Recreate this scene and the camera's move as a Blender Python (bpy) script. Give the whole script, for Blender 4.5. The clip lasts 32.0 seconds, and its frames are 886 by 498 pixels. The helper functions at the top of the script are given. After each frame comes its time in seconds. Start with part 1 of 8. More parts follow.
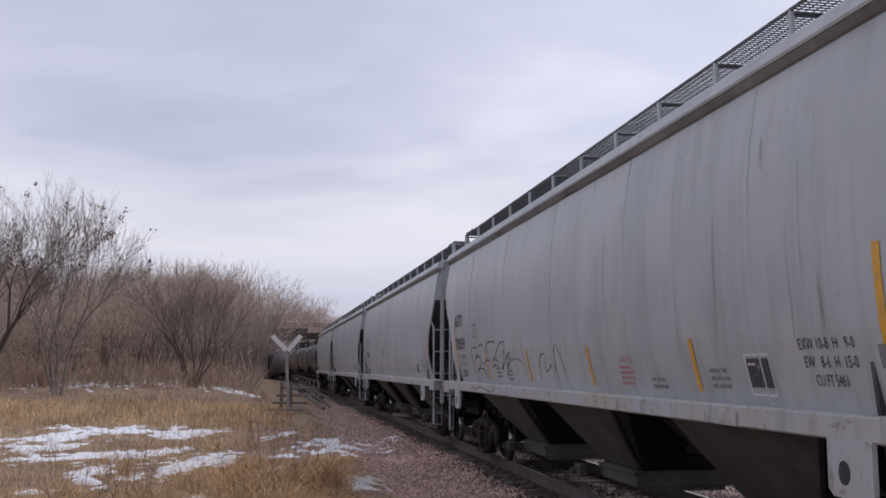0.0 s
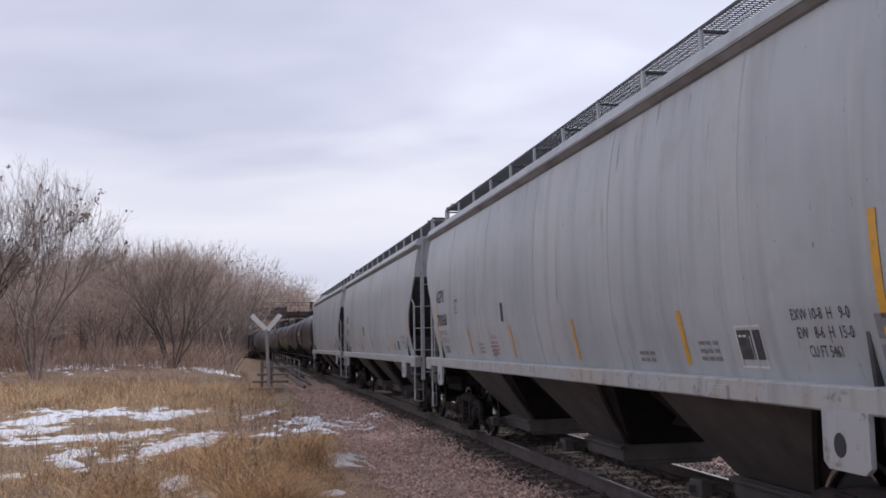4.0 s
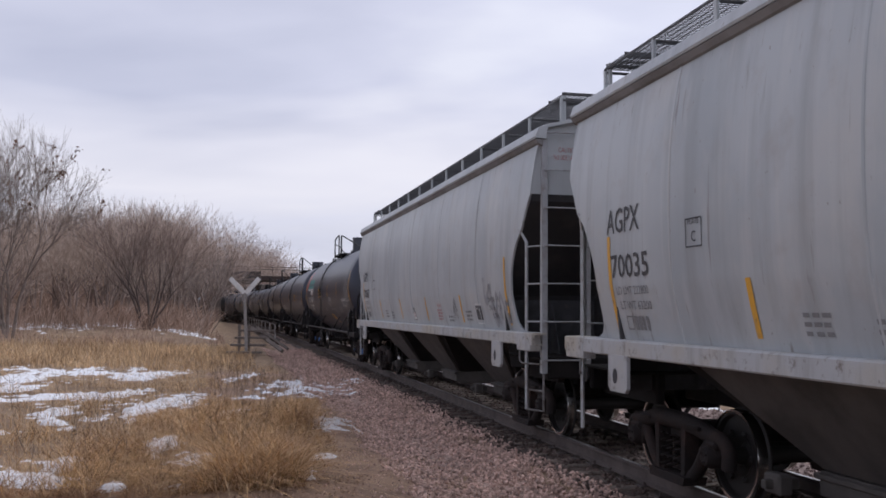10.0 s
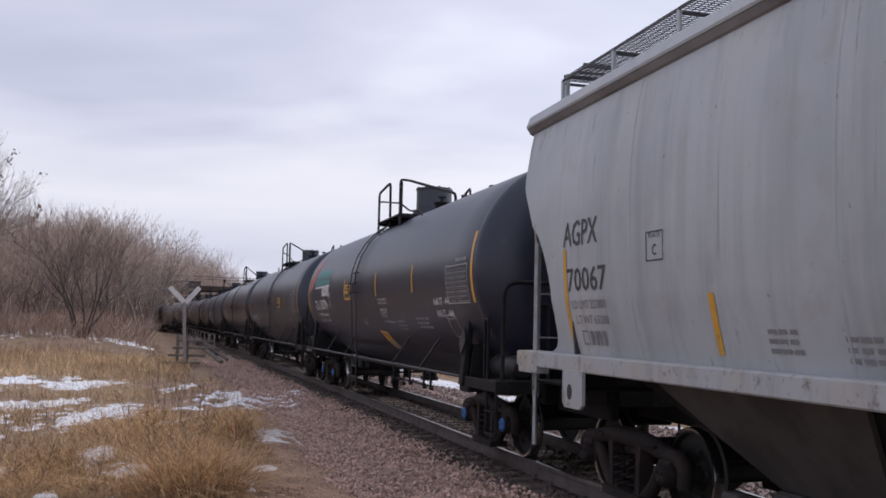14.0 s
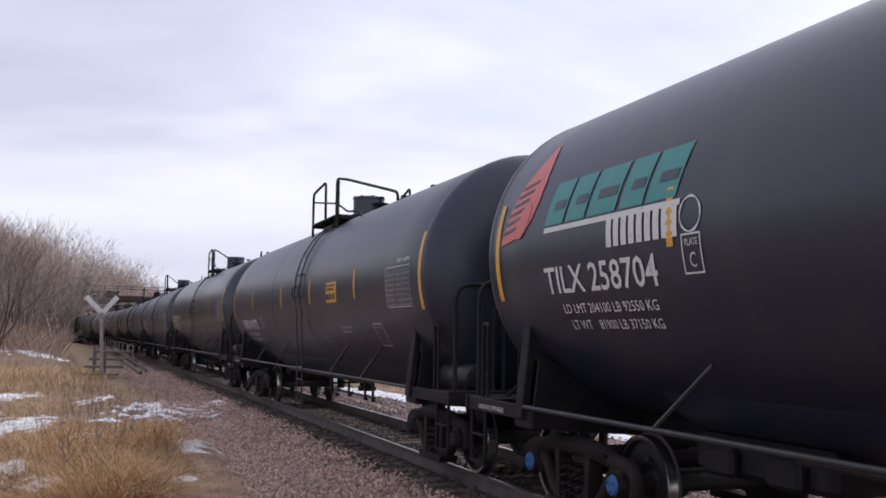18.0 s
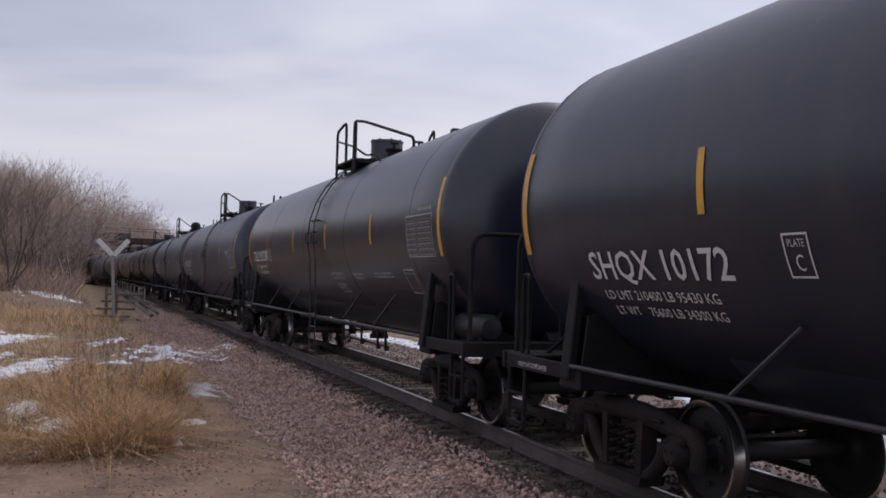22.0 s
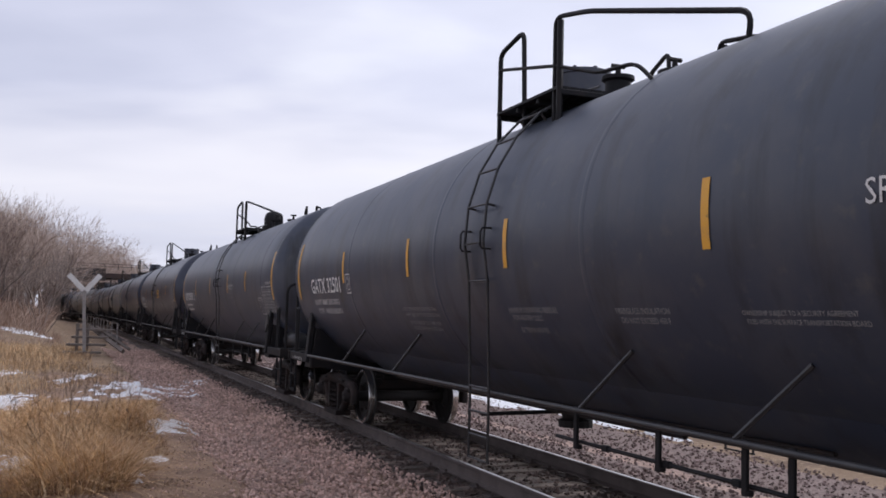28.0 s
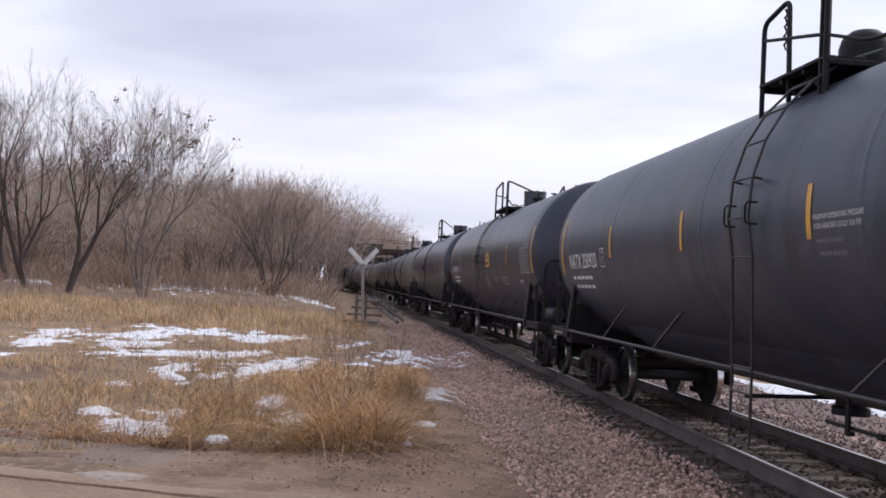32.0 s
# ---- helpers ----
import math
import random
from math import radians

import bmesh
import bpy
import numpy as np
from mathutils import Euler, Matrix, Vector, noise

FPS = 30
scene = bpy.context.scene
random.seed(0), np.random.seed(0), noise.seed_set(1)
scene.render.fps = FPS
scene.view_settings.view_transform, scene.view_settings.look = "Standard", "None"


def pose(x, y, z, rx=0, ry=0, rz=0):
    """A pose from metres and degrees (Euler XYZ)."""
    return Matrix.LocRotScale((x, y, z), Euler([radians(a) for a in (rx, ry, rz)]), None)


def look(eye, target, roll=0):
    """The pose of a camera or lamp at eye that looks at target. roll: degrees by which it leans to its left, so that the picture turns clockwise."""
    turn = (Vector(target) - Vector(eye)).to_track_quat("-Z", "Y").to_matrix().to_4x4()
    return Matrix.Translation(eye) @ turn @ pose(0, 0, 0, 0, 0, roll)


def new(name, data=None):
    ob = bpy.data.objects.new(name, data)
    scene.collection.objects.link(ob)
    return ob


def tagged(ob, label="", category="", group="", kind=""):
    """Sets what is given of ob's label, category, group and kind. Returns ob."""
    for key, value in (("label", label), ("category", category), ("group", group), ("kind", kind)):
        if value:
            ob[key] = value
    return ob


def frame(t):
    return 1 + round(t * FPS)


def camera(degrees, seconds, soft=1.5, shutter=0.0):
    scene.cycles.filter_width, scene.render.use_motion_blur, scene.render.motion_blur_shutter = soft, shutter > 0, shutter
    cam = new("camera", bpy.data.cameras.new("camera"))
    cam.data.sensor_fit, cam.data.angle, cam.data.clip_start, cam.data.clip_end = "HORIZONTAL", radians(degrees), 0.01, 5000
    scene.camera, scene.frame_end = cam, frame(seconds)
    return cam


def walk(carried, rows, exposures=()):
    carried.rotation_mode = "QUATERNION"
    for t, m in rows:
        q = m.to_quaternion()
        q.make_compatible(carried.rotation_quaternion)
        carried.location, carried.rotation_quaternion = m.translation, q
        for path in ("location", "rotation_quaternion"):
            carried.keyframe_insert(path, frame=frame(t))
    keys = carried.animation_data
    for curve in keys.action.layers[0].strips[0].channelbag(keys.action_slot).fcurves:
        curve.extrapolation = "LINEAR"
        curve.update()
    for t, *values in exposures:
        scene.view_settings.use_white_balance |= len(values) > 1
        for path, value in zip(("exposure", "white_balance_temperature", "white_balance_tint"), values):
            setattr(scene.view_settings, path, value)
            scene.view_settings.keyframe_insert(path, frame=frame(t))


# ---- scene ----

# ---------------------------------------------------------------- camera
cam = camera(50.04, 32.0, soft=1.7)


def view(x, y, z, yaw, pitch, roll):
    """A camera pose from its place and its angles in degrees."""
    a, p = radians(yaw), radians(pitch)
    ahead = Vector((-math.sin(a) * math.cos(p), math.cos(a) * math.cos(p), math.sin(p)))
    return look((x, y, z), Vector((x, y, z)) + ahead, roll)


PATH = [
    (0.0, 0.152, 0.053, 1.884, 5.98, 7.08, 0.14),
    (0.5, 0.164, 0.056, 1.896, 6.43, 6.30, -0.03),
    (1.0, 0.179, 0.043, 1.919, 5.62, 5.81, -0.78),
    (1.5, 0.187, 0.015, 1.920, 4.86, 5.45, -1.30),
    (2.0, 0.212, -0.027, 1.941, 4.27, 5.13, -1.49),
    (2.5, 0.203, -0.054, 1.927, 4.32, 5.31, -1.22),
    (3.0, 0.158, -0.066, 1.888, 4.48, 5.59, -0.42),
    (3.5, 0.178, -0.059, 1.896, 4.52, 5.54, -0.78),
    (5.5, 0.186, -0.037, 1.901, 4.91, 6.06, -0.93),
    (6.0, 0.148, -0.015, 1.866, 4.83, 5.98, -0.44),
    (6.5, 0.114, -0.15, 1.814, 3.16, 2.47, 0.04),
    (7.0, 0.119, -0.22, 1.814, 5.76, -0.57, -0.43),
    (7.5, 0.119, -0.18, 1.821, 4.63, -0.07, 0.28),
    (8.0, 0.096, 0.005, 1.831, 2.89, 0.38, 0.95),
    (8.5, 0.061, 0.002, 1.819, 4.80, 2.72, 2.81),
    (9.0, -0.033, 0.007, 1.847, 3.55, 4.01, 2.05),
    (9.5, -0.132, 0.011, 1.860, 2.05, 4.43, 0.43),
    (10.0, -0.140, 0.013, 1.866, 3.10, 3.74, 0.45),
    (10.5, -0.159, 0.013, 1.865, 2.29, 4.14, 0.72),
    (11.0, -0.169, 0.005, 1.862, 0.36, 3.84, 1.31),
    (11.5, -0.184, 0.002, 1.865, 0.08, 4.36, 1.78),
    (12.0, -0.173, 0.012, 1.863, 0.08, 4.82, 1.24),
    (12.5, -0.171, 0.036, 1.845, -0.71, 4.72, 1.01),
    (13.0, -0.172, 0.037, 1.847, 0.00, 4.67, 1.00),
    (13.5, -0.188, 0.043, 1.841, 0.18, 4.62, 1.33),
    (15.5, -0.167, -0.010, 1.852, -3.86, 5.26, 1.02),
    (16.0, -0.168, -0.029, 1.861, -5.03, 5.62, 0.97),
    (16.5, -0.170, -0.029, 1.849, -5.88, 5.31, 0.89),
    (17.0, -0.160, 0.008, 1.848, -5.50, 5.17, 0.72),
    (17.5, -0.159, 0.007, 1.840, -5.09, 5.08, 0.72),
    (18.0, -0.158, 0.016, 1.809, -4.85, 5.23, 0.84),
    (18.5, -0.122, -0.003, 1.767, -10.99, 4.94, 2.98),
    (19.0, -0.089, -0.108, 1.798, -16.50, 6.90, 5.65),
    (19.5, -0.042, -0.126, 1.796, -14.61, 9.27, 7.98),
    (20.0, -0.055, -0.088, 1.783, -13.42, 9.03, 7.53),
    (20.5, -0.068, -0.048, 1.778, -13.49, 8.47, 7.12),
    (21.0, -0.096, -0.024, 1.806, -14.51, 7.61, 5.15),
    (21.5, -0.139, -0.053, 1.837, -8.26, 5.74, 2.02),
    (22.0, -0.116, -0.023, 1.858, -4.28, 1.96, 1.60),
    (22.5, 0.013, -0.003, 1.857, -5.49, 0.60, 3.66),
    (23.0, -0.002, 0.003, 1.869, -5.32, 0.42, 2.32),
    (23.5, -0.003, 0.019, 1.865, -3.36, 0.87, 1.30),
    (24.0, 0.005, 0.028, 1.865, -3.71, 2.33, 2.02),
    (24.5, 0.014, 0.022, 1.864, -4.03, 3.09, 1.51),
    (26.5, 0.063, -0.018, 1.857, -5.13, 3.21, 1.47),
    (27.0, 0.047, -0.006, 1.852, -5.29, 3.61, 1.71),
    (27.5, 0.059, -0.028, 1.854, -5.30, 3.89, 1.49),
    (28.0, 0.047, -0.013, 1.850, -5.51, 4.12, 1.51),
    (28.5, 0.038, 0.003, 1.847, -5.64, 4.15, 1.58),
    (29.0, 0.072, 0.001, 1.834, -5.56, 3.84, 1.76),
    (29.5, 0.109, 0.008, 1.821, -4.14, 3.32, 3.69),
    (30.0, 0.104, 0.033, 1.817, 0.28, 4.37, 2.88),
    (30.5, 0.130, 0.067, 1.804, 5.07, 2.35, 1.83),
    (31.0, 0.100, 0.082, 1.792, 7.00, 2.79, 2.29),
    (31.5, 0.083, 0.114, 1.797, 9.27, 2.74, 3.02),
    (32.0, 0.072, 0.085, 1.797, 10.41, 2.20, 3.01),
]
walk(cam, [(t, view(*row)) for t, *row in PATH], exposures=[(t, e, 6080, 15) for t, e in ((0.0, -0.17), (1.0, 0.0), (2.0, 0.06), (3.0, -0.08), (3.5, -0.06), (6.0, 0.02), (8.0, 0.0), (10.0, -0.10), (12.0, -0.20), (13.5, -0.14), (16.0, 0.24), (17.0, 0.06), (18.0, 0.10), (19.0, -0.10), (20.0, -0.26), (21.0, -0.26), (22.0, -0.32), (23.0, -0.04), (24.5, 0.04), (27.0, -0.12), (28.0, 0.0), (29.0, -0.40), (30.0, -0.10), (31.0, 0.15), (32.0, 0.15))])

# ---------------------------------------------------------------- sky, sun
def node_tree(owner):
    owner.use_nodes = True
    nt = owner.node_tree
    nt.nodes.clear()
    return nt


def link(nt, a, out, b, inp):
    nt.links.new(a.outputs[out], b.inputs[inp])


def math_node(nt, op, a=None, b=None):
    n = nt.nodes.new("ShaderNodeMath")
    n.operation = op
    if isinstance(b, (int, float)):
        n.inputs[1].default_value = b
    if isinstance(a, (int, float)):
        n.inputs[0].default_value = a
    return n


def ramp(nt, stops):
    n = nt.nodes.new("ShaderNodeValToRGB")
    els = n.color_ramp.elements
    while len(els) < len(stops):
        els.new(0.5)
    for e, (p, c) in zip(els, stops):
        e.position = p
        e.color = (*c, 1) if len(c) == 3 else c
    return n


def make_sky():
    world = bpy.data.worlds.new("overcast_sky")
    scene.world = world
    nt = node_tree(world)
    N = nt.nodes.new
    out, bg, bg2, mix = N("ShaderNodeOutputWorld"), N("ShaderNodeBackground"), N("ShaderNodeBackground"), N("ShaderNodeMixShader")
    co = N("ShaderNodeTexCoord")
    sep = N("ShaderNodeSeparateXYZ")
    link(nt, co, "Generated", sep, 0)
    # cloud layer: the direction laid on a flat ceiling
    zz = math_node(nt, "MAXIMUM", None, 0.0)
    link(nt, sep, "Z", zz, 0)
    za = math_node(nt, "ADD", None, 0.16)
    link(nt, zz, 0, za, 0)
    px, py = math_node(nt, "DIVIDE"), math_node(nt, "DIVIDE")
    link(nt, sep, "X", px, 0), link(nt, za, 0, px, 1)
    link(nt, sep, "Y", py, 0), link(nt, za, 0, py, 1)
    com = N("ShaderNodeCombineXYZ")
    link(nt, px, 0, com, 0), link(nt, py, 0, com, 1)
    mp = N("ShaderNodeMapping")
    mp.inputs["Rotation"].default_value = (0, 0, radians(24))
    mp.inputs["Scale"].default_value = (0.85, 1.15, 1)
    link(nt, com, 0, mp, 0)
    n1, n2 = N("ShaderNodeTexNoise"), N("ShaderNodeTexNoise")
    for n, s, d, r in ((n1, 1.05, 3.5, 0.5), (n2, 3.0, 5, 0.55)):
        n.inputs["Scale"].default_value, n.inputs["Detail"].default_value, n.inputs["Roughness"].default_value = s, d, r
        n.inputs["Distortion"].default_value = 0.2
        link(nt, mp, 0, n, "Vector")
    m2 = math_node(nt, "MULTIPLY", None, 0.16)
    link(nt, n2, "Fac", m2, 0)
    m1 = math_node(nt, "ADD")
    link(nt, n1, "Fac", m1, 0), link(nt, m2, 0, m1, 1)
    cloud = ramp(nt, [(0.40, (0.585, 0.60, 0.70)), (0.53, (0.675, 0.685, 0.775)), (0.63, (0.755, 0.76, 0.845)), (0.74, (0.89, 0.89, 0.93))])
    link(nt, m1, 0, cloud, 0)
    # thinner cloud low over the land, greyer again at the horizon
    wob = math_node(nt, "MULTIPLY", None, 0.16)
    link(nt, n1, "Fac", wob, 0)
    el = math_node(nt, "SUBTRACT")
    link(nt, sep, "Z", el, 0), link(nt, wob, 0, el, 1)
    low = ramp(nt, [(0.0, (0.20,) * 3), (0.045, (0.85,) * 3), (0.09, (0.55,) * 3), (0.145, (0.0,) * 3)])
    link(nt, el, 0, low, 0)
    light = N("ShaderNodeMixRGB")
    light.inputs[2].default_value = (1.0, 0.965, 0.96, 1)
    link(nt, low, 0, light, 0), link(nt, cloud, 0, light, 1)
    # the veiled sun brightens the cloud round it
    sd = N("ShaderNodeVectorMath")
    sd.operation = "DOT_PRODUCT"
    sd.inputs[1].default_value = SUN_FROM
    link(nt, co, "Generated", sd, 0)
    glow = ramp(nt, [(0.55, (0, 0, 0)), (0.85, (0.20, 0.20, 0.185)), (1.0, (1.1, 1.08, 1.0))])
    link(nt, sd, "Value", glow, 0)
    add = N("ShaderNodeMixRGB")
    add.blend_type = "ADD"
    add.inputs[0].default_value = 1
    link(nt, light, 0, add, 1), link(nt, glow, 0, add, 2)
    link(nt, add, 0, bg, "Color")
    bg.inputs["Strength"].default_value = SKY_STRENGTH
    sky = N("ShaderNodeTexSky")
    sky.sky_type, sky.sun_disc = "NISHITA", False
    sky.sun_elevation, sky.sun_rotation = radians(SUN_EL), radians(-SUN_AZ)
    link(nt, sky, 0, bg2, "Color")
    bg2.inputs["Strength"].default_value = 0.08
    mix.inputs[0].default_value = 0.12
    link(nt, bg, 0, mix, 1), link(nt, bg2, 0, mix, 2), link(nt, mix, 0, out, 0)


SUN_AZ, SUN_EL, SKY_STRENGTH = -52.0, 40.0, 1.02
a_, e_ = radians(SUN_AZ), radians(SUN_EL)
SUN_FROM = (-math.sin(a_) * math.cos(e_), math.cos(a_) * math.cos(e_), math.sin(e_))
make_sky()
sun = new("sun", bpy.data.lights.new("sun", "SUN"))
sun.data.energy, sun.data.angle, sun.data.color = 1.3, radians(40), (1.0, 0.95, 0.88)
sun.matrix_world = look(Vector(SUN_FROM) * 200, (0, 0, 0))

# ---------------------------------------------------------------- materials
def material(name, base, rough=0.7, metal=0.0, spots=None, fine=None, bump=0.0, bump_scale=60.0, rand=0.0, streak=None, island=0.0, spec=0.5, coords="Object"):
    """A procedural surface. spots, fine: (colour, scale, low, high) laid over by noise; streak: (colour, amount) runs down the sides;
    rand, island: how far brightness differs from object to object or from piece to piece."""
    m = bpy.data.materials.new(name)
    nt = node_tree(m)
    N = nt.nodes.new
    out, bs = N("ShaderNodeOutputMaterial"), N("ShaderNodeBsdfPrincipled")
    link(nt, bs, 0, out, 0)
    bs.inputs["Roughness"].default_value, bs.inputs["Metallic"].default_value = rough, metal
    bs.inputs["Specular IOR Level"].default_value = spec
    co = N("ShaderNodeTexCoord")
    col = N("ShaderNodeRGB")
    col.outputs[0].default_value = (*base, 1)
    cur = (col, 0)
    first = None

    def overlay(cur, colour, fac_node, fac_out):
        mx = N("ShaderNodeMixRGB")
        mx.inputs[2].default_value = (*colour, 1)
        link(nt, fac_node, fac_out, mx, 0)
        link(nt, cur[0], cur[1], mx, 1)
        return (mx, 0)

    for lay in (spots, fine):
        if lay:
            colour, scale, low, high = lay
            no = N("ShaderNodeTexNoise")
            no.inputs["Scale"].default_value, no.inputs["Detail"].default_value = scale, 6
            no.inputs["Roughness"].default_value = 0.62
            link(nt, co, coords, no, "Vector")
            rp = ramp(nt, [(low, (0, 0, 0)), (high, (1, 1, 1))])
            link(nt, no, "Fac", rp, 0)
            cur = overlay(cur, colour, rp, 0)
            first = first or no
    if streak:
        colour, amount, sx, sz = streak
        mp = N("ShaderNodeMapping")
        mp.inputs["Scale"].default_value = (sx, sx, sz)
        link(nt, co, coords, mp, 0)
        no = N("ShaderNodeTexNoise")
        no.inputs["Scale"].default_value, no.inputs["Detail"].default_value = 1.0, 7
        no.inputs["Roughness"].default_value = 0.6
        link(nt, mp, 0, no, "Vector")
        rp = ramp(nt, [(0.50, (0, 0, 0)), (0.72, (amount,) * 3)])
        link(nt, no, "Fac", rp, 0)
        cur = overlay(cur, colour, rp, 0)
    for amount, source, socket in ((rand, "ShaderNodeObjectInfo", "Random"), (island, "ShaderNodeNewGeometry", "Random Per Island")):
        if amount:
            oi = N(source)
            hv = N("ShaderNodeHueSaturation")
            mr = N("ShaderNodeMapRange")
            mr.inputs["To Min"].default_value, mr.inputs["To Max"].default_value = 1 - amount, 1 + amount
            link(nt, oi, socket, mr, 0)
            link(nt, mr, 0, hv, "Value")
            link(nt, cur[0], cur[1], hv, "Color")
            cur = (hv, 0)
    link(nt, cur[0], cur[1], bs, "Base Color")
    if bump:
        nb = N("ShaderNodeTexNoise")
        nb.inputs["Scale"].default_value, nb.inputs["Detail"].default_value = bump_scale, 5
        link(nt, co, coords, nb, "Vector")
        bp = N("ShaderNodeBump")
        bp.inputs["Strength"].default_value, bp.inputs["Distance"].default_value = min(1.0, bump), 0.02
        link(nt, nb, "Fac", bp, "Height")
        link(nt, bp, 0, bs, "Normal")
    return m


def weathered_paint():
    """Grey car paint with dull and chalky patches, rain streaks, rusty drips and chipped specks, different on every car."""
    m = bpy.data.materials.new("weathered_grey_car_paint")
    nt = node_tree(m)
    N = nt.nodes.new
    out, bs = N("ShaderNodeOutputMaterial"), N("ShaderNodeBsdfPrincipled")
    link(nt, bs, 0, out, 0)
    bs.inputs["Roughness"].default_value, bs.inputs["Specular IOR Level"].default_value = 0.42, 0.6
    co, info, shift = N("ShaderNodeTexCoord"), N("ShaderNodeObjectInfo"), N("ShaderNodeVectorMath")
    mul = math_node(nt, "MULTIPLY", None, 60.0)
    link(nt, info, "Random", mul, 0)
    shift.operation = "ADD"
    link(nt, co, "Object", shift, 0), link(nt, mul, 0, shift, 1)
    cur = N("ShaderNodeRGB")
    cur.outputs[0].default_value = (0.435, 0.462, 0.478, 1)
    # colour, stretch along and up, detail, from, to, strength
    for colour, sy, sz, detail, low, high, most in (
            ((0.345, 0.375, 0.395), 0.45, 0.35, 4, 0.42, 0.66, 1.0), ((0.50, 0.495, 0.475), 0.7, 0.5, 5, 0.52, 0.72, 0.7),
            ((0.24, 0.245, 0.25), 3.2, 0.16, 6, 0.50, 0.74, 0.55), ((0.55, 0.55, 0.54), 4.5, 0.22, 6, 0.55, 0.76, 0.45),
            ((0.17, 0.145, 0.13), 8.0, 0.30, 4, 0.635, 0.73, 0.75), ((0.20, 0.165, 0.145), 15.0, 11.0, 3, 0.695, 0.75, 0.8),
            ((0.33, 0.30, 0.28), 2.2, 2.2, 8, 0.56, 0.72, 0.4)):
        mp, no, mx = N("ShaderNodeMapping"), N("ShaderNodeTexNoise"), N("ShaderNodeMixRGB")
        mp.inputs["Scale"].default_value = (sy, sy, sz)
        mp.inputs["Location"].default_value = (sy * 3.1, detail * 1.7, sz)
        link(nt, shift, 0, mp, 0)
        no.inputs["Scale"].default_value, no.inputs["Detail"].default_value, no.inputs["Roughness"].default_value = 1.0, detail, 0.6
        link(nt, mp, 0, no, "Vector")
        rp = ramp(nt, [(low, (0, 0, 0)), (high, (most,) * 3)])
        link(nt, no, "Fac", rp, 0)
        mx.inputs[2].default_value = (*colour, 1)
        link(nt, rp, 0, mx, 0), link(nt, cur, 0, mx, 1)
        cur = mx
    link(nt, cur, 0, bs, "Base Color")
    nb, bp = N("ShaderNodeTexNoise"), N("ShaderNodeBump")
    nb.inputs["Scale"].default_value, nb.inputs["Detail"].default_value = 1.5, 4
    link(nt, shift, 0, nb, "Vector")
    bp.inputs["Strength"].default_value, bp.inputs["Distance"].default_value = 0.14, 0.02
    link(nt, nb, "Fac", bp, "Height"), link(nt, bp, 0, bs, "Normal")
    return m


M = {}
M["hopper"] = weathered_paint()
M["bulkhead"] = material("dark_bulkhead_paint", (0.085, 0.087, 0.095), 0.75, spots=((0.035, 0.034, 0.035), 1.1, 0.42, 0.62), fine=((0.13, 0.12, 0.115), 9.0, 0.60, 0.80), streak=((0.03, 0.028, 0.027), 0.8, 3.0, 0.4), bump=0.15)
M["hopper_sill"] = material("grey_sill_paint", (0.42, 0.43, 0.44), 0.55, spots=((0.43, 0.39, 0.32), 0.9, 0.45, 0.7), fine=((0.17, 0.145, 0.125), 11.0, 0.56, 0.72), streak=((0.22, 0.20, 0.18), 0.6, 5.0, 0.8), bump=0.12)
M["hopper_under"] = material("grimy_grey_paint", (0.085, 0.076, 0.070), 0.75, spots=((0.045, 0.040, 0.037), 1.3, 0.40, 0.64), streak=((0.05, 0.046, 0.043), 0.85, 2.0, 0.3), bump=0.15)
M["grime"] = material("dark_road_grime", (0.030, 0.027, 0.027), 0.85, spots=((0.055, 0.049, 0.046), 1.5, 0.45, 0.7), bump=0.2)
M["dirty_steel"] = material("dirty_grey_steel", (0.17, 0.165, 0.165), 0.6, 0.1, spots=((0.09, 0.07, 0.06), 6.0, 0.45, 0.66))
# near-black stands in for shade under the hoppers and at their end sills
M["shade_black"] = material("shade_black_steel", (0.011, 0.010, 0.010), 0.9, spots=((0.022, 0.019, 0.018), 1.5, 0.45, 0.7), bump=0.2, spec=0.2)
M["grey_steel"] = material("galvanised_grey_steel", (0.36, 0.37, 0.385), 0.5, 0.1, spots=((0.24, 0.22, 0.205), 5.0, 0.5, 0.72))
# darker eave tone: the overhang's soft shadow is put into the colour
M["eave_shade_paint"] = material("shade_dark_eave_paint", (0.24, 0.235, 0.235), 0.75, spots=((0.13, 0.12, 0.115), 1.3, 0.42, 0.7), bump=0.1)
M["black_void"] = material("black_mottled_paint", (0.036, 0.036, 0.041), 0.7, spots=((0.065, 0.06, 0.057), 2.0, 0.5, 0.78), bump=0.1)
M["tank"] = material("black_tank_paint", (0.012, 0.0168, 0.038), 0.36, spots=((0.019, 0.0215, 0.034), 0.7, 0.42, 0.70), fine=((0.038, 0.037, 0.040), 5.0, 0.58, 0.80), streak=((0.036, 0.036, 0.041), 0.65, 2.4, 0.14), bump=0.07, bump_scale=1.1, spec=0.6)
M["tank_satin"] = material("satin_black_tank_paint", (0.009, 0.013, 0.029), 0.31, spots=((0.012, 0.0125, 0.017), 0.6, 0.45, 0.75), fine=((0.030, 0.029, 0.030), 6.0, 0.64, 0.85), streak=((0.04, 0.04, 0.042), 0.4, 1.8, 0.16), bump=0.05, bump_scale=1.0, spec=0.75)
M["tank_matt"] = material("worn_black_tank_paint", (0.034, 0.044, 0.070), 0.42, spots=((0.058, 0.063, 0.080), 1.3, 0.42, 0.66), fine=((0.085, 0.085, 0.086), 5.0, 0.58, 0.80), streak=((0.012, 0.012, 0.014), 0.85, 2.6, 0.30), bump=0.14, bump_scale=1.3, spec=0.5)
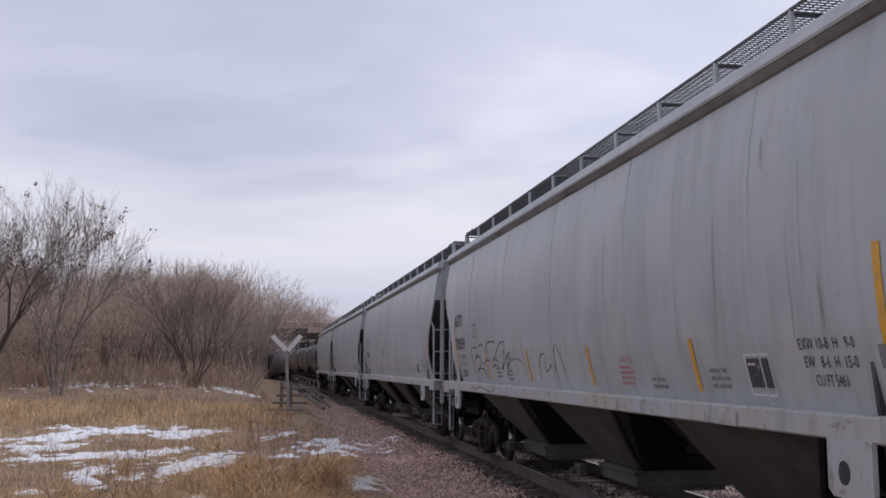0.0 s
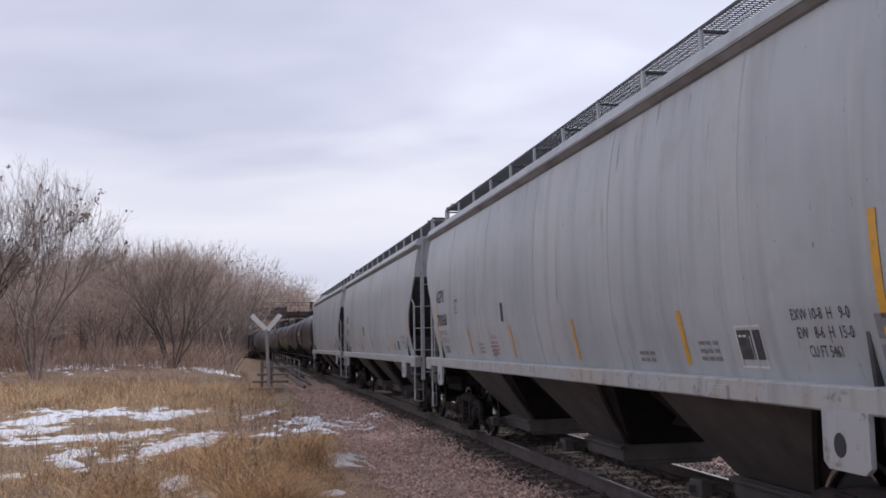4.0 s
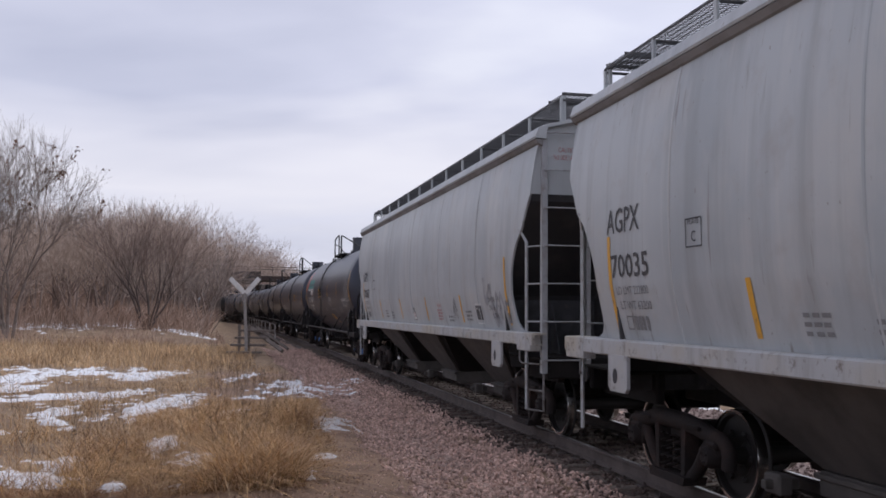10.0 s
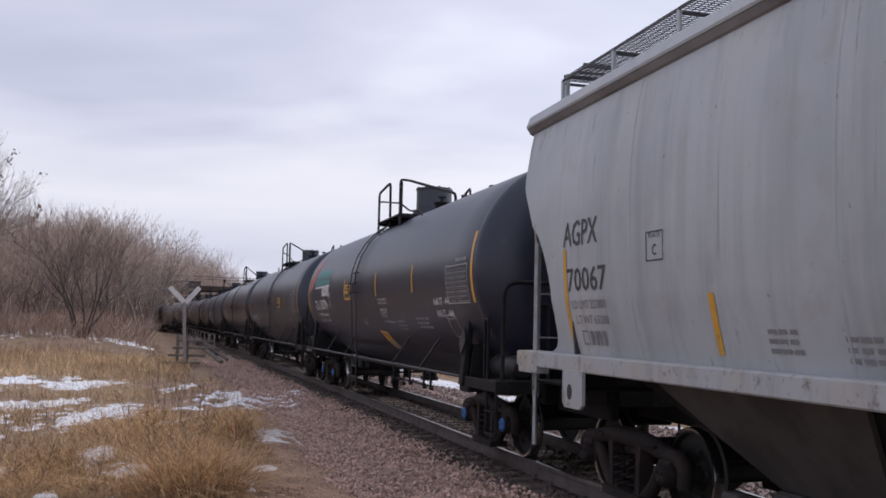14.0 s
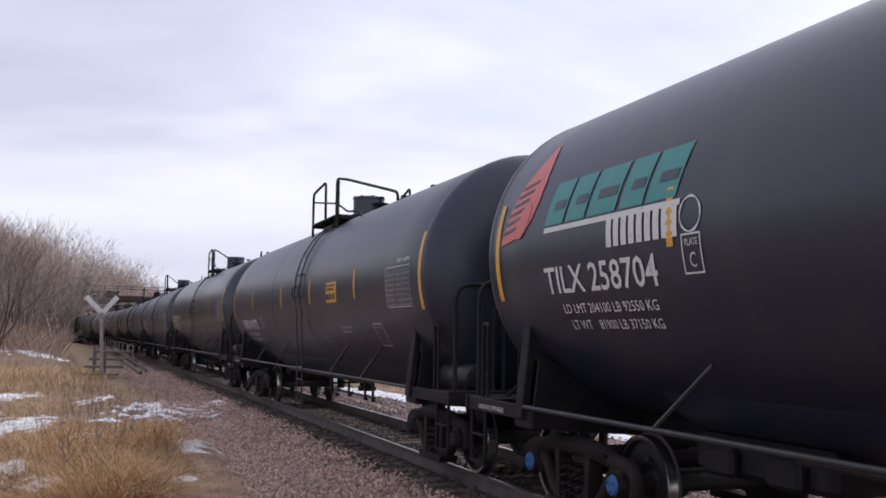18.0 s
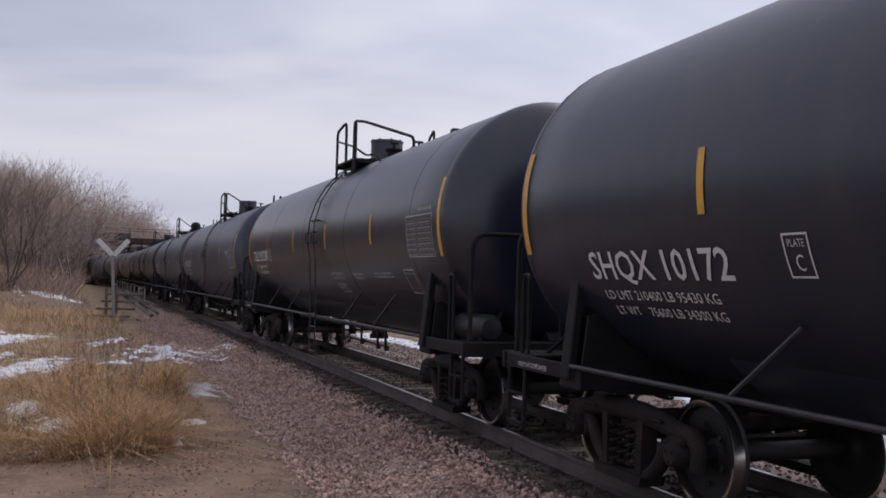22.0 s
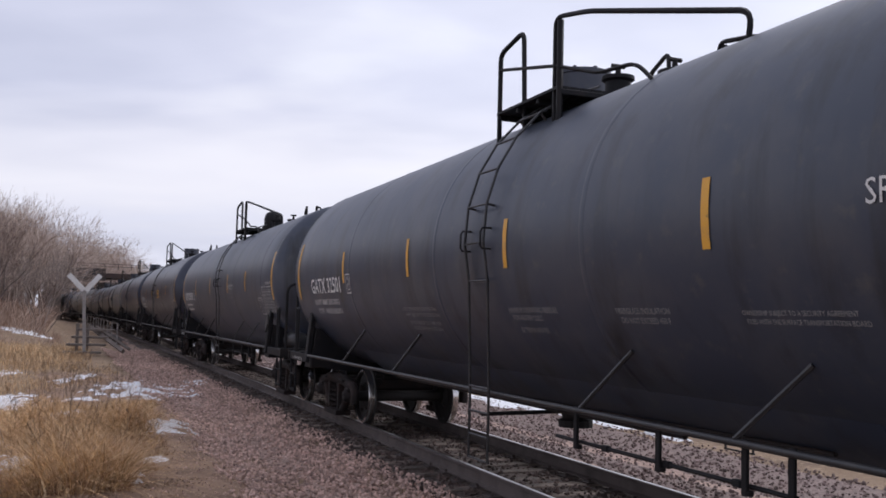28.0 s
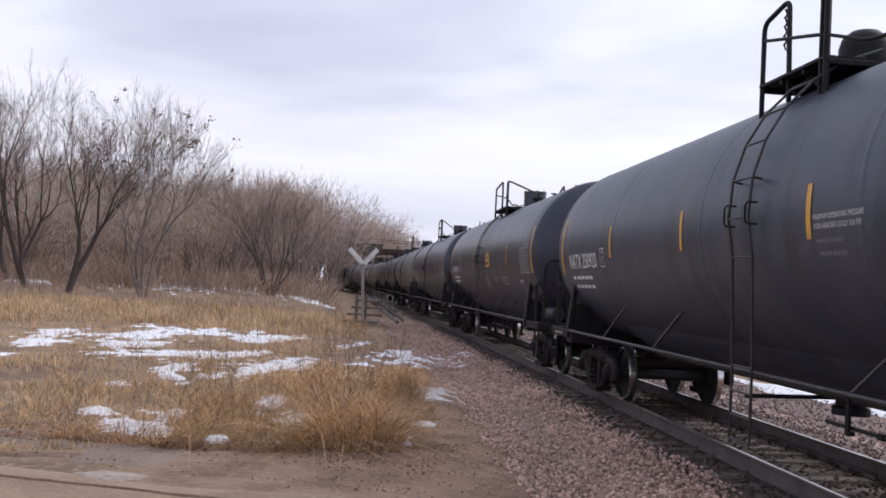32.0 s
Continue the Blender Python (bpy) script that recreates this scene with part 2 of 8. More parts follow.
M["tank_grey"] = material("dusty_grey_tank_paint", (0.16, 0.155, 0.15), 0.5, spots=((0.10, 0.097, 0.095), 0.8, 0.40, 0.70), fine=((0.22, 0.21, 0.20), 6.0, 0.60, 0.82), streak=((0.06, 0.056, 0.055), 0.7, 1.7, 0.2), bump=0.08)
M["frame"] = material("black_underframe_paint", (0.012, 0.012, 0.014), 0.6, spots=((0.026, 0.022, 0.021), 3.0, 0.48, 0.75), bump=0.1, spec=0.2)
M["rail_pipe"] = material("worn_black_pipe", (0.025, 0.025, 0.028), 0.45, 0.1, spots=((0.055, 0.052, 0.05), 5.0, 0.48, 0.76))
M["truck"] = material("rusty_cast_steel", (0.023, 0.0185, 0.018), 0.75, spots=((0.052, 0.031, 0.025), 3.5, 0.45, 0.72), fine=((0.02, 0.018, 0.018), 14.0, 0.45, 0.7), bump=0.4, bump_scale=40, rand=0.3, spec=0.2)
M["wheel"] = material("dark_wheel_steel", (0.022, 0.019, 0.018), 0.7, 0.1, spots=((0.02, 0.018, 0.017), 5.0, 0.42, 0.7))
M["tread"] = material("polished_wheel_tread", (0.58, 0.57, 0.56), 0.22, 1.0)
M["bearing_blue"] = material("blue_bearing_cap", (0.03, 0.13, 0.36), 0.5, spots=((0.02, 0.05, 0.1), 20.0, 0.5, 0.75))
M["yellow"] = material("yellow_reflective_strip", (0.70, 0.36, 0.035), 0.45, spots=((0.46, 0.27, 0.09), 5.0, 0.48, 0.75), fine=((0.16, 0.11, 0.06), 17.0, 0.60, 0.74))
M["white_ink"] = material("white_stencil_paint", (0.66, 0.66, 0.65), 0.6, spots=((0.36, 0.36, 0.36), 14.0, 0.55, 0.8))
M["dim_ink"] = material("faded_white_stencil", (0.30, 0.30, 0.30), 0.65, spots=((0.14, 0.14, 0.14), 18.0, 0.5, 0.78))
M["black_ink"] = material("black_stencil_paint", (0.045, 0.045, 0.05), 0.6, spots=((0.13, 0.13, 0.135), 14.0, 0.5, 0.8))
M["grey_ink"] = material("faded_dark_stencil", (0.20, 0.20, 0.205), 0.65, spots=((0.30, 0.30, 0.30), 16.0, 0.5, 0.8))
M["red_ink"] = material("faded_red_stencil", (0.42, 0.17, 0.16), 0.65, spots=((0.45, 0.33, 0.32), 14.0, 0.5, 0.8))
M["teal_ink"] = material("teal_sign_paint", (0.05, 0.25, 0.24), 0.5, spots=((0.09, 0.28, 0.27), 5.0, 0.5, 0.8))
M["salmon_ink"] = material("salmon_red_sign_paint", (0.60, 0.16, 0.14), 0.5, spots=((0.50, 0.17, 0.15), 5.0, 0.5, 0.8))
M["green_sticker"] = material("green_sticker", (0.12, 0.38, 0.06), 0.5)
M["cyan_paint"] = material("light_blue_spray_paint", (0.20, 0.46, 0.55), 0.6, spots=((0.35, 0.5, 0.55), 9.0, 0.5, 0.7))
M["spray"] = material("black_spray_paint", (0.07, 0.07, 0.075), 0.65, spots=((0.2, 0.2, 0.2), 8.0, 0.52, 0.8))
M["spray_thin"] = material("thin_grey_spray", (0.20, 0.20, 0.205), 0.65, spots=((0.40, 0.41, 0.42), 7.0, 0.46, 0.62))
M["rail_side"] = material("rusty_rail_steel", (0.105, 0.082, 0.074), 0.8, spots=((0.05, 0.039, 0.035), 3.0, 0.4, 0.7), bump=0.2)
M["rail_top"] = material("polished_rail_head", (0.42, 0.41, 0.40), 0.28, 1.0, spots=((0.16, 0.14, 0.13), 1.5, 0.48, 0.66))
M["tie"] = material("weathered_oak_tie", (0.17, 0.13, 0.105), 0.9, spots=((0.06, 0.048, 0.04), 4.0, 0.42, 0.7), fine=((0.20, 0.165, 0.13), 24.0, 0.58, 0.8), bump=0.5, bump_scale=50, rand=0.35)
M["grating"] = material("dark_galvanised_grating", (0.075, 0.075, 0.08), 0.6, 0.1, spots=((0.045, 0.04, 0.038), 4.0, 0.5, 0.75))
# oil stain, and shade under the train, both put into these dark colours
M["stone_dark"] = material("oily_shaded_ballast", (0.095, 0.064, 0.053), 0.85, spots=((0.045, 0.032, 0.028), 1.2, 0.4, 0.7), island=0.5, bump=0.2)
M["oily"] = material("oily_shaded_dirt_by_the_rail", (0.085, 0.058, 0.046), 0.9, spots=((0.04, 0.029, 0.025), 1.8, 0.42, 0.68), fine=((0.20, 0.15, 0.125), 24.0, 0.56, 0.76), bump=0.8, bump_scale=38)
M["apron"] = material("damp_grey_gravel", (0.25, 0.185, 0.14), 0.8, spots=((0.17, 0.12, 0.09), 1.1, 0.42, 0.68), fine=((0.38, 0.34, 0.32), 30.0, 0.56, 0.76), bump=0.8, bump_scale=45)
M["pale_gravel"] = material("pale_crushed_gravel", (0.40, 0.335, 0.285), 0.9, spots=((0.24, 0.19, 0.155), 9.0, 0.42, 0.68), island=0.3, bump=0.5)
M["tar"] = material("dark_road_crack", (0.17, 0.11, 0.075), 0.9, spots=((0.28, 0.19, 0.13), 5.0, 0.45, 0.7))
M["scuff"] = material("scuffed_black_paint", (0.012, 0.012, 0.015), 0.4, spots=((0.05, 0.05, 0.052), 1.6, 0.45, 0.70), fine=((0.20, 0.20, 0.20), 6.0, 0.62, 0.80), streak=((0.22, 0.22, 0.22), 0.8, 7.0, 0.5), bump=0.2)
M["overpaint"] = material("grey_overpaint", (0.30, 0.305, 0.32), 0.6, spots=((0.40, 0.405, 0.42), 4.0, 0.5, 0.75))
M["mud"] = material("dark_brown_mud", (0.15, 0.092, 0.060), 0.85, spots=((0.26, 0.168, 0.112), 2.6, 0.44, 0.62), fine=((0.085, 0.052, 0.035), 16.0, 0.52, 0.70), bump=0.8, bump_scale=30)
M["brush"] = material("rusty_brown_brush", (0.43, 0.325, 0.26), 0.9, spots=((0.32, 0.205, 0.145), 0.3, 0.4, 0.65), island=0.4)
M["grass_brown"] = material("brown_dead_grass", (0.34, 0.185, 0.09), 0.85, spots=((0.17, 0.088, 0.045), 0.6, 0.4, 0.65), island=0.45)
M["litter"] = material("brown_leaf_litter", (0.19, 0.115, 0.075), 0.85, island=0.5)
M["stone"] = material("pink_quartzite_ballast", (0.52, 0.36, 0.30), 0.85, spots=((0.38, 0.262, 0.215), 1.2, 0.4, 0.7), island=0.5, bump=0.2)
# darker copy of the ballast bed, with the train's shade in its colour
M["bed_shaded"] = material("train_shaded_packed_ballast", (0.25, 0.178, 0.155), 0.9, spots=((0.18, 0.125, 0.108), 1.2, 0.4, 0.7), fine=((0.10, 0.07, 0.06), 26.0, 0.46, 0.62), bump=1.0, bump_scale=30)
M["bed"] = material("packed_pink_ballast", (0.46, 0.32, 0.255), 0.9, spots=((0.34, 0.235, 0.19), 1.2, 0.4, 0.7), fine=((0.17, 0.115, 0.095), 26.0, 0.46, 0.62), bump=1.0, bump_scale=30)
# darker copy of the ballast stones, for the shade beyond the train
M["stone_shaded"] = material("train_shaded_ballast", (0.22, 0.16, 0.146), 0.88, spots=((0.14, 0.10, 0.09), 1.4, 0.4, 0.7), island=0.5, bump=0.2)
M["road"] = material("dusty_asphalt", (0.34, 0.235, 0.155), 0.92, spots=((0.21, 0.135, 0.088), 0.9, 0.42, 0.68), fine=((0.46, 0.35, 0.26), 22.0, 0.52, 0.78), bump=0.6, bump_scale=55)
M["snow"] = material("old_snow", (0.76, 0.77, 0.80), 0.75, spots=((0.62, 0.60, 0.58), 2.6, 0.5, 0.78), fine=((0.42, 0.36, 0.30), 14.0, 0.68, 0.80), bump=0.6, bump_scale=16)
M["wet"] = material("grey_slush", (0.56, 0.56, 0.57), 0.35, spots=((0.30, 0.27, 0.25), 3.0, 0.46, 0.68), bump=0.3, bump_scale=20)
M["grass"] = material("dry_straw_grass", (0.64, 0.395, 0.17), 0.8, spots=((0.34, 0.195, 0.088), 0.5, 0.4, 0.65), island=0.5)
M["grass_pale"] = material("pale_dry_grass", (0.66, 0.475, 0.28), 0.85, spots=((0.38, 0.255, 0.145), 0.35, 0.4, 0.65), island=0.5)
M["weed"] = material("brown_weed_stalk", (0.14, 0.095, 0.065), 0.85, island=0.4)
M["bark"] = material("grey_brown_bark", (0.085, 0.063, 0.056), 0.9, spots=((0.06, 0.048, 0.042), 2.5, 0.42, 0.7), bump=0.5, bump_scale=25, rand=0.2)
M["bark_pale"] = material("pale_grey_bark", (0.25, 0.205, 0.18), 0.9, spots=((0.11, 0.09, 0.08), 2.5, 0.42, 0.7), bump=0.4, bump_scale=25)
M["twig"] = material("grey_brown_twigs", (0.15, 0.108, 0.092), 0.9, island=0.35)
# far wood is paler than near bark: distance haze is put into its colour
M["twig_far"] = material("haze_pale_far_twigs", (0.46, 0.372, 0.322), 0.95, spots=((0.38, 0.295, 0.235), 0.05, 0.4, 0.6), island=0.25)
M["trunk_far"] = material("haze_pale_far_trunks", (0.30, 0.235, 0.20), 0.95, spots=((0.18, 0.135, 0.115), 0.2, 0.4, 0.6), island=0.3)
M["leaf"] = material("withered_brown_leaves", (0.15, 0.075, 0.045), 0.85, island=0.4)
M["bridge"] = material("dark_bridge_steel", (0.030, 0.028, 0.032), 0.75, spots=((0.06, 0.045, 0.04), 0.6, 0.45, 0.7), bump=0.1)
M["rust"] = material("rusty_girder_steel", (0.060, 0.040, 0.034), 0.85, spots=((0.035, 0.027, 0.025), 0.9, 0.42, 0.7), bump=0.2)
M["sign"] = material("white_sign_enamel", (0.68, 0.67, 0.66), 0.5, spots=((0.50, 0.48, 0.45), 5.0, 0.5, 0.78))
M["post"] = material("grey_sign_post", (0.30, 0.28, 0.27), 0.6, spots=((0.18, 0.165, 0.155), 4.0, 0.45, 0.72))
M["timber"] = material("weathered_grey_timber", (0.15, 0.125, 0.11), 0.9, spots=((0.11, 0.09, 0.08), 2.0, 0.42, 0.7), bump=0.3)
M["concrete"] = material("grey_concrete", (0.33, 0.31, 0.285), 0.9, spots=((0.22, 0.20, 0.18), 0.7, 0.42, 0.7), bump=0.3)


def ground_material():
    """Bare soil, leaf litter and thatch, mixed by noise at three sizes."""
    m = bpy.data.materials.new("winter_soil_and_thatch")
    nt = node_tree(m)
    N = nt.nodes.new
    out, bs = N("ShaderNodeOutputMaterial"), N("ShaderNodeBsdfPrincipled")
    link(nt, bs, 0, out, 0)
    bs.inputs["Roughness"].default_value = 0.95
    bs.inputs["Specular IOR Level"].default_value = 0.2
    co = N("ShaderNodeTexCoord")
    tones = ((0.10, 0.4, 0.62, (0.25, 0.175, 0.115), (0.31, 0.22, 0.145)), (0.8, 0.45, 0.66, None, (0.16, 0.11, 0.078)), (9.0, 0.52, 0.74, None, (0.38, 0.285, 0.19)))
    cur = None
    for scale, low, high, a, b in tones:
        no = N("ShaderNodeTexNoise")
        no.inputs["Scale"].default_value, no.inputs["Detail"].default_value = scale, 7
        link(nt, co, "Object", no, "Vector")
        rp = ramp(nt, [(low, (0, 0, 0)), (high, (1, 1, 1))])
        link(nt, no, "Fac", rp, 0)
        mx = N("ShaderNodeMixRGB")
        if cur is None:
            mx.inputs[1].default_value = (*a, 1)
        else:
            link(nt, cur, 0, mx, 1)
        mx.inputs[2].default_value = (*b, 1)
        link(nt, rp, 0, mx, 0)
        cur = mx
    link(nt, cur, 0, bs, "Base Color")
    nb = N("ShaderNodeTexNoise")
    nb.inputs["Scale"].default_value, nb.inputs["Detail"].default_value = 22, 8
    link(nt, co, "Object", nb, "Vector")
    bp = N("ShaderNodeBump")
    bp.inputs["Strength"].default_value, bp.inputs["Distance"].default_value = 0.8, 0.04
    link(nt, nb, "Fac", bp, "Height")
    link(nt, bp, 0, bs, "Normal")
    return m


M["ground"] = ground_material()
M["dirt"] = material("trodden_gravelly_dirt", (0.29, 0.185, 0.12), 0.92, spots=((0.13, 0.075, 0.048), 1.5, 0.42, 0.70), fine=((0.38, 0.265, 0.19), 14.0, 0.52, 0.76), bump=0.8, bump_scale=38)

# ---------------------------------------------------------------- mesh tools
class Shape:
    """Gathers corners and faces for one mesh; each face keeps the number of its material."""

    def __init__(self):
        self.v, self.f, self.m, self.slot = [], [], [], 0

    def add(self, verts, faces):
        o = len(self.v)
        self.v += [tuple(p) for p in verts]
        self.f += [tuple(i + o for i in f) for f in faces]
        self.m += [self.slot] * len(faces)
        return self

    def box(self, c, size, bevel=0.0, turn=None):
        hx, hy, hz = (s / 2 for s in size)
        b = min(bevel, hx * 0.9, hy * 0.9, hz * 0.9)
        if b <= 0:
            vs = [(sx * hx, sy * hy, sz * hz) for sx in (-1, 1) for sy in (-1, 1) for sz in (-1, 1)]
            fs = [(0, 1, 3, 2), (4, 6, 7, 5), (0, 4, 5, 1), (2, 3, 7, 6), (0, 2, 6, 4), (1, 5, 7, 3)]
        else:
            vs, idx = [], {}
            for sx in (-1, 1):
                for sy in (-1, 1):
                    for sz in (-1, 1):
                        for k, p in enumerate(((hx, hy - b, hz - b), (hx - b, hy, hz - b), (hx - b, hy - b, hz))):
                            idx[sx, sy, sz, k] = len(vs)
                            vs.append((sx * p[0], sy * p[1], sz * p[2]))
            fs = []
            for s in (-1, 1):
                for k, order in enumerate((((-1, -1), (1, -1), (1, 1), (-1, 1)),) * 3):
                    face = []
                    for a, c2 in order:
                        key = [a, c2]
                        key.insert(k, s)
                        face.append(idx[(*key, k)])
                    fs.append(tuple(face if (s > 0) == (k != 1) else face[::-1]))
            for k in range(3):
                i, j = [n for n in range(3) if n != k]
                for a in (-1, 1):
                    for c2 in (-1, 1):
                        lo, hi = [0, 0, 0], [0, 0, 0]
                        lo[i] = hi[i] = a
                        lo[j] = hi[j] = c2
                        lo[k], hi[k] = -1, 1
                        fs.append((idx[(*lo, i)], idx[(*hi, i)], idx[(*hi, j)], idx[(*lo, j)]))
            for sx in (-1, 1):
                for sy in (-1, 1):
                    for sz in (-1, 1):
                        fs.append(tuple(idx[sx, sy, sz, k] for k in range(3)))
        c = Vector(c)
        vs = [(turn @ Vector(p) if turn else Vector(p)) + c for p in vs]
        return self.add(vs, fs)

    def pipe(self, points, r, n=6, closed=False, ends=True):
        pts = [Vector(p) for p in points]
        rings = []
        count = len(pts)
        up = None
        for i, p in enumerate(pts):
            a = pts[(i - 1) % count] if (closed or i > 0) else p
            b = pts[(i + 1) % count] if (closed or i < count - 1) else p
            t = (b - a).normalized()
            if up is None:
                up = Vector((0, 0, 1)) if abs(t.z) < 0.9 else Vector((1, 0, 0))
            side = t.cross(up)
            if side.length < 1e-4:
                side = t.orthogonal()
            side.normalize()
            up = side.cross(t).normalized()
            rad = r[i] if isinstance(r, (list, tuple)) else r
            rings.append([p + (side * math.cos(2 * math.pi * k / n) + up * math.sin(2 * math.pi * k / n)) * rad for k in range(n)])
        vs = [q for ring in rings for q in ring]
        fs = []
        for i in range(count if closed else count - 1):
            o, o2 = i * n, ((i + 1) % count) * n
            fs += [(o + k, o + (k + 1) % n, o2 + (k + 1) % n, o2 + k) for k in range(n)]
        if ends and not closed:
            fs += [tuple(range(n))[::-1], tuple((count - 1) * n + k for k in range(n))]
        return self.add(vs, fs)

    def lathe(self, profile, n=24, axis="y", centre=(0, 0, 0)):
        """profile: (distance along the axis, radius)."""
        vs, fs = [], []
        for h, r in profile:
            for k in range(n):
                c, s = math.cos(2 * math.pi * k / n) * r, math.sin(2 * math.pi * k / n) * r
                p = {"y": (c, h, s), "x": (h, c, s), "z": (c, s, h)}[axis]
                vs.append(tuple(a + b for a, b in zip(p, centre)))
        for i in range(len(profile) - 1):
            for k in range(n):
                q = (i * n + k, i * n + (k + 1) % n, (i + 1) * n + (k + 1) % n, (i + 1) * n + k)
                fs.append(q if axis != "y" else q[::-1])
        return self.add(vs, fs)

    def prism(self, outline, plane, low, high):
        """A flat outline pushed from low to high along the axis that plane leaves out ('yz', 'xz' or 'xy')."""
        n = len(outline)
        where = {"yz": lambda a, b, c: (c, a, b), "xz": lambda a, b, c: (a, c, b), "xy": lambda a, b, c: (a, b, c)}[plane]
        vs = [where(a, b, low) for a, b in outline] + [where(a, b, high) for a, b in outline]
        fs = [tuple(range(n))[::-1], tuple(range(n, 2 * n))] + [(k, (k + 1) % n, n + (k + 1) % n, n + k) for k in range(n)]
        return self.add(vs, fs)

    def grid(self, rows):
        """A sheet from rows of points."""
        w = len(rows[0])
        fs = [(i * w + k, i * w + k + 1, (i + 1) * w + k + 1, (i + 1) * w + k) for i in range(len(rows) - 1) for k in range(w - 1)]
        return self.add([p for row in rows for p in row], fs)

    def mesh(self, name, materials, smooth=False):
        me = bpy.data.meshes.new(name)
        me.from_pydata(self.v, [], self.f)
        for m in materials if isinstance(materials, (list, tuple)) else [materials]:
            me.materials.append(m)
        if any(self.m):
            me.polygons.foreach_set("material_index", self.m)
        if smooth:
            me.shade_smooth()
            if smooth is not True:
                me.set_sharp_from_angle(angle=radians(smooth))
        me.validate()
        me.update()
        return me


SMALL_WRITING = ("date_bars", "small_stencil", "table_text", "warning_lines", "panel_lines", "sticker_lines", "label_text", "label_lines", "emergency_lines", "panel_text", "size_bars")


def part(name, shape, material, parent, label="", smooth=False, at=None):
    """One mesh object under a thing or a part. shape: a Shape or a mesh."""
    me = shape if isinstance(shape, bpy.types.Mesh) else shape.mesh(name, material, smooth)
    ob = new(name, me)
    ob.parent = parent
    if at is not None:
        ob.matrix_basis = at
    if label:
        ob["label"] = label
    if name in SMALL_WRITING:
        ob["kind"] = "stuff"
    return ob


def thing(name, label, category, group="", kind="", m=None):
    ob = new(name)
    ob.empty_display_size = 0.2
    tagged(ob, label, category, group, kind)
    if m is not None:
        ob.matrix_basis = m
    return ob


def solid(name, shape, material, label, category, group="", kind="", smooth=False, m=None):
    ob = new(name, shape if isinstance(shape, bpy.types.Mesh) else shape.mesh(name, material, smooth))
    tagged(ob, label, category, group, kind)
    if m is not None:
        ob.matrix_basis = m
    return ob


# ---------------------------------------------------------------- lettering, cut into strips so that it can follow a curved side
TEXTS = {}


def lettering(text, size, bold=0.0, squeeze=1.0):
    key = (text, size, bold, squeeze)
    if key not in TEXTS:
        cu = bpy.data.curves.new("lettering", "FONT")
        cu.body, cu.size, cu.offset, cu.resolution_u = text, size, bold, 2
        ob = bpy.data.objects.new("lettering", cu)
        scene.collection.objects.link(ob)
        me = bpy.data.meshes.new_from_object(ob.evaluated_get(bpy.context.evaluated_depsgraph_get()))
        bm = bmesh.new()
        bm.from_mesh(me)
        z, top = -0.3 * size, 1.1 * size
        while z < top:
            bmesh.ops.bisect_plane(bm, geom=bm.verts[:] + bm.edges[:] + bm.faces[:], plane_co=(0, z, 0), plane_no=(0, 1, 0))
            z += 0.09
        TEXTS[key] = ([(v.co.x * squeeze, v.co.y) for v in bm.verts], [tuple(v.index for v in f.verts) for f in bm.faces])
        bm.free()
        bpy.data.objects.remove(ob)
        bpy.data.curves.remove(cu)
        bpy.data.meshes.remove(me)
    return TEXTS[key]


def stencil(text, cap, width, bold=0.0):
    """Lettering of a given capital height, drawn out to a given width."""
    vs, fs = lettering(text, cap / 0.7, bold)
    kx = width / max(a for a, b in vs)
    ky = cap / max(b for a, b in vs)
    return [(a * kx, b * ky) for a, b in vs], fs


def strip(a, b, w, h, step=0.09):
    """A rectangle at (a, b), cut into strips."""
    n = max(1, math.ceil(h / step))
    vs = [(a + x * w, b + h * k / n) for k in range(n + 1) for x in (0, 1)]
    return vs, [(2 * k, 2 * k + 1, 2 * k + 3, 2 * k + 2) for k in range(n)]


def outline_box(a, b, w, h, t):
    vs, fs = [], []
    for r in (strip(a, b, w, t), strip(a, b + h - t, w, t), strip(a, b + t, t, h - 2 * t), strip(a + w - t, b + t, t, h - 2 * t)):
        o = len(vs)
        vs += r[0]
        fs += [tuple(i + o for i in f) for f in r[1]]
    return vs, fs


def bars(a, b, widths, h, gap, words=4, rnd=None):
    """Lines of small writing as plain bars."""
    rnd = rnd or random.Random(5)
    vs, fs = [], []
    for i, w in enumerate(widths):
        x = a
        n = max(1, words)
        for k in range(n):
            ww = w / n * rnd.uniform(0.62, 0.9)
            r = strip(x, b - i * (h + gap), ww, h)
            o = len(vs)
            vs += r[0]
            fs += [tuple(j + o for j in f) for f in r[1]]
            x += w / n
    return vs, fs


def ribbon(points, w):
    """A brush stroke through flat points."""
    pts = [Vector(p) for p in points]
    vs, fs = [], []
    for i, p in enumerate(pts):
        t = (pts[min(i + 1, len(pts) - 1)] - pts[max(i - 1, 0)]).normalized()
        nrm = Vector((-t.y, t.x))
        ww = w * (0.75 + 0.35 * math.sin(i * 1.7))
        vs += [tuple(p + nrm * ww / 2), tuple(p - nrm * ww / 2)]
    fs = [(2 * i, 2 * i + 1, 2 * i + 3, 2 * i + 2) for i in range(len(pts) - 1)]
    return vs, fs

def smooth_line(pts, n=6):
    out = []
    p = [Vector(q) for q in pts]
    for i in range(len(p) - 1):
        a, b, c, d = p[max(i - 1, 0)], p[i], p[i + 1], p[min(i + 2, len(p) - 1)]
        for k in range(n):
            t = k / n
            q = 0.5 * ((2 * b) + (c - a) * t + (2 * a - 5 * b + 4 * c - d) * t * t + (3 * b - a - 3 * c + d) * t ** 3)
            out.append((q.x, q.y))
    return out + [tuple(p[-1])]


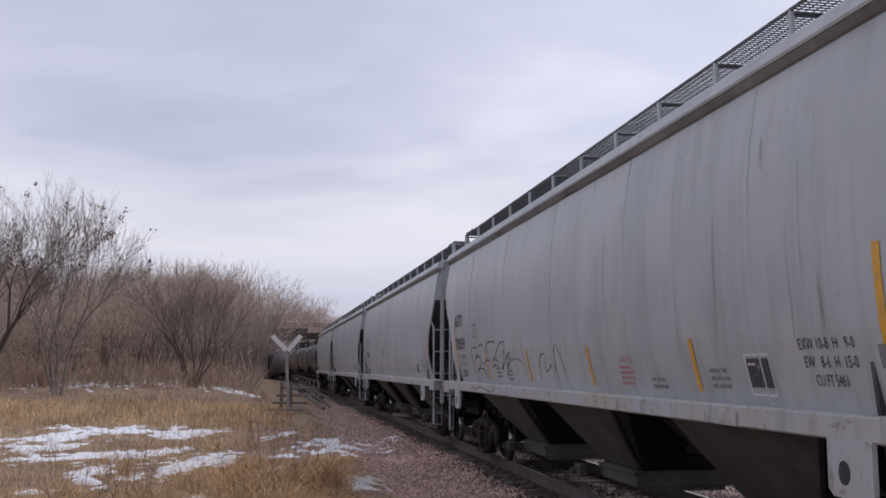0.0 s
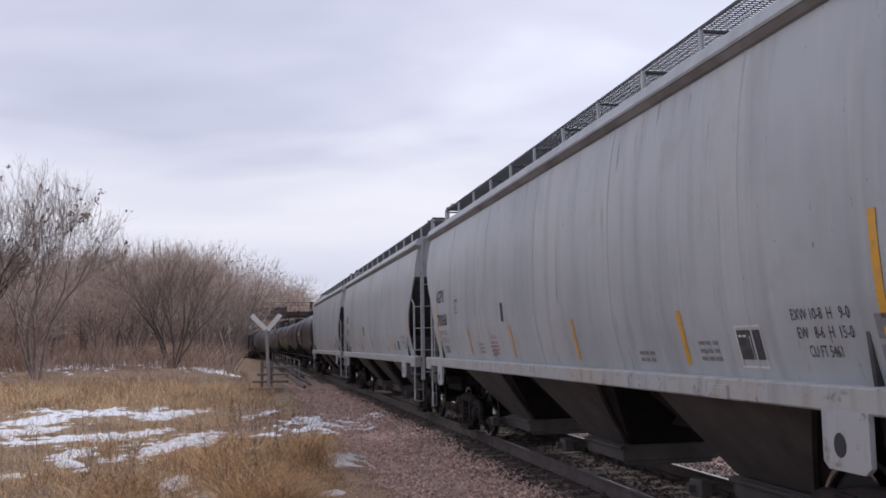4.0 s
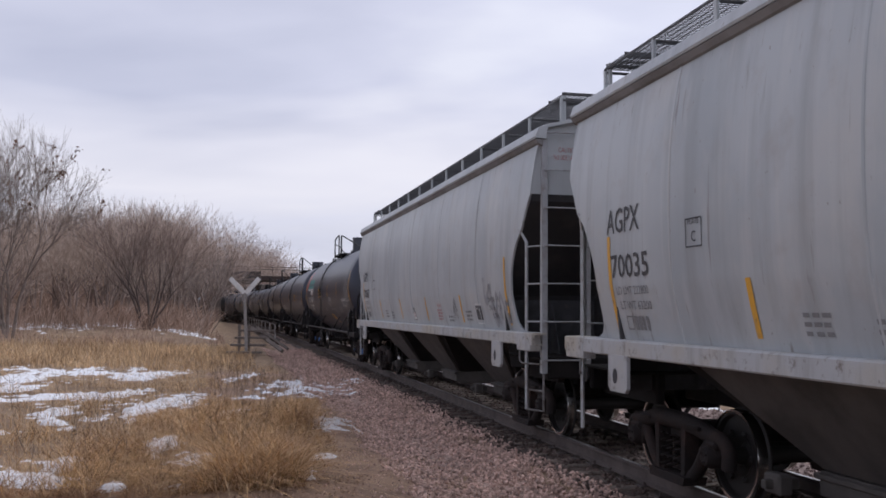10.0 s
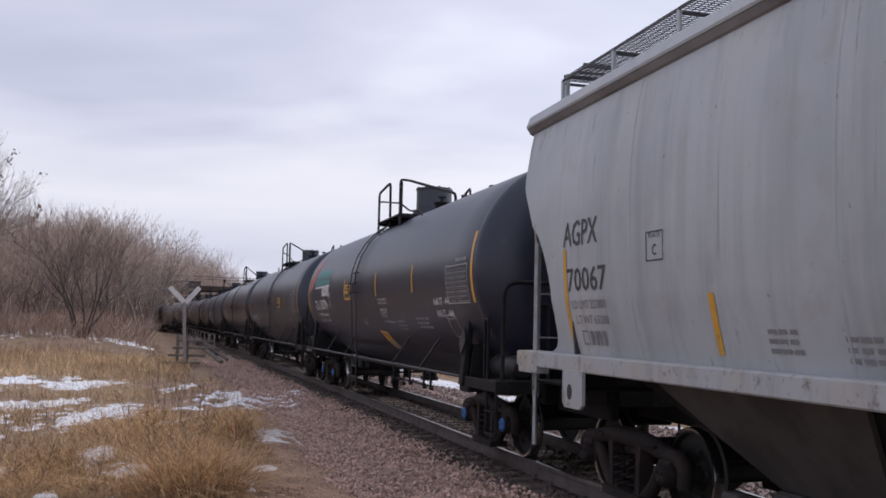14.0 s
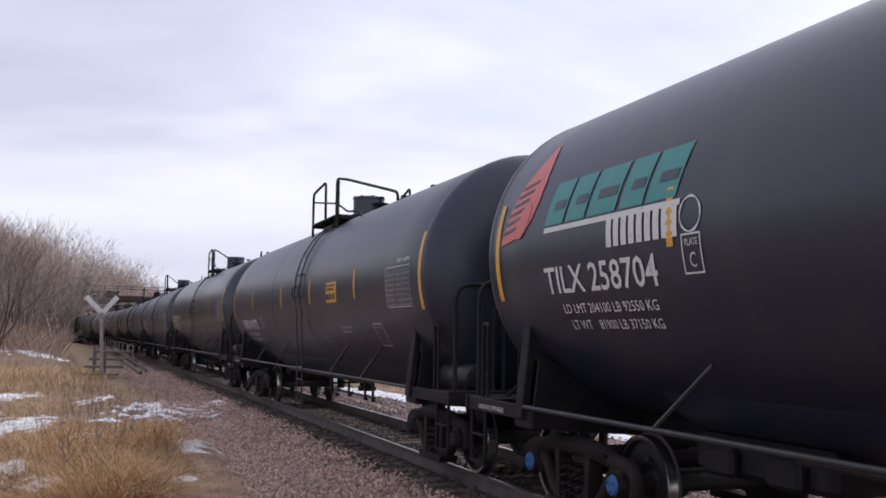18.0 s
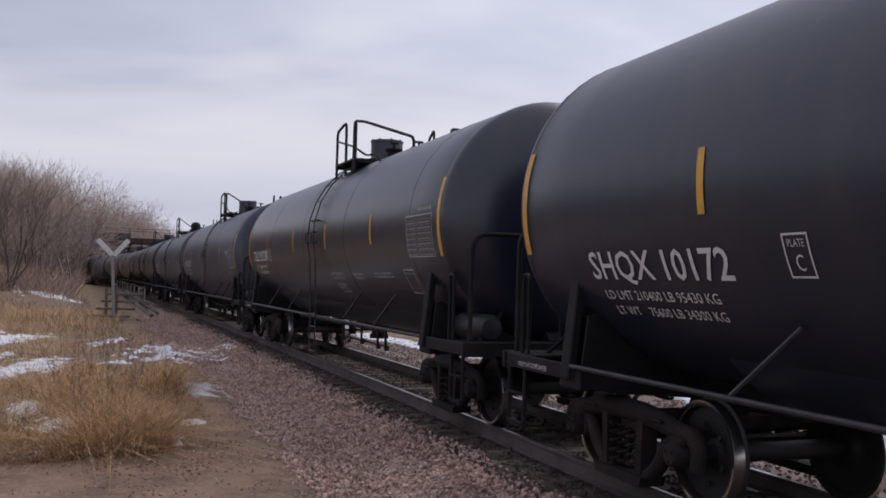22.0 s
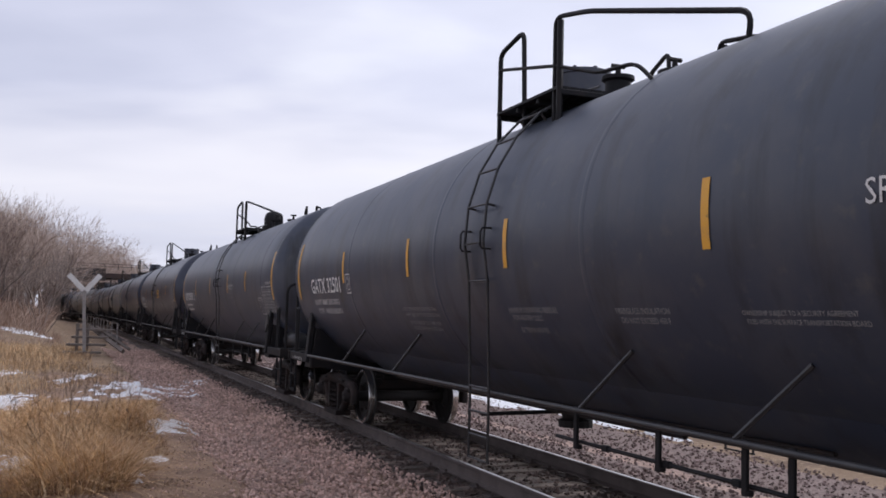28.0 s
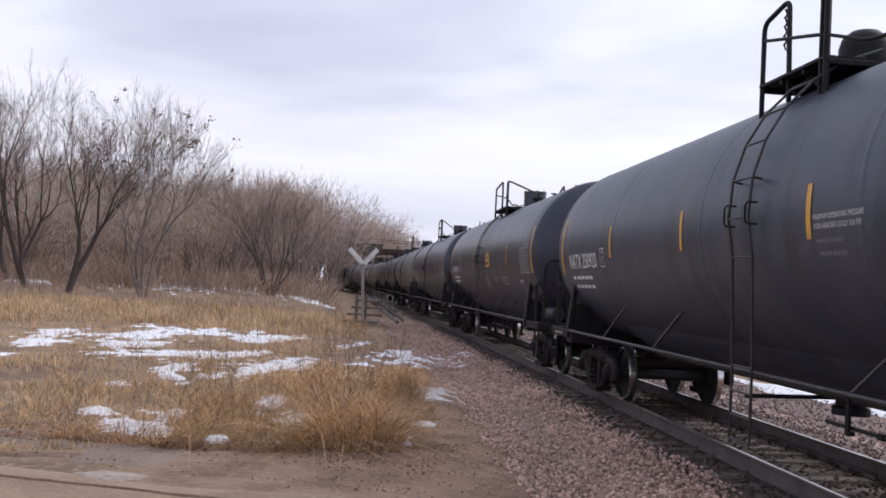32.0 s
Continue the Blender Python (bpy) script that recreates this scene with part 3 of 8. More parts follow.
# ---------------------------------------------------------------- the line of the track and the train's way along it
BEND_S = (-400, -40, -10, 5, 15, 25, 40, 60, 80, 96, 150, 165, 500)
BEND_K = (0, 0, 0.204, 0.098, 0.048, 0.046, 0.001, -0.027, -0.02, 0.21, 0.21, 0, 0)
STEP = 1.0
S_LINE = np.arange(-260.0, 420.0, STEP)
turned = np.cumsum(np.interp(S_LINE, BEND_S, BEND_K) / 100) * STEP
i_zero = int(np.searchsorted(S_LINE, 0.0))
TH_LINE = turned - turned[i_zero] + 0.26849
X_LINE, Y_LINE = np.cumsum(-np.sin(TH_LINE)) * STEP, np.cumsum(np.cos(TH_LINE)) * STEP
X_LINE, Y_LINE = X_LINE - X_LINE[i_zero] + 3.559, Y_LINE - Y_LINE[i_zero] + 8.0


def on_track(s, lat=0.0, z=0.0):
    a = float(np.interp(s, S_LINE, TH_LINE))
    return Vector((float(np.interp(s, S_LINE, X_LINE)) + lat * math.cos(a), float(np.interp(s, S_LINE, Y_LINE)) + lat * math.sin(a), z))


def from_track(x, y):
    """How far (x, y) lies to the right of the track's middle, and how far along."""
    i = int(np.argmin((X_LINE - x) ** 2 + (Y_LINE - y) ** 2))
    a = TH_LINE[i]
    dx, dy = x - X_LINE[i], y - Y_LINE[i]
    return dx * math.cos(a) + dy * math.sin(a), S_LINE[i] - dx * math.sin(a) + dy * math.cos(a)


SPEED_T = (-1, 0, 8, 12.5, 13.5, 16, 20, 24, 26, 27.3, 30, 33)
SPEED_V = (4.873, 4.873, 4.972, 4.897, 4.81, 4.768, 4.74, 4.725, 4.69, 4.49, 4.50, 4.51)
T_LINE = np.arange(-1.0, 33.01, 0.05)
RUN_LINE = np.cumsum(np.interp(T_LINE, SPEED_T, SPEED_V)) * 0.05
RUN_LINE -= np.interp(16.0, T_LINE, RUN_LINE)


def run(t):
    """Metres that the train has gone since 16 s."""
    return float(np.interp(t, T_LINE, RUN_LINE))


def car_pose(s, base):
    """A car whose two bogie pivots, base apart, both sit on the track."""
    a, b = on_track(s - base / 2), on_track(s + base / 2)
    d = b - a
    mid = (a + b) / 2
    return Matrix.Translation(mid) @ pose(0, 0, 0, 0, 0, math.degrees(math.atan2(-d.x, d.y)))

# ---------------------------------------------------------------- ground
def ease(a, b, x):
    t = min(1.0, max(0.0, (x - a) / (b - a)))
    return t * t * (3 - 2 * t)


def ground_height(x, y):
    lat, s = from_track(x, y)
    d = math.hypot(x, y)
    bump = 0.05 * noise.noise((x * 0.35, y * 0.35, 0)) + 0.03 * noise.noise((x * 1.1, y * 1.1, 4))
    if lat < 0:
        z = -0.10 + 0.013 * max(0.0, min(d, 90) - 24) * ease(-4, -12, lat)
        z += 0.40 * ease(50, 62, d) * ease(-5, -9, lat)
        z += 8.0 * ease(70, 165, d) * ease(-7, -20, lat)
        z += bump * ease(-3.2, -4.5, lat)
    else:
        z = -0.36 + bump * ease(3.2, 5, lat)
    bed = -0.24 - 0.10 * ease(1.7, 2.9, abs(lat))
    k = ease(2.7, 4.2, abs(lat))
    z = bed * (1 - k) + z * k
    if y < 9.5:
        k = ease(8.6, 7.6, y) * ease(2.9, 2.2, lat + 1.6)
        z = z * (1 - k) + -0.06 * k
    return z


def spread(low, high, start, end, step, grow):
    """Even steps from start to end, wider and wider ones out to low and high."""
    vals = list(np.arange(start, end, step))
    a, w = start, step
    left, right = [], []
    while a > low:
        w *= grow
        a -= w
        left.append(a)
    a, w = vals[-1], step
    while a < high:
        w *= grow
        a += w
        right.append(a)
    return left[::-1] + vals + right


def make_ground():
    xs, ys = spread(-1500, 1500, -18, 10, 0.4, 1.13), spread(-400, 2500, 2, 34, 0.4, 1.10)
    sh = Shape()
    sh.grid([[(x, y, ground_height(x, y)) for x in xs] for y in ys])
    solid("ground", sh, M["ground"], "tan winter soil with dry thatch", "ground", kind="structure", smooth=True)


def patch(cx, cy, rx, ry, seed, lift=0.035, rough=0.35, n=30, rings=5, turn=0.0):
    """A low irregular cushion on the ground: old snow, slush, bare dirt."""
    sh = Shape()
    ca, sa = math.cos(turn), math.sin(turn)
    rows = []
    for r in range(rings + 1):
        q = r / rings
        row = []
        for k in range(n + 1):
            a = 2 * math.pi * (k % n) / n
            wob = 1 + rough * noise.noise((math.cos(a) * 1.6 + seed * 3.1, math.sin(a) * 1.6, seed)) * 1.6 + 0.22 * noise.noise((math.cos(a) * 5, math.sin(a) * 5, seed + 7))
            px, py = math.cos(a) * rx * q * wob, math.sin(a) * ry * q * wob
            x, y = cx + px * ca - py * sa, cy + px * sa + py * ca
            h = lift * (1 - q ** 3) * (0.7 + 0.6 * noise.noise((x * 2.3, y * 2.3, seed))) - 0.012 * (q > 0.99)
            row.append((x, y, ground_height(x, y) + 0.008 + h))
        rows.append(row)
    sh.grid(rows)
    return sh


def snow_sheet(cx, cy, rx, ry, seed, lift=0.06, cell=0.07):
    """Old snow with a ragged, holed outline: a fine sheet that dips under the ground where the snow has gone."""
    wx, wy = rx * 1.75 + 0.12, ry * 1.6 + 0.15
    nx = max(8, min(60, int(2 * wx / cell)))
    ny = max(8, min(72, int(2 * wy / (cell * 1.6))))
    rows, deep = [], []
    for j in range(ny + 1):
        row, d = [], []
        for i in range(nx + 1):
            x, y = cx - wx + 2 * wx * i / nx, cy - wy + 2 * wy * j / ny
            q = math.hypot((x - cx) / rx, (y - cy) / ry)
            g = 0.52 + 0.35 * (rx < 0.28) - 0.85 * q + 0.85 * noise.noise((x * 1.3, y * 0.75, seed)) + 0.85 * noise.noise((x * 3.3, y * 2.3, seed + 3)) + 0.8 * noise.noise((x * 8, y * 6, seed + 5))
            row.append((x, y, ground_height(x, y) + max(-0.05, min(lift, g * lift * 1.6)) + 0.012 * noise.noise((x * 6, y * 6, 2))))
            d.append(g)
        rows.append(row)
        deep.append(d)
    sh = Shape()
    vs, fs, idx = [], [], {}
    for j in range(ny):
        for i in range(nx):
            c = ((j, i), (j, i + 1), (j + 1, i + 1), (j + 1, i))
            if max(deep[p][q] for p, q in c) > -0.35:
                f = []
                for p, q in c:
                    if (p, q) not in idx:
                        idx[p, q] = len(vs)
                        vs.append(rows[p][q])
                    f.append(idx[p, q])
                fs.append(tuple(f))
    sh.add(vs, fs)
    return sh


SNOW = (
    (-12.91, 24.8, 1.15, 2.9), (-12.87, 28.2, 1.3, 1.6), (-10.38, 27.2, 0.75, 1.8), (-9.83, 20.3, 0.95, 1.4), (-10.9, 19.2, 0.5, 0.5),
    (-8.36, 17.4, 0.4, 0.7), (-7.16, 15.6, 0.28, 0.4), (-7.92, 14.7, 0.15, 0.35), (-7.03, 19.4, 0.66, 2.3), (-4.98, 13.9, 0.22, 0.45),
    (-4.13, 12.5, 0.30, 0.6), (-3.6, 11.6, 0.10, 0.16), (-3.17, 11.9, 0.10, 0.3), (-5.85, 10.9, 0.42, 0.40), (-5.79, 12.0, 0.46, 0.24),
    (-4.88, 10.5, 0.22, 0.25), (-4.31, 10.4, 0.18, 0.14), (-7.34, 27.2, 0.35, 1.8), (-5.1, 25.6, 0.95, 4.2), (-3.01, 16.5, 0.40, 0.7),
    (-2.34, 11.6, 0.10, 0.24), (-2.39, 12.7, 0.12, 0.25), (-5.75, 21.0, 0.24, 0.65), (-4.9, 17.3, 0.20, 1.0), (-3.54, 10.3, 0.10, 0.15),
    (-13.8, 21.3, 0.8, 1.2), (-12.6, 17.6, 0.5, 0.6), (-6.5, 11.6, 0.3, 0.3), (-14.8, 24.0, 0.9, 1.6), (-11.9, 22.3, 0.6, 0.8))
# thicker drifts on the matted grass
DRIFTS = (
    (-5.02, 24.3, 0.62, 2.6), (-2.90, 15.9, 0.34, 0.45), (-3.96, 12.0, 0.26, 0.55), (-4.77, 13.3, 0.18, 0.40), (-5.56, 11.55, 0.30, 0.22),
    (-5.31, 10.55, 0.46, 0.24), (-3.04, 11.4, 0.08, 0.20), (-2.26, 11.05, 0.10, 0.16), (-4.15, 10.0, 0.13, 0.10), (-6.92, 19.0, 0.5, 1.6),
    (-10.0, 26.3, 0.5, 1.3), (-4.90, 16.9, 0.12, 0.4), (-7.69, 16.2, 0.34, 0.36), (-3.4, 13.4, 0.10, 0.25), (-8.6, 21.5, 0.5, 1.1))
GRASS_Y, GRASS_X = (9.4, 9.7, 10.5, 12, 14, 16.3, 19, 21, 29, 44, 70), (-4.3, -3.6, -2.3, -2.35, -2.6, -3.1, -3.7, -4.0, -6.6, -12.5, -21)


def make_snow():
    for i, (x, y, rx, ry) in enumerate(SNOW):
        slush = i == 19
        sh = snow_sheet(x, y, rx * (1.8 if slush else 1.1), ry * (1.6 if slush else 1.1), i * 3.3 + 1, 0.05 if slush else 0.05)
        solid("slush_patch" if slush else "snow_patch", sh, M["wet" if slush else "snow"], "thin grey slush on the dirt" if slush else "old white snow patch between dry grass", "snow", "snow patches", "structure", smooth=True)
    for i, (x, y, rx, ry) in enumerate(DRIFTS):
        solid("snow_patch", patch(x, y, rx, ry, 121.7, 0.05, 0.6, n=40) if i == 1 else snow_sheet(x, y, rx * 1.25, ry * 1.25, 120 + i * 1.7, 0.07 if i == 0 else 0.10, 0.05), M["snow"], "broken old snow lying on matted grass", "snow", "snow patches", "structure", smooth=True)
    for i, (s, lat, rx, ry) in enumerate(((9, 5.3, 0.22, 0.9), (11.8, 5.4, 0.35, 1.3), (16, 5.2, 0.6, 2.4), (20.5, 4.9, 0.7, 2.6), (27, 4.6, 0.7, 4.6))):
        p = on_track(s, lat)
        solid("snow_patch", patch(p.x, p.y, rx, ry, 40 + i, 0.06, 0.5, turn=0.27), M["snow"], "long snow strip beside the ballast", "snow", "snow patches", "structure", smooth=True)
    for i, (x, y, rx, ry) in enumerate(((-26.5, 59.0, 3.4, 6.5), (-18.9, 57, 1.6, 2.0), (-33, 50, 1.8, 1.2), (-24.3, 62.0, 2.4, 4.0))):
        solid("snow_patch", snow_sheet(x, y, rx, ry, 80 + i, 0.16, 0.16), M["snow"], "snow under the bare trees", "snow", "snow patches", "structure", smooth=True)


def sheet(name, lo, hi, s0, s1, mat, label, seed, lift, step=0.35):
    """A layer on the ground beside the track, with ragged edges; lo and hi give its borders at a distance s."""
    sh = Shape()
    rows = []
    for s in np.arange(s0, s1, step):
        a, b = lo(s) + 0.35 * noise.noise((s * 0.7, seed, 0)) + 0.12 * noise.noise((s * 3, seed, 2)), hi(s) + 0.3 * noise.noise((s * 0.8, seed, 5)) + 0.12 * noise.noise((s * 3, seed, 9))
        row = []
        for k in range(13):
            p = on_track(s, a + (b - a) * k / 12)
            edge = -0.05 if k in (0, 12) else lift
            row.append((p.x, p.y, ground_height(p.x, p.y) + edge))
        rows.append(row)
    sh.grid(rows)
    solid(name, sh, M[mat], label, "ground", kind="structure", smooth=True)


def make_road():
    """The road that meets the track at the camera's feet, with a crossing panel at the rails."""
    sh = Shape()
    rows = []
    for y in np.concatenate([np.arange(-14, 7.0, 0.7), np.arange(7.0, 8.3, 0.12)]):
        row = []
        for k in range(49):
            x = -26 + k * (28.6 / 48)
            edge = 7.75 + 0.22 * noise.noise((x * 0.7, 3, 0)) + 0.10 * noise.noise((x * 2.6, 9, 0)) - 0.45 * ease(1.2, 2.4, x)
            yy = min(float(y), edge)
            lim = on_track((yy - 8) / 0.964, -1.75).x if yy > -12 else 8.0
            xx = min(x, lim)
            row.append((xx, yy, 0.0 + 0.012 * noise.noise((xx * 0.8, yy * 0.8, 1)) - (0.07 if yy >= edge - 0.001 else 0)))
        rows.append(row)
    sh.grid(rows)
    solid("road", sh, M["road"], "dusty worn asphalt road at the crossing", "road", kind="structure", smooth=True)
    # a long crack a little way in from the edge, and damp grey gravel beyond it
    rows = []
    for k in range(60):
        x = -9 + k * 0.155
        y = 7.36 - 0.02 * x + 0.07 * noise.noise((x * 1.1, 5, 0)) + 0.03 * noise.noise((x * 5, 5, 2)) - 0.10
        w = 0.006 + 0.028 * abs(noise.noise((x * 2.3, 8, 0))) + 0.05 * ease(-1.9, -1.0, x) * ease(0.2, -0.7, x)
        rows.append([(x, y + q * w, 0.018 + 0.012 * noise.noise((x * 0.8, y * 0.8, 1)) - 0.02 * (abs(q) == 1)) for q in (-1, -0.5, 0, 0.5, 1)])
    solid("road_crack", Shape().grid(rows), M["tar"], "dark dirt-filled crack along the road's edge", "road", kind="structure", smooth=True)
    solid("gravel_heap", patch(-4.27, 7.95, 0.34, 0.20, 131, 0.05, 0.3), M["pale_gravel"], "small pale gravel heap at the road's edge", "gravel", kind="structure", smooth=True)
    for i, (x, y, rx, ry) in enumerate(((-4.5, 9.3, 0.75, 0.55), (-6.2, 9.6, 1.3, 0.5))):
        solid("gravel_apron", patch(x, y, rx, ry, 120 + i, 0.018, 0.5), M["apron"], "damp grey gravel before the grass", "gravel", kind="structure", smooth=True)
    for i, (x, y, rx, ry) in enumerate(((-5.5, 8.72, 0.62, 0.13), (-6.9, 10.45, 1.1, 0.30), (-3.1, 9.15, 1.0, 0.22), (-8.6, 9.9, 1.4, 0.35), (-2.3, 8.6, 0.7, 0.14), (-10.3, 15.6, 1.8, 1.3))):
        solid("mud_patch", patch(x, y, rx, ry, 150 + 2.3 * i, 0.014, 0.6), M["mud"], "dark brown mud and trodden leaves", "mud", kind="structure", smooth=True)
    for i, (x, y, rx, ry) in enumerate(((-1.1, 6.62, 0.55, 0.10), (1.45, 7.05, 0.30, 0.07))):
        sh = patch(x, y, rx, ry, 170 + i, 0.006, 0.6)
        sh.v = [(a, b, 0.018 + 0.012 * noise.noise((a * 0.8, b * 0.8, 1))) for a, b, c in sh.v]
        solid("road_stain", sh, M["mud"], "dark damp stain on the asphalt", "road", kind="structure", smooth=True)
    sh = Shape()
    outline = []
    for s in np.arange(-16, -2.0, 1.0):
        p = on_track(s, -0.86)
        outline.append((p.x, p.y))
    for s in np.arange(-2.9, -16.5, -1.0):
        p = on_track(s, -1.80)
        outline.append((p.x, p.y))
    sh.prism(outline, "xy", -0.2, 0.0)
    solid("crossing_panel", sh, M["concrete"], "worn concrete crossing panel beside the rail", "crossing panel", kind="structure")


# ---------------------------------------------------------------- rails, ties, ballast
RAIL_LAT = 0.775


def make_track():
    track = thing("railway_track", "single railway track with rusty rails on wooden ties", "railway", kind="structure")
    ss = list(np.arange(-60, 200, 2.0))
    web = [(-0.075, -0.185), (0.075, -0.185), (0.075, -0.17), (0.015, -0.15), (0.012, -0.05), (0.034, -0.038), (0.036, -0.010), (0.026, -0.001), (-0.026, -0.001), (-0.036, -0.010), (-0.034, -0.038), (-0.012, -0.05), (-0.015, -0.15), (-0.075, -0.17), (-0.075, -0.185)]
    for sd in (-1, 1):
        sh = Shape()
        sh.grid([[on_track(s, sd * RAIL_LAT + a, z) for s in ss] for a, z in web])
        rail = part("rail", sh, M["rail_side"], track, "rusty rail with a bright worn head", smooth=30)
        sh = Shape()
        sh.grid([[on_track(s, sd * RAIL_LAT + a, z) for s in ss] for a, z in ((-0.027, -0.004), (-0.022, 0.001), (0.022, 0.001), (0.027, -0.004))])
        part("rail_head", sh, M["rail_top"], rail)
    plate = Shape().box((0, 0, -0.19), (0.34, 0.19, 0.02), 0.004)
    for x in (-0.11, 0.11):
        plate.box((x, 0.05 * (1 if x > 0 else -1), -0.165), (0.035, 0.02, 0.05))
    plate_me = plate.mesh("tie_plate", M["rail_side"])
    tie_me = Shape().box((0.0, 0, -0.29), (2.6, 0.22, 0.18), 0.012).mesh("tie", M["tie"])
    rnd = random.Random(2)
    for k in range(150):
        s = -18 + k * 0.55
        p = on_track(s, rnd.uniform(-0.05, 0.05), rnd.uniform(-0.02, 0.0))
        a = math.degrees(float(np.interp(s, S_LINE, TH_LINE)))
        tie = part("tie", tie_me, None, track, at=Matrix.Translation(p) @ pose(0, 0, 0, 0, 0, a + rnd.uniform(-1.2, 1.2)))
        for sd in (-1, 1):
            if s < 40:
                part("tie_plate", plate_me, None, tie, at=pose(sd * RAIL_LAT, 0, 0))
    far = Shape()
    for k in range(220):
        s = -18 + (150 + k) * 0.55
        p = on_track(s, 0, -0.29)
        far.box(p, (2.6, 0.22, 0.18), 0, Matrix.Rotation(float(np.interp(s, S_LINE, TH_LINE)), 3, "Z"))
    ob = part("far_ties", far, M["tie"], track)
    ob["kind"] = "stuff"


def stones(name, count, place, size, seed, label, mat="stone"):
    """Loose stones: squashed, turned octahedra with cut corners, joined into one mesh."""
    rg = np.random.RandomState(seed)
    base = np.array([(1, 0, 0), (-1, 0, 0), (0, 1, 0), (0, -1, 0), (0, 0, 1), (0, 0, -1), (0.62, 0.62, 0.45), (-0.6, 0.62, -0.3)], float)
    tri = np.array([(4, 0, 6), (4, 6, 2), (0, 2, 6), (4, 2, 1), (4, 1, 3), (4, 3, 0), (5, 2, 0), (5, 7, 2), (5, 1, 7), (7, 1, 2), (5, 3, 1), (5, 0, 3)])
    pos = np.array([place(rg) for _ in range(count)])
    n = len(pos)
    q = rg.normal(size=(n, 4))
    q /= np.linalg.norm(q, axis=1)[:, None]
    w, x, y, z = q.T
    rot = np.stack([1 - 2 * (y * y + z * z), 2 * (x * y - z * w), 2 * (x * z + y * w), 2 * (x * y + z * w), 1 - 2 * (x * x + z * z), 2 * (y * z - x * w), 2 * (x * z - y * w), 2 * (y * z + x * w), 1 - 2 * (x * x + y * y)], 1).reshape(n, 3, 3)
    sc = size * rg.uniform(0.55, 1.25, (n, 1)) * rg.uniform(0.65, 1.15, (n, 3))
    jit = rg.uniform(0.75, 1.2, (n, 8, 1))
    vs = np.einsum("nij,nkj->nki", rot, base[None] * jit * sc[:, None, :]) + pos[:, None, :]
    fs = (tri[None] + (np.arange(n) * 8)[:, None, None]).reshape(-1, 3)
    me = bpy.data.meshes.new(name)
    me.from_pydata(vs.reshape(-1, 3).tolist(), [], fs.tolist())
    me.materials.append(M[mat])
    ob = new(name, me)
    tagged(ob, label, "gravel", kind="stuff")


def make_ballast():
    def left(rg):
        s = -3.2 + 48 * rg.uniform() ** 1.7
        lat = -1.35 - 2.35 * rg.uniform() ** 0.85
        lat += 0.35 * noise.noise((s * 0.8, lat, 3))
        if s < -1.5 and lat < -1.2:
            s = rg.uniform(0, 20)
        p = on_track(s, lat)
        return (p.x, p.y, ground_height(p.x, p.y) + rg.uniform(-0.01, 0.045))

    def between(rg):
        s, lat = -3 + 34 * rg.uniform() ** 1.3, rg.uniform(-0.68, 0.68)
        p = on_track(s, lat)
        return (p.x, p.y, -0.235 + rg.uniform(-0.03, 0.03))

    def right(rg):
        s, lat = -4 + 48 * rg.uniform() ** 1.3, 0.95 + 4.3 * rg.uniform() ** 1.15
        p = on_track(s, lat)
        return (p.x, p.y, ground_height(p.x, p.y) + rg.uniform(-0.01, 0.04))

    def strewn(rg):
        s, lat = -1.5 + 24 * rg.uniform() ** 1.5, -3.2 - abs(rg.normal()) * 1.0
        p = on_track(s, lat)
        return (p.x, p.y, ground_height(p.x, p.y) + 0.035)
    def shoulder(rg):
        s, lat = -2.0 + 40 * rg.uniform() ** 1.5, -0.9 - 0.75 * rg.uniform() ** 1.4
        p = on_track(s, lat)
        return (p.x, p.y, ground_height(p.x, p.y) + rg.uniform(-0.02, 0.03))
    stones("ballast_stones", 42000, left, 0.028, 1, "pinkish grey crushed stone beside the rails")
    stones("oily_stones", 7500, shoulder, 0.034, 6, "dark oily crushed stone along the rail", "stone_dark")
    stones("oily_stones", 6500, between, 0.040, 2, "oily crushed stone between the ties, darkened for train shade", "stone_dark")
    sheet("oily_shoulder", lambda s: -1.75, lambda s: 1.5, -2.6, 60, "oily", "oily dirt along the rail, darkened for train shade", 7.5, 0.014, 0.4)
    stones("ballast_stones", 19000, right, 0.031, 3, "brownish grey crushed stone beyond the rails, darkened for train shade", "stone_shaded")
    stones("strewn_stones", 2600, strewn, 0.015, 4, "small stones strewn over the dirt")
    sheet("ballast_bed", lambda s: -3.55, lambda s: 5.2, -3.0, 170, "bed", "bed of pinkish grey ballast under the track", 1.5, 0.006, 0.5)
    sheet("far_ballast_bed", lambda s: 1.3, lambda s: 5.25, -3.0, 90, "bed_shaded", "bed of brownish grey ballast beyond the rails, darkened for train shade", 4.5, 0.012, 0.5)


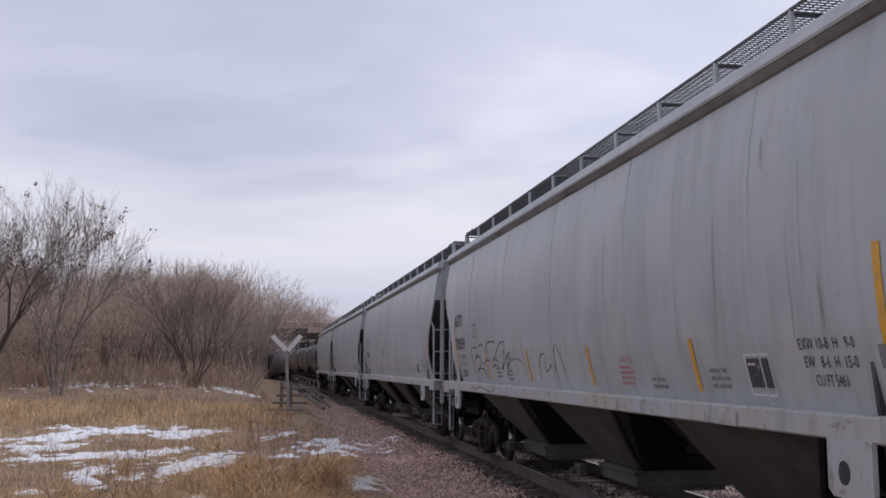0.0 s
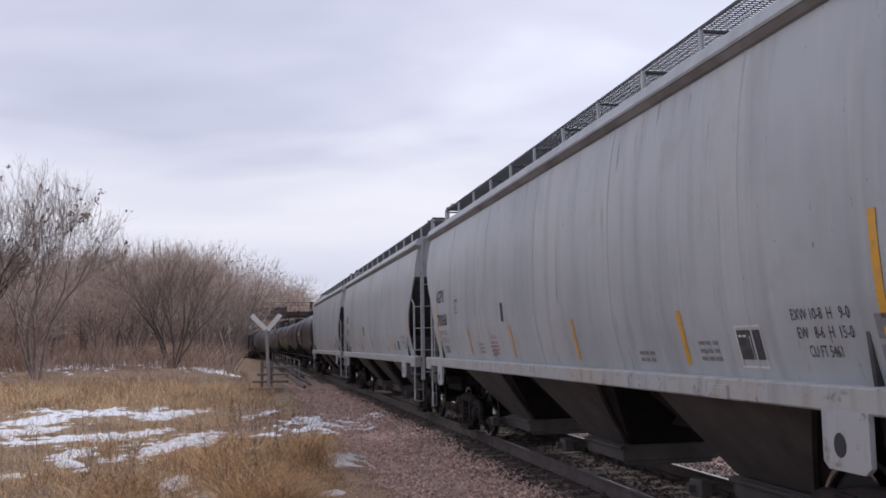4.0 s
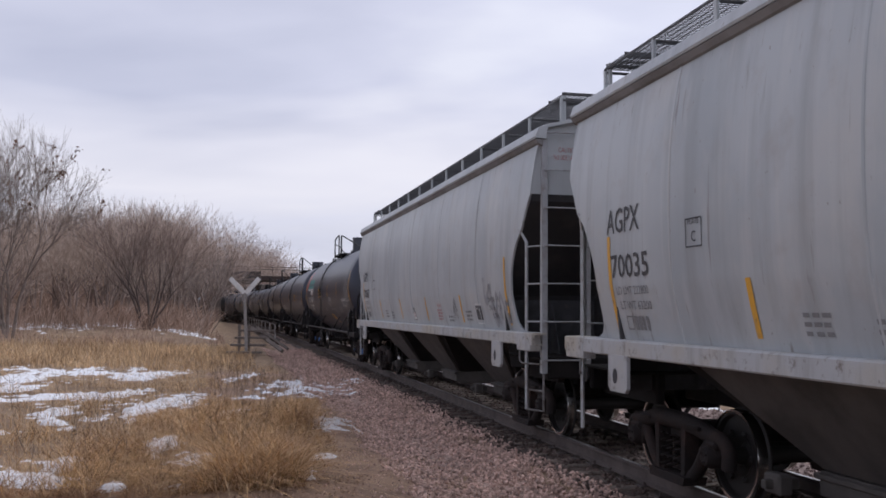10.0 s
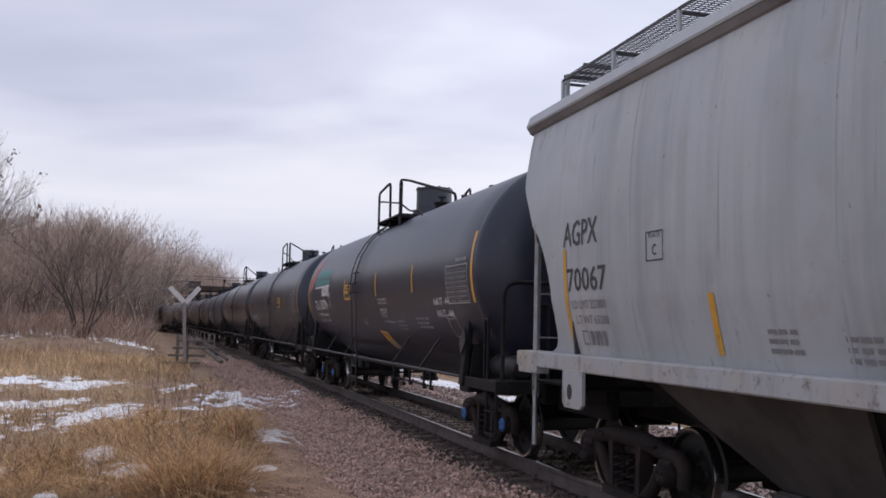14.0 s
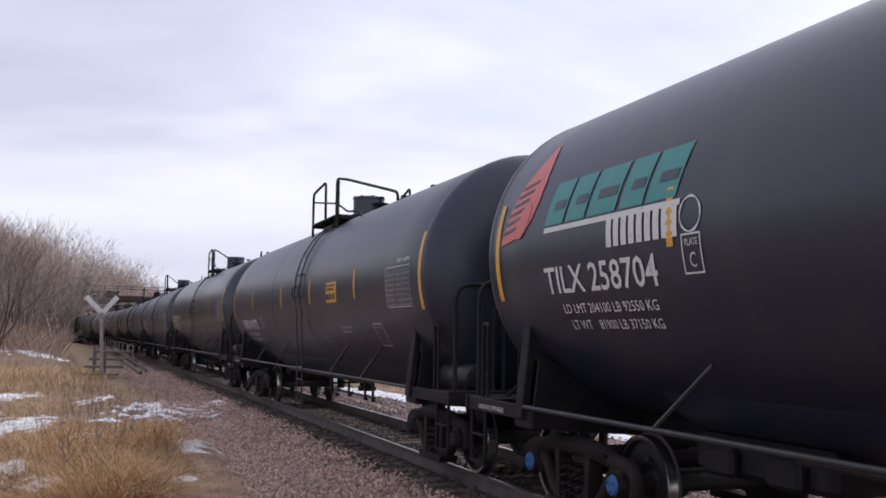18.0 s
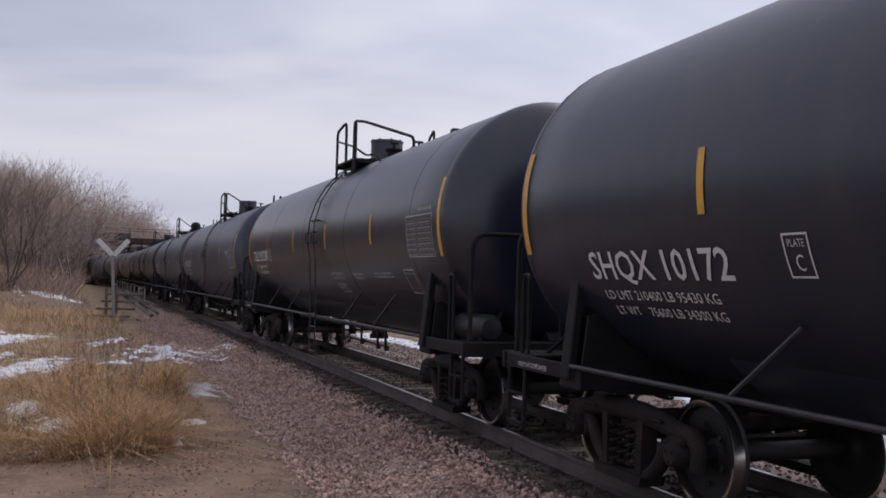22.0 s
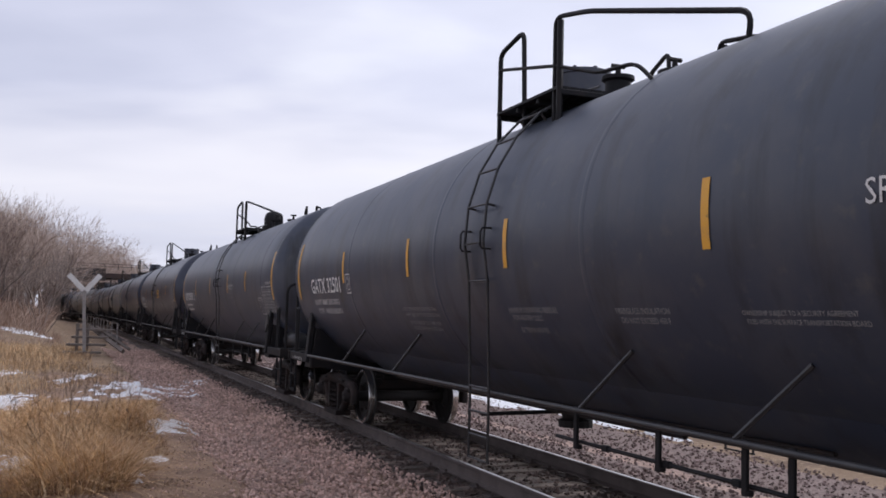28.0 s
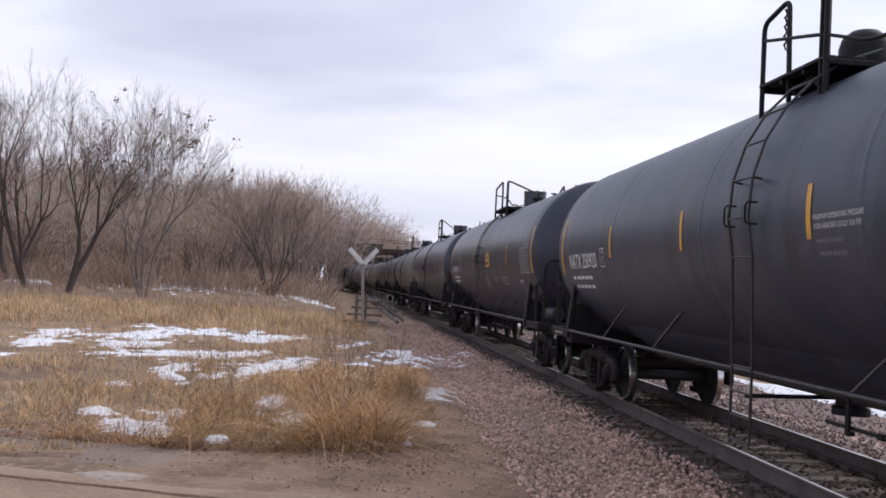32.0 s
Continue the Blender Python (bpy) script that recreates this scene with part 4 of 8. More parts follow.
# ---------------------------------------------------------------- dry grass
def blades(name, count, place, height, width, seed, mat, label, lean=0.45, segs=2, clump=1):
    rg = np.random.RandomState(seed)
    vs, fs = [], []
    for _ in range(count):
        got = place(rg)
        if got is None:
            continue
        x0, y0, k = got
        for _c in range(clump):
            x, y = x0 + rg.normal() * 0.04 * (clump > 1), y0 + rg.normal() * 0.04 * (clump > 1)
            z = ground_height(x, y) - 0.02
            h = height * k * rg.uniform(0.55, 1.25)
            a, b = 9.0 * noise.noise((x * 1.7, y * 1.7, seed * 0.37)) + rg.normal() * 1.3, abs(rg.normal()) * lean + 0.25 * lean
            w = width * rg.uniform(0.6, 1.3)
            dx, dy = math.cos(a), math.sin(a)
            fa = rg.uniform(0, 6.283)
            wx, wy = math.cos(fa) * w, math.sin(fa) * w
            o = len(vs)
            for i in range(segs + 1):
                t = i / segs
                off = b * h * t * t
                q = 1 - 0.85 * t
                cx, cy, cz = x + dx * off, y + dy * off, z + h * t * (1 - 0.25 * b * t)
                vs += [(cx - wx * q, cy - wy * q, cz), (cx + wx * q, cy + wy * q, cz)]
            fs += [(o + 2 * i, o + 2 * i + 1, o + 2 * i + 3, o + 2 * i + 2) for i in range(segs)]
    me = bpy.data.meshes.new(name)
    me.from_pydata(vs, [], fs)
    me.materials.append(M[mat])
    tagged(new(name, me), label, "grass", kind="stuff")


def on_snow(x, y):
    if any(abs(x - a + (y - b) * 0.25) < rx and -ry - 0.75 < y - b < ry for a, b, rx, ry in DRIFTS):
        return True
    return any(((x - a) / (rx + 0.05)) ** 2 + ((y - b) / (ry + 0.05)) ** 2 < 1 for a, b, rx, ry in SNOW)


def field_edge(y):
    """The grass starts to the left of this x."""
    return float(np.interp(y, GRASS_Y, GRASS_X))


def make_grass():
    def tall(rg):
        y = 9.6 + 12 * rg.uniform() ** 1.15
        x = field_edge(y) - abs(rg.normal()) * 1.7 + 0.25 * noise.noise((y * 1.7, 3, 0))
        thick = noise.noise((x * 0.9, y * 0.6, 12))
        if (on_snow(x, y) and rg.uniform() < 0.82) or rg.uniform() > 0.62 + 1.5 * thick:
            return None
        return x, y, max(0.25, (0.80 + 1.3 * thick + 0.5 * noise.noise((x * 2.6, y * 2.0, 5))) * (1 - 0.35 * ease(10.8, 9.6, y)) * (1 - 0.6 * ease(14.5, 19, y)) * (1 - 0.45 * ease(2.0, 4.5, field_edge(y) - x)))

    def base(rg):
        y = 9.45 + 5.5 * rg.uniform() ** 1.6
        x = field_edge(y) + 0.12 - abs(rg.normal()) * 1.3 + 0.3 * noise.noise((y * 1.7, 3, 0))
        return None if on_snow(x, y) and rg.uniform() < 0.9 else (x, y, 1.0)

    def field(rg):
        d = 10.5 + 34 * rg.uniform() ** 1.25
        az = rg.uniform(8, 40)
        x, y = -d * math.sin(radians(az)), d * math.cos(radians(az))
        if x > field_edge(y) or (on_snow(x, y) and rg.uniform() < 0.66):
            return None
        k = 0.72 + 1.3 * noise.noise((x * 0.45, y * 0.45, 6)) + 0.7 * noise.noise((x * 1.5, y * 1.5, 1))
        return (x, y, max(0.3, k)) if rg.uniform() < k + 0.05 else None

    def fringe(rg):
        d = 32 + 15 * rg.uniform()
        az = rg.uniform(14.5, 42)
        x, y = -d * math.sin(radians(az)), d * math.cos(radians(az))
        k = 0.9 + 0.9 * noise.noise((x * 0.2, y * 0.2, 1))
        return (x, y, max(0.3, k)) if from_track(x, y)[0] < -4.5 and rg.uniform() < k else None

    def rough(rg):
        d = 45 + 20 * rg.uniform()
        az = rg.uniform(13.5, 44)
        x, y = -d * math.sin(radians(az)), d * math.cos(radians(az))
        k = 0.6 + 1.2 * noise.noise((x * 0.25, y * 0.25, 8))
        return (x, y, max(0.3, k)) if from_track(x, y)[0] < -5.5 and rg.uniform() < k else None

    def beyond(rg):
        s, lat = -6 + 60 * rg.uniform(), 5.9 + 22 * rg.uniform() ** 1.5
        p = on_track(s, lat)
        return p.x, p.y, 1.0
    blades("tall_dry_grass", 14000, tall, 0.54, 0.0042, 11, "grass", "tawny dry grass leaning over the dirt", 1.5, 4, 2)
    blades("tall_dry_grass", 9500, tall, 0.48, 0.0045, 21, "grass_brown", "brown dead grass in the tawny clump", 1.9, 4, 2)
    blades("tall_dry_grass", 7500, tall, 0.50, 0.004, 22, "grass_pale", "pale dry grass in the tawny clump", 1.7, 4, 2)
    blades("dead_grass", 15000, base, 0.15, 0.006, 23, "grass_brown", "matted brown grass at the field's edge", 1.6, 3)
    blades("dry_grass", 40000, field, 0.27, 0.0052, 12, "grass_pale", "short pale dry grass over the field", 0.9, 2)
    blades("dry_grass", 14000, field, 0.26, 0.005, 15, "grass", "tawny dry grass over the field", 1.0, 2)
    blades("dry_grass", 12000, field, 0.19, 0.006, 16, "grass_brown", "brown dead grass over the field", 1.2, 2)
    blades("far_dry_grass", 17000, fringe, 0.40, 0.013, 13, "grass_pale", "pale dry grass before the trees", 0.5, 2)
    blades("low_brush", 13000, rough, 0.62, 0.013, 17, "brush", "rusty brown brush at the wood's edge", 0.6, 3)
    blades("dry_grass", 14000, beyond, 0.35, 0.010, 14, "grass_pale", "pale dry grass beyond the track", 0.6, 2)
    make_weeds()
    make_litter()


def make_weeds():
    """Dark dead weed stalks with a few side stems, standing in the grass."""
    rnd = random.Random(31)
    tw = Twigs()
    for k in range(150):
        y = rnd.uniform(10.2, 27)
        x = field_edge(y) - 0.2 - abs(rnd.gauss(0, 3.0))
        z = ground_height(x, y)
        h = rnd.uniform(0.35, 0.95)
        d = Vector((rnd.gauss(0, 0.22), rnd.gauss(0, 0.22), 1)).normalized()
        p = Vector((x, y, z))
        for i in range(4):
            q = p + (d + Vector((rnd.gauss(0, 0.1), rnd.gauss(0, 0.1), 0))) * (h / 4)
            tw.branch(p, q, 0.0055 - 0.001 * i, 0.0045 - 0.001 * i)
            if i > 0:
                for _ in range(rnd.randint(1, 3)):
                    e = Vector((rnd.gauss(0, 0.6), rnd.gauss(0, 0.6), 0.7)).normalized()
                    tw.branch(q, q + e * h * rnd.uniform(0.12, 0.32), 0.003, 0.0015)
            p = q
    me = bpy.data.meshes.new("dead_weeds")
    me.from_pydata(tw.v, [], tw.f)
    me.materials.append(M["weed"])
    tagged(new("dead_weeds", me), "dark dead weed stalks in the dry grass", "weeds", kind="stuff")


def make_litter():
    """Brown leaves, bark and twigs strewn on the dirt before the grass."""
    rg = np.random.RandomState(41)
    vs, fs = [], []
    for k in range(5200):
        y = 8.0 + 3.2 * rg.uniform() ** 0.8
        x = -1.6 - 6.5 * rg.uniform() ** 1.2
        thick = noise.noise((x * 0.8, y * 1.2, 31)) + 0.5 * noise.noise((x * 3, y * 3, 7))
        if rg.uniform() > 0.25 + 1.6 * thick + 0.5 * ease(8.6, 10, y):
            continue
        z = max(ground_height(x, y) + 0.03, -0.06)
        w, ln = rg.uniform(0.004, 0.009), rg.uniform(0.008, 0.026)
        a = rg.uniform(0, 6.283)
        dx, dy = math.cos(a), math.sin(a)
        o = len(vs)
        vs += [(x - dx * ln, y - dy * ln, z), (x - dy * w, y + dx * w, z + rg.uniform(0, 0.02)), (x + dx * ln, y + dy * ln, z + rg.uniform(0, 0.012)), (x + dy * w, y - dx * w, z + rg.uniform(0, 0.012))]
        fs.append((o, o + 1, o + 2, o + 3))
    me = bpy.data.meshes.new("leaf_litter")
    me.from_pydata(vs, [], fs)
    me.materials.append(M["litter"])
    tagged(new("leaf_litter", me), "brown leaf litter strewn over the dirt", "leaves", kind="stuff")


# ---------------------------------------------------------------- sign, girder bridge, overpass
def make_sign():
    base = Vector((-10.62, 40.0, 0))
    g = ground_height(base.x, base.y)
    sign = thing("track_sign", "white two-armed board on a grey steel post", "sign", m=Matrix.Translation((base.x, base.y, g)) @ pose(0, 0, 0, 0, 0, 15))
    part("post", Shape().box((0, 0, 1.35), (0.13, 0.06, 2.7), 0.015).box((0.0, 0.05, 1.35), (0.03, 0.08, 2.7)), M["post"], sign, at=pose(0, 0, 0, 0, -3.0, 0))
    for a, x in ((44, -0.31), (-40, 0.33)):
        part("board", Shape().box((0, 0, 0), (0.20, 0.03, 0.86), 0.008), M["sign"], sign, at=pose(x - 0.14, -0.05, 2.98, 0, -a, 0))
    part("bracket", Shape().box((-0.13, -0.02, 2.68), (0.22, 0.05, 0.2), 0.01), M["post"], sign)


def make_girder_bridge():
    """The track runs over a creek on a low deck bridge with a pipe railing."""
    br = thing("creek_bridge", "low rusty railway bridge with a pipe railing", "bridge", kind="structure")
    ss = np.arange(52, 106.1, 3.0)
    sh = Shape()
    for sd in (-1, 1):
        rows = [[on_track(s, sd * (2.25 + d), z) for s in ss] for d, z in ((0, 0.0), (0, -1.1), (0.35, -1.1), (0.35, -1.15), (-0.3, -1.15), (-0.02, -1.1), (-0.02, 0.0), (-0.3, 0.02), (0.3, 0.02), (0.3, -0.02), (0, -0.02))]
        sh.grid(rows)
    part("girder", sh, M["rust"], br)
    for sd in (-1, 1):
        r = Shape()
        for z in (0.98,):
            r.pipe([on_track(s, sd * 2.5, z) for s in ss], 0.032, 6)
        part("handrail", r, M["timber"], br, "dull grey pipe handrail")
        for s in np.arange(52, 106.1, 6.0):
            p = on_track(s, sd * 2.5)
            part("rail_post", Shape().box((p.x, p.y, 0.0), (0.07, 0.07, 1.95), 0.01), M["post"], br)
        panel = Shape()
        panel.grid([[on_track(s, sd * 2.42, z) for s in ss] for z in (-1.05, 0.1)])
        panel.grid([[on_track(s, sd * 2.46, z) for s in ss] for z in (-1.05, 0.1)])
        part("side_plate", panel, M["rust"], br, "dark rusty side plate")
    # timber steps and a raking brace at the bridge's near end
    st = thing("timber_steps", "weathered timber steps beside the bridge", "steps", kind="structure")
    for k in range(4):
        p = on_track(35.5, -4.1 - 0.1 * k)
        part("tread", Shape().box((p.x - 0.2, p.y - 0.3 * k, 0.95 - 0.30 * k), (1.5, 0.34, 0.09), 0.015), M["timber"], st)
    a, b = on_track(36.5, -4.5, 1.05), on_track(33.6, -3.3, 0.15)
    part("stringer", Shape().pipe([a, b], 0.10, 4), M["timber"], st)
    a, b = on_track(36.9, -4.2, 1.05), on_track(34.6, -3.0, 0.2)
    part("stringer", Shape().pipe([a, b], 0.07, 4), M["timber"], st)
    for lat in (-4.6, -5.0):
        p = on_track(36.3, lat)
        part("stake", Shape().box((p.x, p.y, 0.5), (0.12, 0.12, 1.4), 0.02), M["timber"], st)


def make_overpass():
    """A dark steel road bridge that crosses over the track far off."""
    s0 = 152.0
    a = float(np.interp(s0, S_LINE, TH_LINE))
    p = on_track(s0)
    ov = thing("overpass", "dark steel road bridge over the track", "bridge", kind="structure", m=Matrix.Translation((p.x, p.y, 0)) @ pose(0, 0, 0, 0, 0, math.degrees(a)))
    for y in (-4.2, 4.2):
        part("girder", Shape().box((1.25, y, 7.05), (5.9, 0.35, 1.9), 0.03), M["bridge"], ov)
    part("deck", Shape().box((1.25, 0, 7.0), (5.8, 8.0, 0.5), 0.03), M["bridge"], ov)
    for x in np.arange(-1.4, 4.1, 0.9):
        part("stiffener", Shape().box((x, -4.42, 7.05), (0.1, 0.1, 1.7)), M["bridge"], ov)
    for x in (-2.9, 5.1):
        part("abutment", Shape().box((x, 0, 2.6), (1.7, 9.0, 6.6), 0.08), M["timber"], ov)
    part("approach", Shape().box((14.1, 0, 6.9), (19.6, 7.5, 0.8), 0.05), M["rust"], ov, "rusty approach span")
    for y in (-4.2,):
        r = Shape()
        for z in (8.3, 8.7):
            r.pipe([(-2.0, y, z), (24, y, z)], 0.04, 5)
        for x in np.arange(-2, 24, 2.0):
            r.pipe([(x, y, 7.8), (x, y, 8.75)], 0.05, 5)
        part("parapet_rail", r, M["bridge"], ov)
    for x in (10.5, 17):
        part("pier", Shape().box((x, 0, 3), (0.9, 6, 6.4), 0.05), M["concrete"], ov)


# ---------------------------------------------------------------- bare trees
class Twigs:
    """Gathers tapered branches as triangular prisms."""

    def __init__(self):
        self.v, self.f = [], []

    def branch(self, a, b, ra, rb, n=3):
        d = (b - a)
        if d.length < 1e-5:
            return
        t = d.normalized()
        u = t.orthogonal().normalized()
        w = t.cross(u)
        o = len(self.v)
        for p, r in ((a, ra), (b, rb)):
            for k in range(n):
                g = 2 * math.pi * k / n
                q = p + (u * math.cos(g) + w * math.sin(g)) * r
                self.v.append((q.x, q.y, q.z))
        self.f += [(o + k, o + (k + 1) % n, o + n + (k + 1) % n, o + n + k) for k in range(n)]


class Blades(Twigs):
    """Far twigs, a quad each, turned by chance."""

    rnd = random.Random(9)

    def branch(self, a, b, ra, rb, n=3):
        t = (b - a).normalized()
        u = t.orthogonal().normalized()
        u.rotate(Matrix.Rotation(self.rnd.uniform(0, 3.14), 3, t))
        o = len(self.v)
        self.v += [tuple(a - u * ra), tuple(a + u * ra), tuple(b + u * rb), tuple(b - u * rb)]
        self.f.append((o, o + 1, o + 2, o + 3))


def grow(tw, rnd, p, d, length, r, depth, thick, tips, up=0.25, spread=0.62, thin=0.006, sides=6):
    """A limb in bent pieces that forks and forks again. Thick wood goes to tw, thin wood to thick."""
    segs = 3 if depth > 1 else 2
    for i in range(segs):
        d2 = (d + Vector((rnd.gauss(0, 0.13), rnd.gauss(0, 0.13), rnd.gauss(0, 0.08) + up * 0.22))).normalized()
        q = p + d2 * (length / segs)
        r2 = max(thin * 0.6, r * (0.86 if depth > 0 else 0.6))
        (tw if depth > 2 else thick).branch(p, q, r, r2, sides if depth > 3 else (4 if depth > 2 else 3))
        if depth > 0 and (i > 0 or depth < 3) and rnd.random() < 0.85:
            ax = d2.orthogonal().normalized()
            ax.rotate(Matrix.Rotation(rnd.uniform(0, 6.283), 3, d2))
            side = (d2 + ax * rnd.uniform(0.45, 1.0) * spread * 1.5 + Vector((0, 0, up * 0.4))).normalized()
            grow(tw, rnd, q, side, length * rnd.uniform(0.5, 0.78), max(thin, r2 * rnd.uniform(0.45, 0.65)), depth - 1, thick, tips, up, spread, thin, sides)
        p, d, r = q, d2, r2
    if depth > 0:
        for _ in range(2):
            ax = d.orthogonal().normalized()
            ax.rotate(Matrix.Rotation(rnd.uniform(0, 6.283), 3, d))
            grow(tw, rnd, p, (d + ax * rnd.uniform(0.25, 0.6) * spread + Vector((0, 0, up * 0.3))).normalized(), length * rnd.uniform(0.6, 0.85), max(thin, r * 0.7), depth - 1, thick, tips, up, spread, thin, sides)
    else:
        tips.append(p)


def leaf_clumps(rnd, tips, count, size, low=0.0):
    sh = Shape()
    top = [t for t in tips if t.z > low]
    for _ in range(count):
        c = rnd.choice(top) + Vector((rnd.gauss(0, 0.08), rnd.gauss(0, 0.08), rnd.gauss(0, 0.08)))
        for _k in range(rnd.randint(3, 8)):
            p = c + Vector((rnd.gauss(0, size), rnd.gauss(0, size), rnd.gauss(0, size)))
            m = Euler((rnd.uniform(0, 6), rnd.uniform(0, 6), rnd.uniform(0, 6))).to_matrix()
            s = size * rnd.uniform(0.6, 1.2)
            sh.add([p + m @ Vector(q) for q in ((-s, 0, 0), (0, -s * 0.5, 0.15 * s), (s, 0, 0), (0, s * 0.5, 0.15 * s))], [(0, 1, 2, 3)])
    return sh


def bare_tree(x, y, height, stems, seed, label, name="bare_tree", bark="bark", depth=5, spread=0.62, leaves=0, radius=0.16, tilt=0.18, up=0.28, thin=0.007):
    rnd = random.Random(seed)
    z = ground_height(x, y) - 0.1
    tree = thing(name, label, "tree", "bare trees", m=Matrix.Translation((x, y, z)))
    big, small, tips = Twigs(), Twigs(), []
    for k in range(stems):
        a = rnd.uniform(0, 6.283) if stems > 1 else 0
        d = Vector((math.cos(a) * tilt * rnd.uniform(0.5, 1.6), math.sin(a) * tilt * rnd.uniform(0.5, 1.6), 1)).normalized()
        o = Vector((math.cos(a) * 0.18, math.sin(a) * 0.18, 0)) if stems > 1 else Vector()
        grow(big, rnd, o, d, height * rnd.uniform(0.27, 0.34), radius * rnd.uniform(0.7, 1.0), depth, small, tips, up, spread, thin)
    sh = Shape()
    sh.add(big.v, big.f)
    part("trunk", sh, M[bark], tree, smooth=True)
    sh = Shape()
    sh.add(small.v, small.f)
    part("crown", sh, M["twig"] if bark == "bark" else M["bark_pale"], tree)
    if leaves:
        part("withered_leaves", leaf_clumps(rnd, tips, leaves, 0.10, max(t.z for t in tips) * 0.55), M["leaf"], tree, "withered brown leaf clusters")
    return tree


def make_woods():
    """The far thicket on the rising ground: a few bare trees repeated, turned and scaled, in one mesh."""
    kinds = []
    for k in range(9):
        rnd = random.Random(300 + k)
        tw, fine, tips = Twigs(), Blades(), []
        for _s in range(rnd.randint(1, 3)):
            a = rnd.uniform(0, 6.283)
            grow(tw, rnd, Vector((0.25 * math.cos(a), 0.25 * math.sin(a), 0)), Vector((0.24 * math.cos(a), 0.24 * math.sin(a), 1)).normalized(), 2.5, 0.10, 4, fine, tips, 0.10, 0.85, 0.0072, 3)
        v = np.array(tw.v + fine.v)
        n = len(tw.v)
        v *= 10.0 / v[:, 2].max()
        kinds.append((v, np.array(tw.f + [tuple(i + n for i in f) for f in fine.f]), [1] * len(tw.f) + [0] * len(fine.f)))
    rg = np.random.RandomState(77)
    vs, fs, slots, o = [], [], [], 0
    count = 0
    while count < 560:
        stand = 0 if count < 340 else (1 if count < 400 else 2)
        az = rg.uniform(*((9.5, 46), (17.0, 21.0), (9.0, 20.0))[stand])
        d = 62 + 100 * rg.uniform() ** 1.1 if stand == 0 else (84 + 60 * rg.uniform() if stand == 1 else 168 + 45 * rg.uniform())
        x, y = -d * math.sin(radians(az)), d * math.cos(radians(az))
        lat = from_track(x, y)[0]
        if (lat > -9.5 - 0.02 * d if stand == 0 else (lat > -4.4 if stand == 1 else abs(lat) < 5)):
            continue
        v, f, slot = kinds[rg.randint(len(kinds))]
        rise = float(np.interp(az, (9, 11, 12.2, 14.2, 15.5, 17.7, 20.3, 24, 30, 46), (1.6, 2.2, 2.9, 4.2, 5.1, 5.9, 6.1, 6.2, 6.4, 6.5)))
        top = 1.9 + d * math.tan(radians(rise)) - ground_height(x, y)
        sc = min(2.0, max(0.42, 0.1 * top)) * rg.uniform(0.70, 1.07)
        a = rg.uniform(0, 6.283)
        c, s = math.cos(a) * sc, math.sin(a) * sc
        vs.append(np.stack([v[:, 0] * c - v[:, 1] * s + x, v[:, 0] * s + v[:, 1] * c + y, v[:, 2] * sc + ground_height(x, y) - 0.2], 1))
        fs.append(f + o)
        slots += slot
        o += len(v)
        count += 1
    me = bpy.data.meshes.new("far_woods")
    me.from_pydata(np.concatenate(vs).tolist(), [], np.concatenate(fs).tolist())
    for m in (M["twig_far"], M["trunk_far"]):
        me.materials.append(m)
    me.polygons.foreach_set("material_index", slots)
    tagged(new("far_woods", me), "grey-brown bare winter woods on rising ground, paled for haze", "woods", kind="stuff")
    # undergrowth
    vs, fs = [], []
    for _ in range(36000):
        az = rg.uniform(12.5, 44)
        d = 58 + 80 * rg.uniform() ** 1.1
        x, y = -d * math.sin(radians(az)), d * math.cos(radians(az))
        if from_track(x, y)[0] > -6.5:
            continue
        z = ground_height(x, y)
        h = rg.uniform(0.3, 1.7) * (0.6 + 0.8 * (noise.noise((x * 0.12, y * 0.12, 3)) + 0.5))
        if h < 0.2:
            continue
        bx, by = rg.normal() * 0.75 * h, rg.normal() * 0.75 * h
        w = 0.006 + 0.00013 * d
        k = len(vs)
        vs += [(x - w, y, z), (x + w, y, z), (x + bx * 0.4 + w, y + by * 0.4, z + h * 0.6), (x + bx * 0.4 - w, y + by * 0.4, z + h * 0.6), (x + bx, y + by, z + h)]
        fs += [(k, k + 1, k + 2, k + 3), (k + 3, k + 2, k + 4)]
    me = bpy.data.meshes.new("undergrowth")
    me.from_pydata(vs, [], fs)
    me.materials.append(M["brush"])
    tagged(new("undergrowth", me), "thin brown brush under the bare trees", "brush", kind="stuff")

# ---------------------------------------------------------------- bogies
WHEEL_R = 0.457
ROLLING = []      # wheelsets that turn, with their place on the bogie
CARS = []         # cars with their place on the line and their bogie base


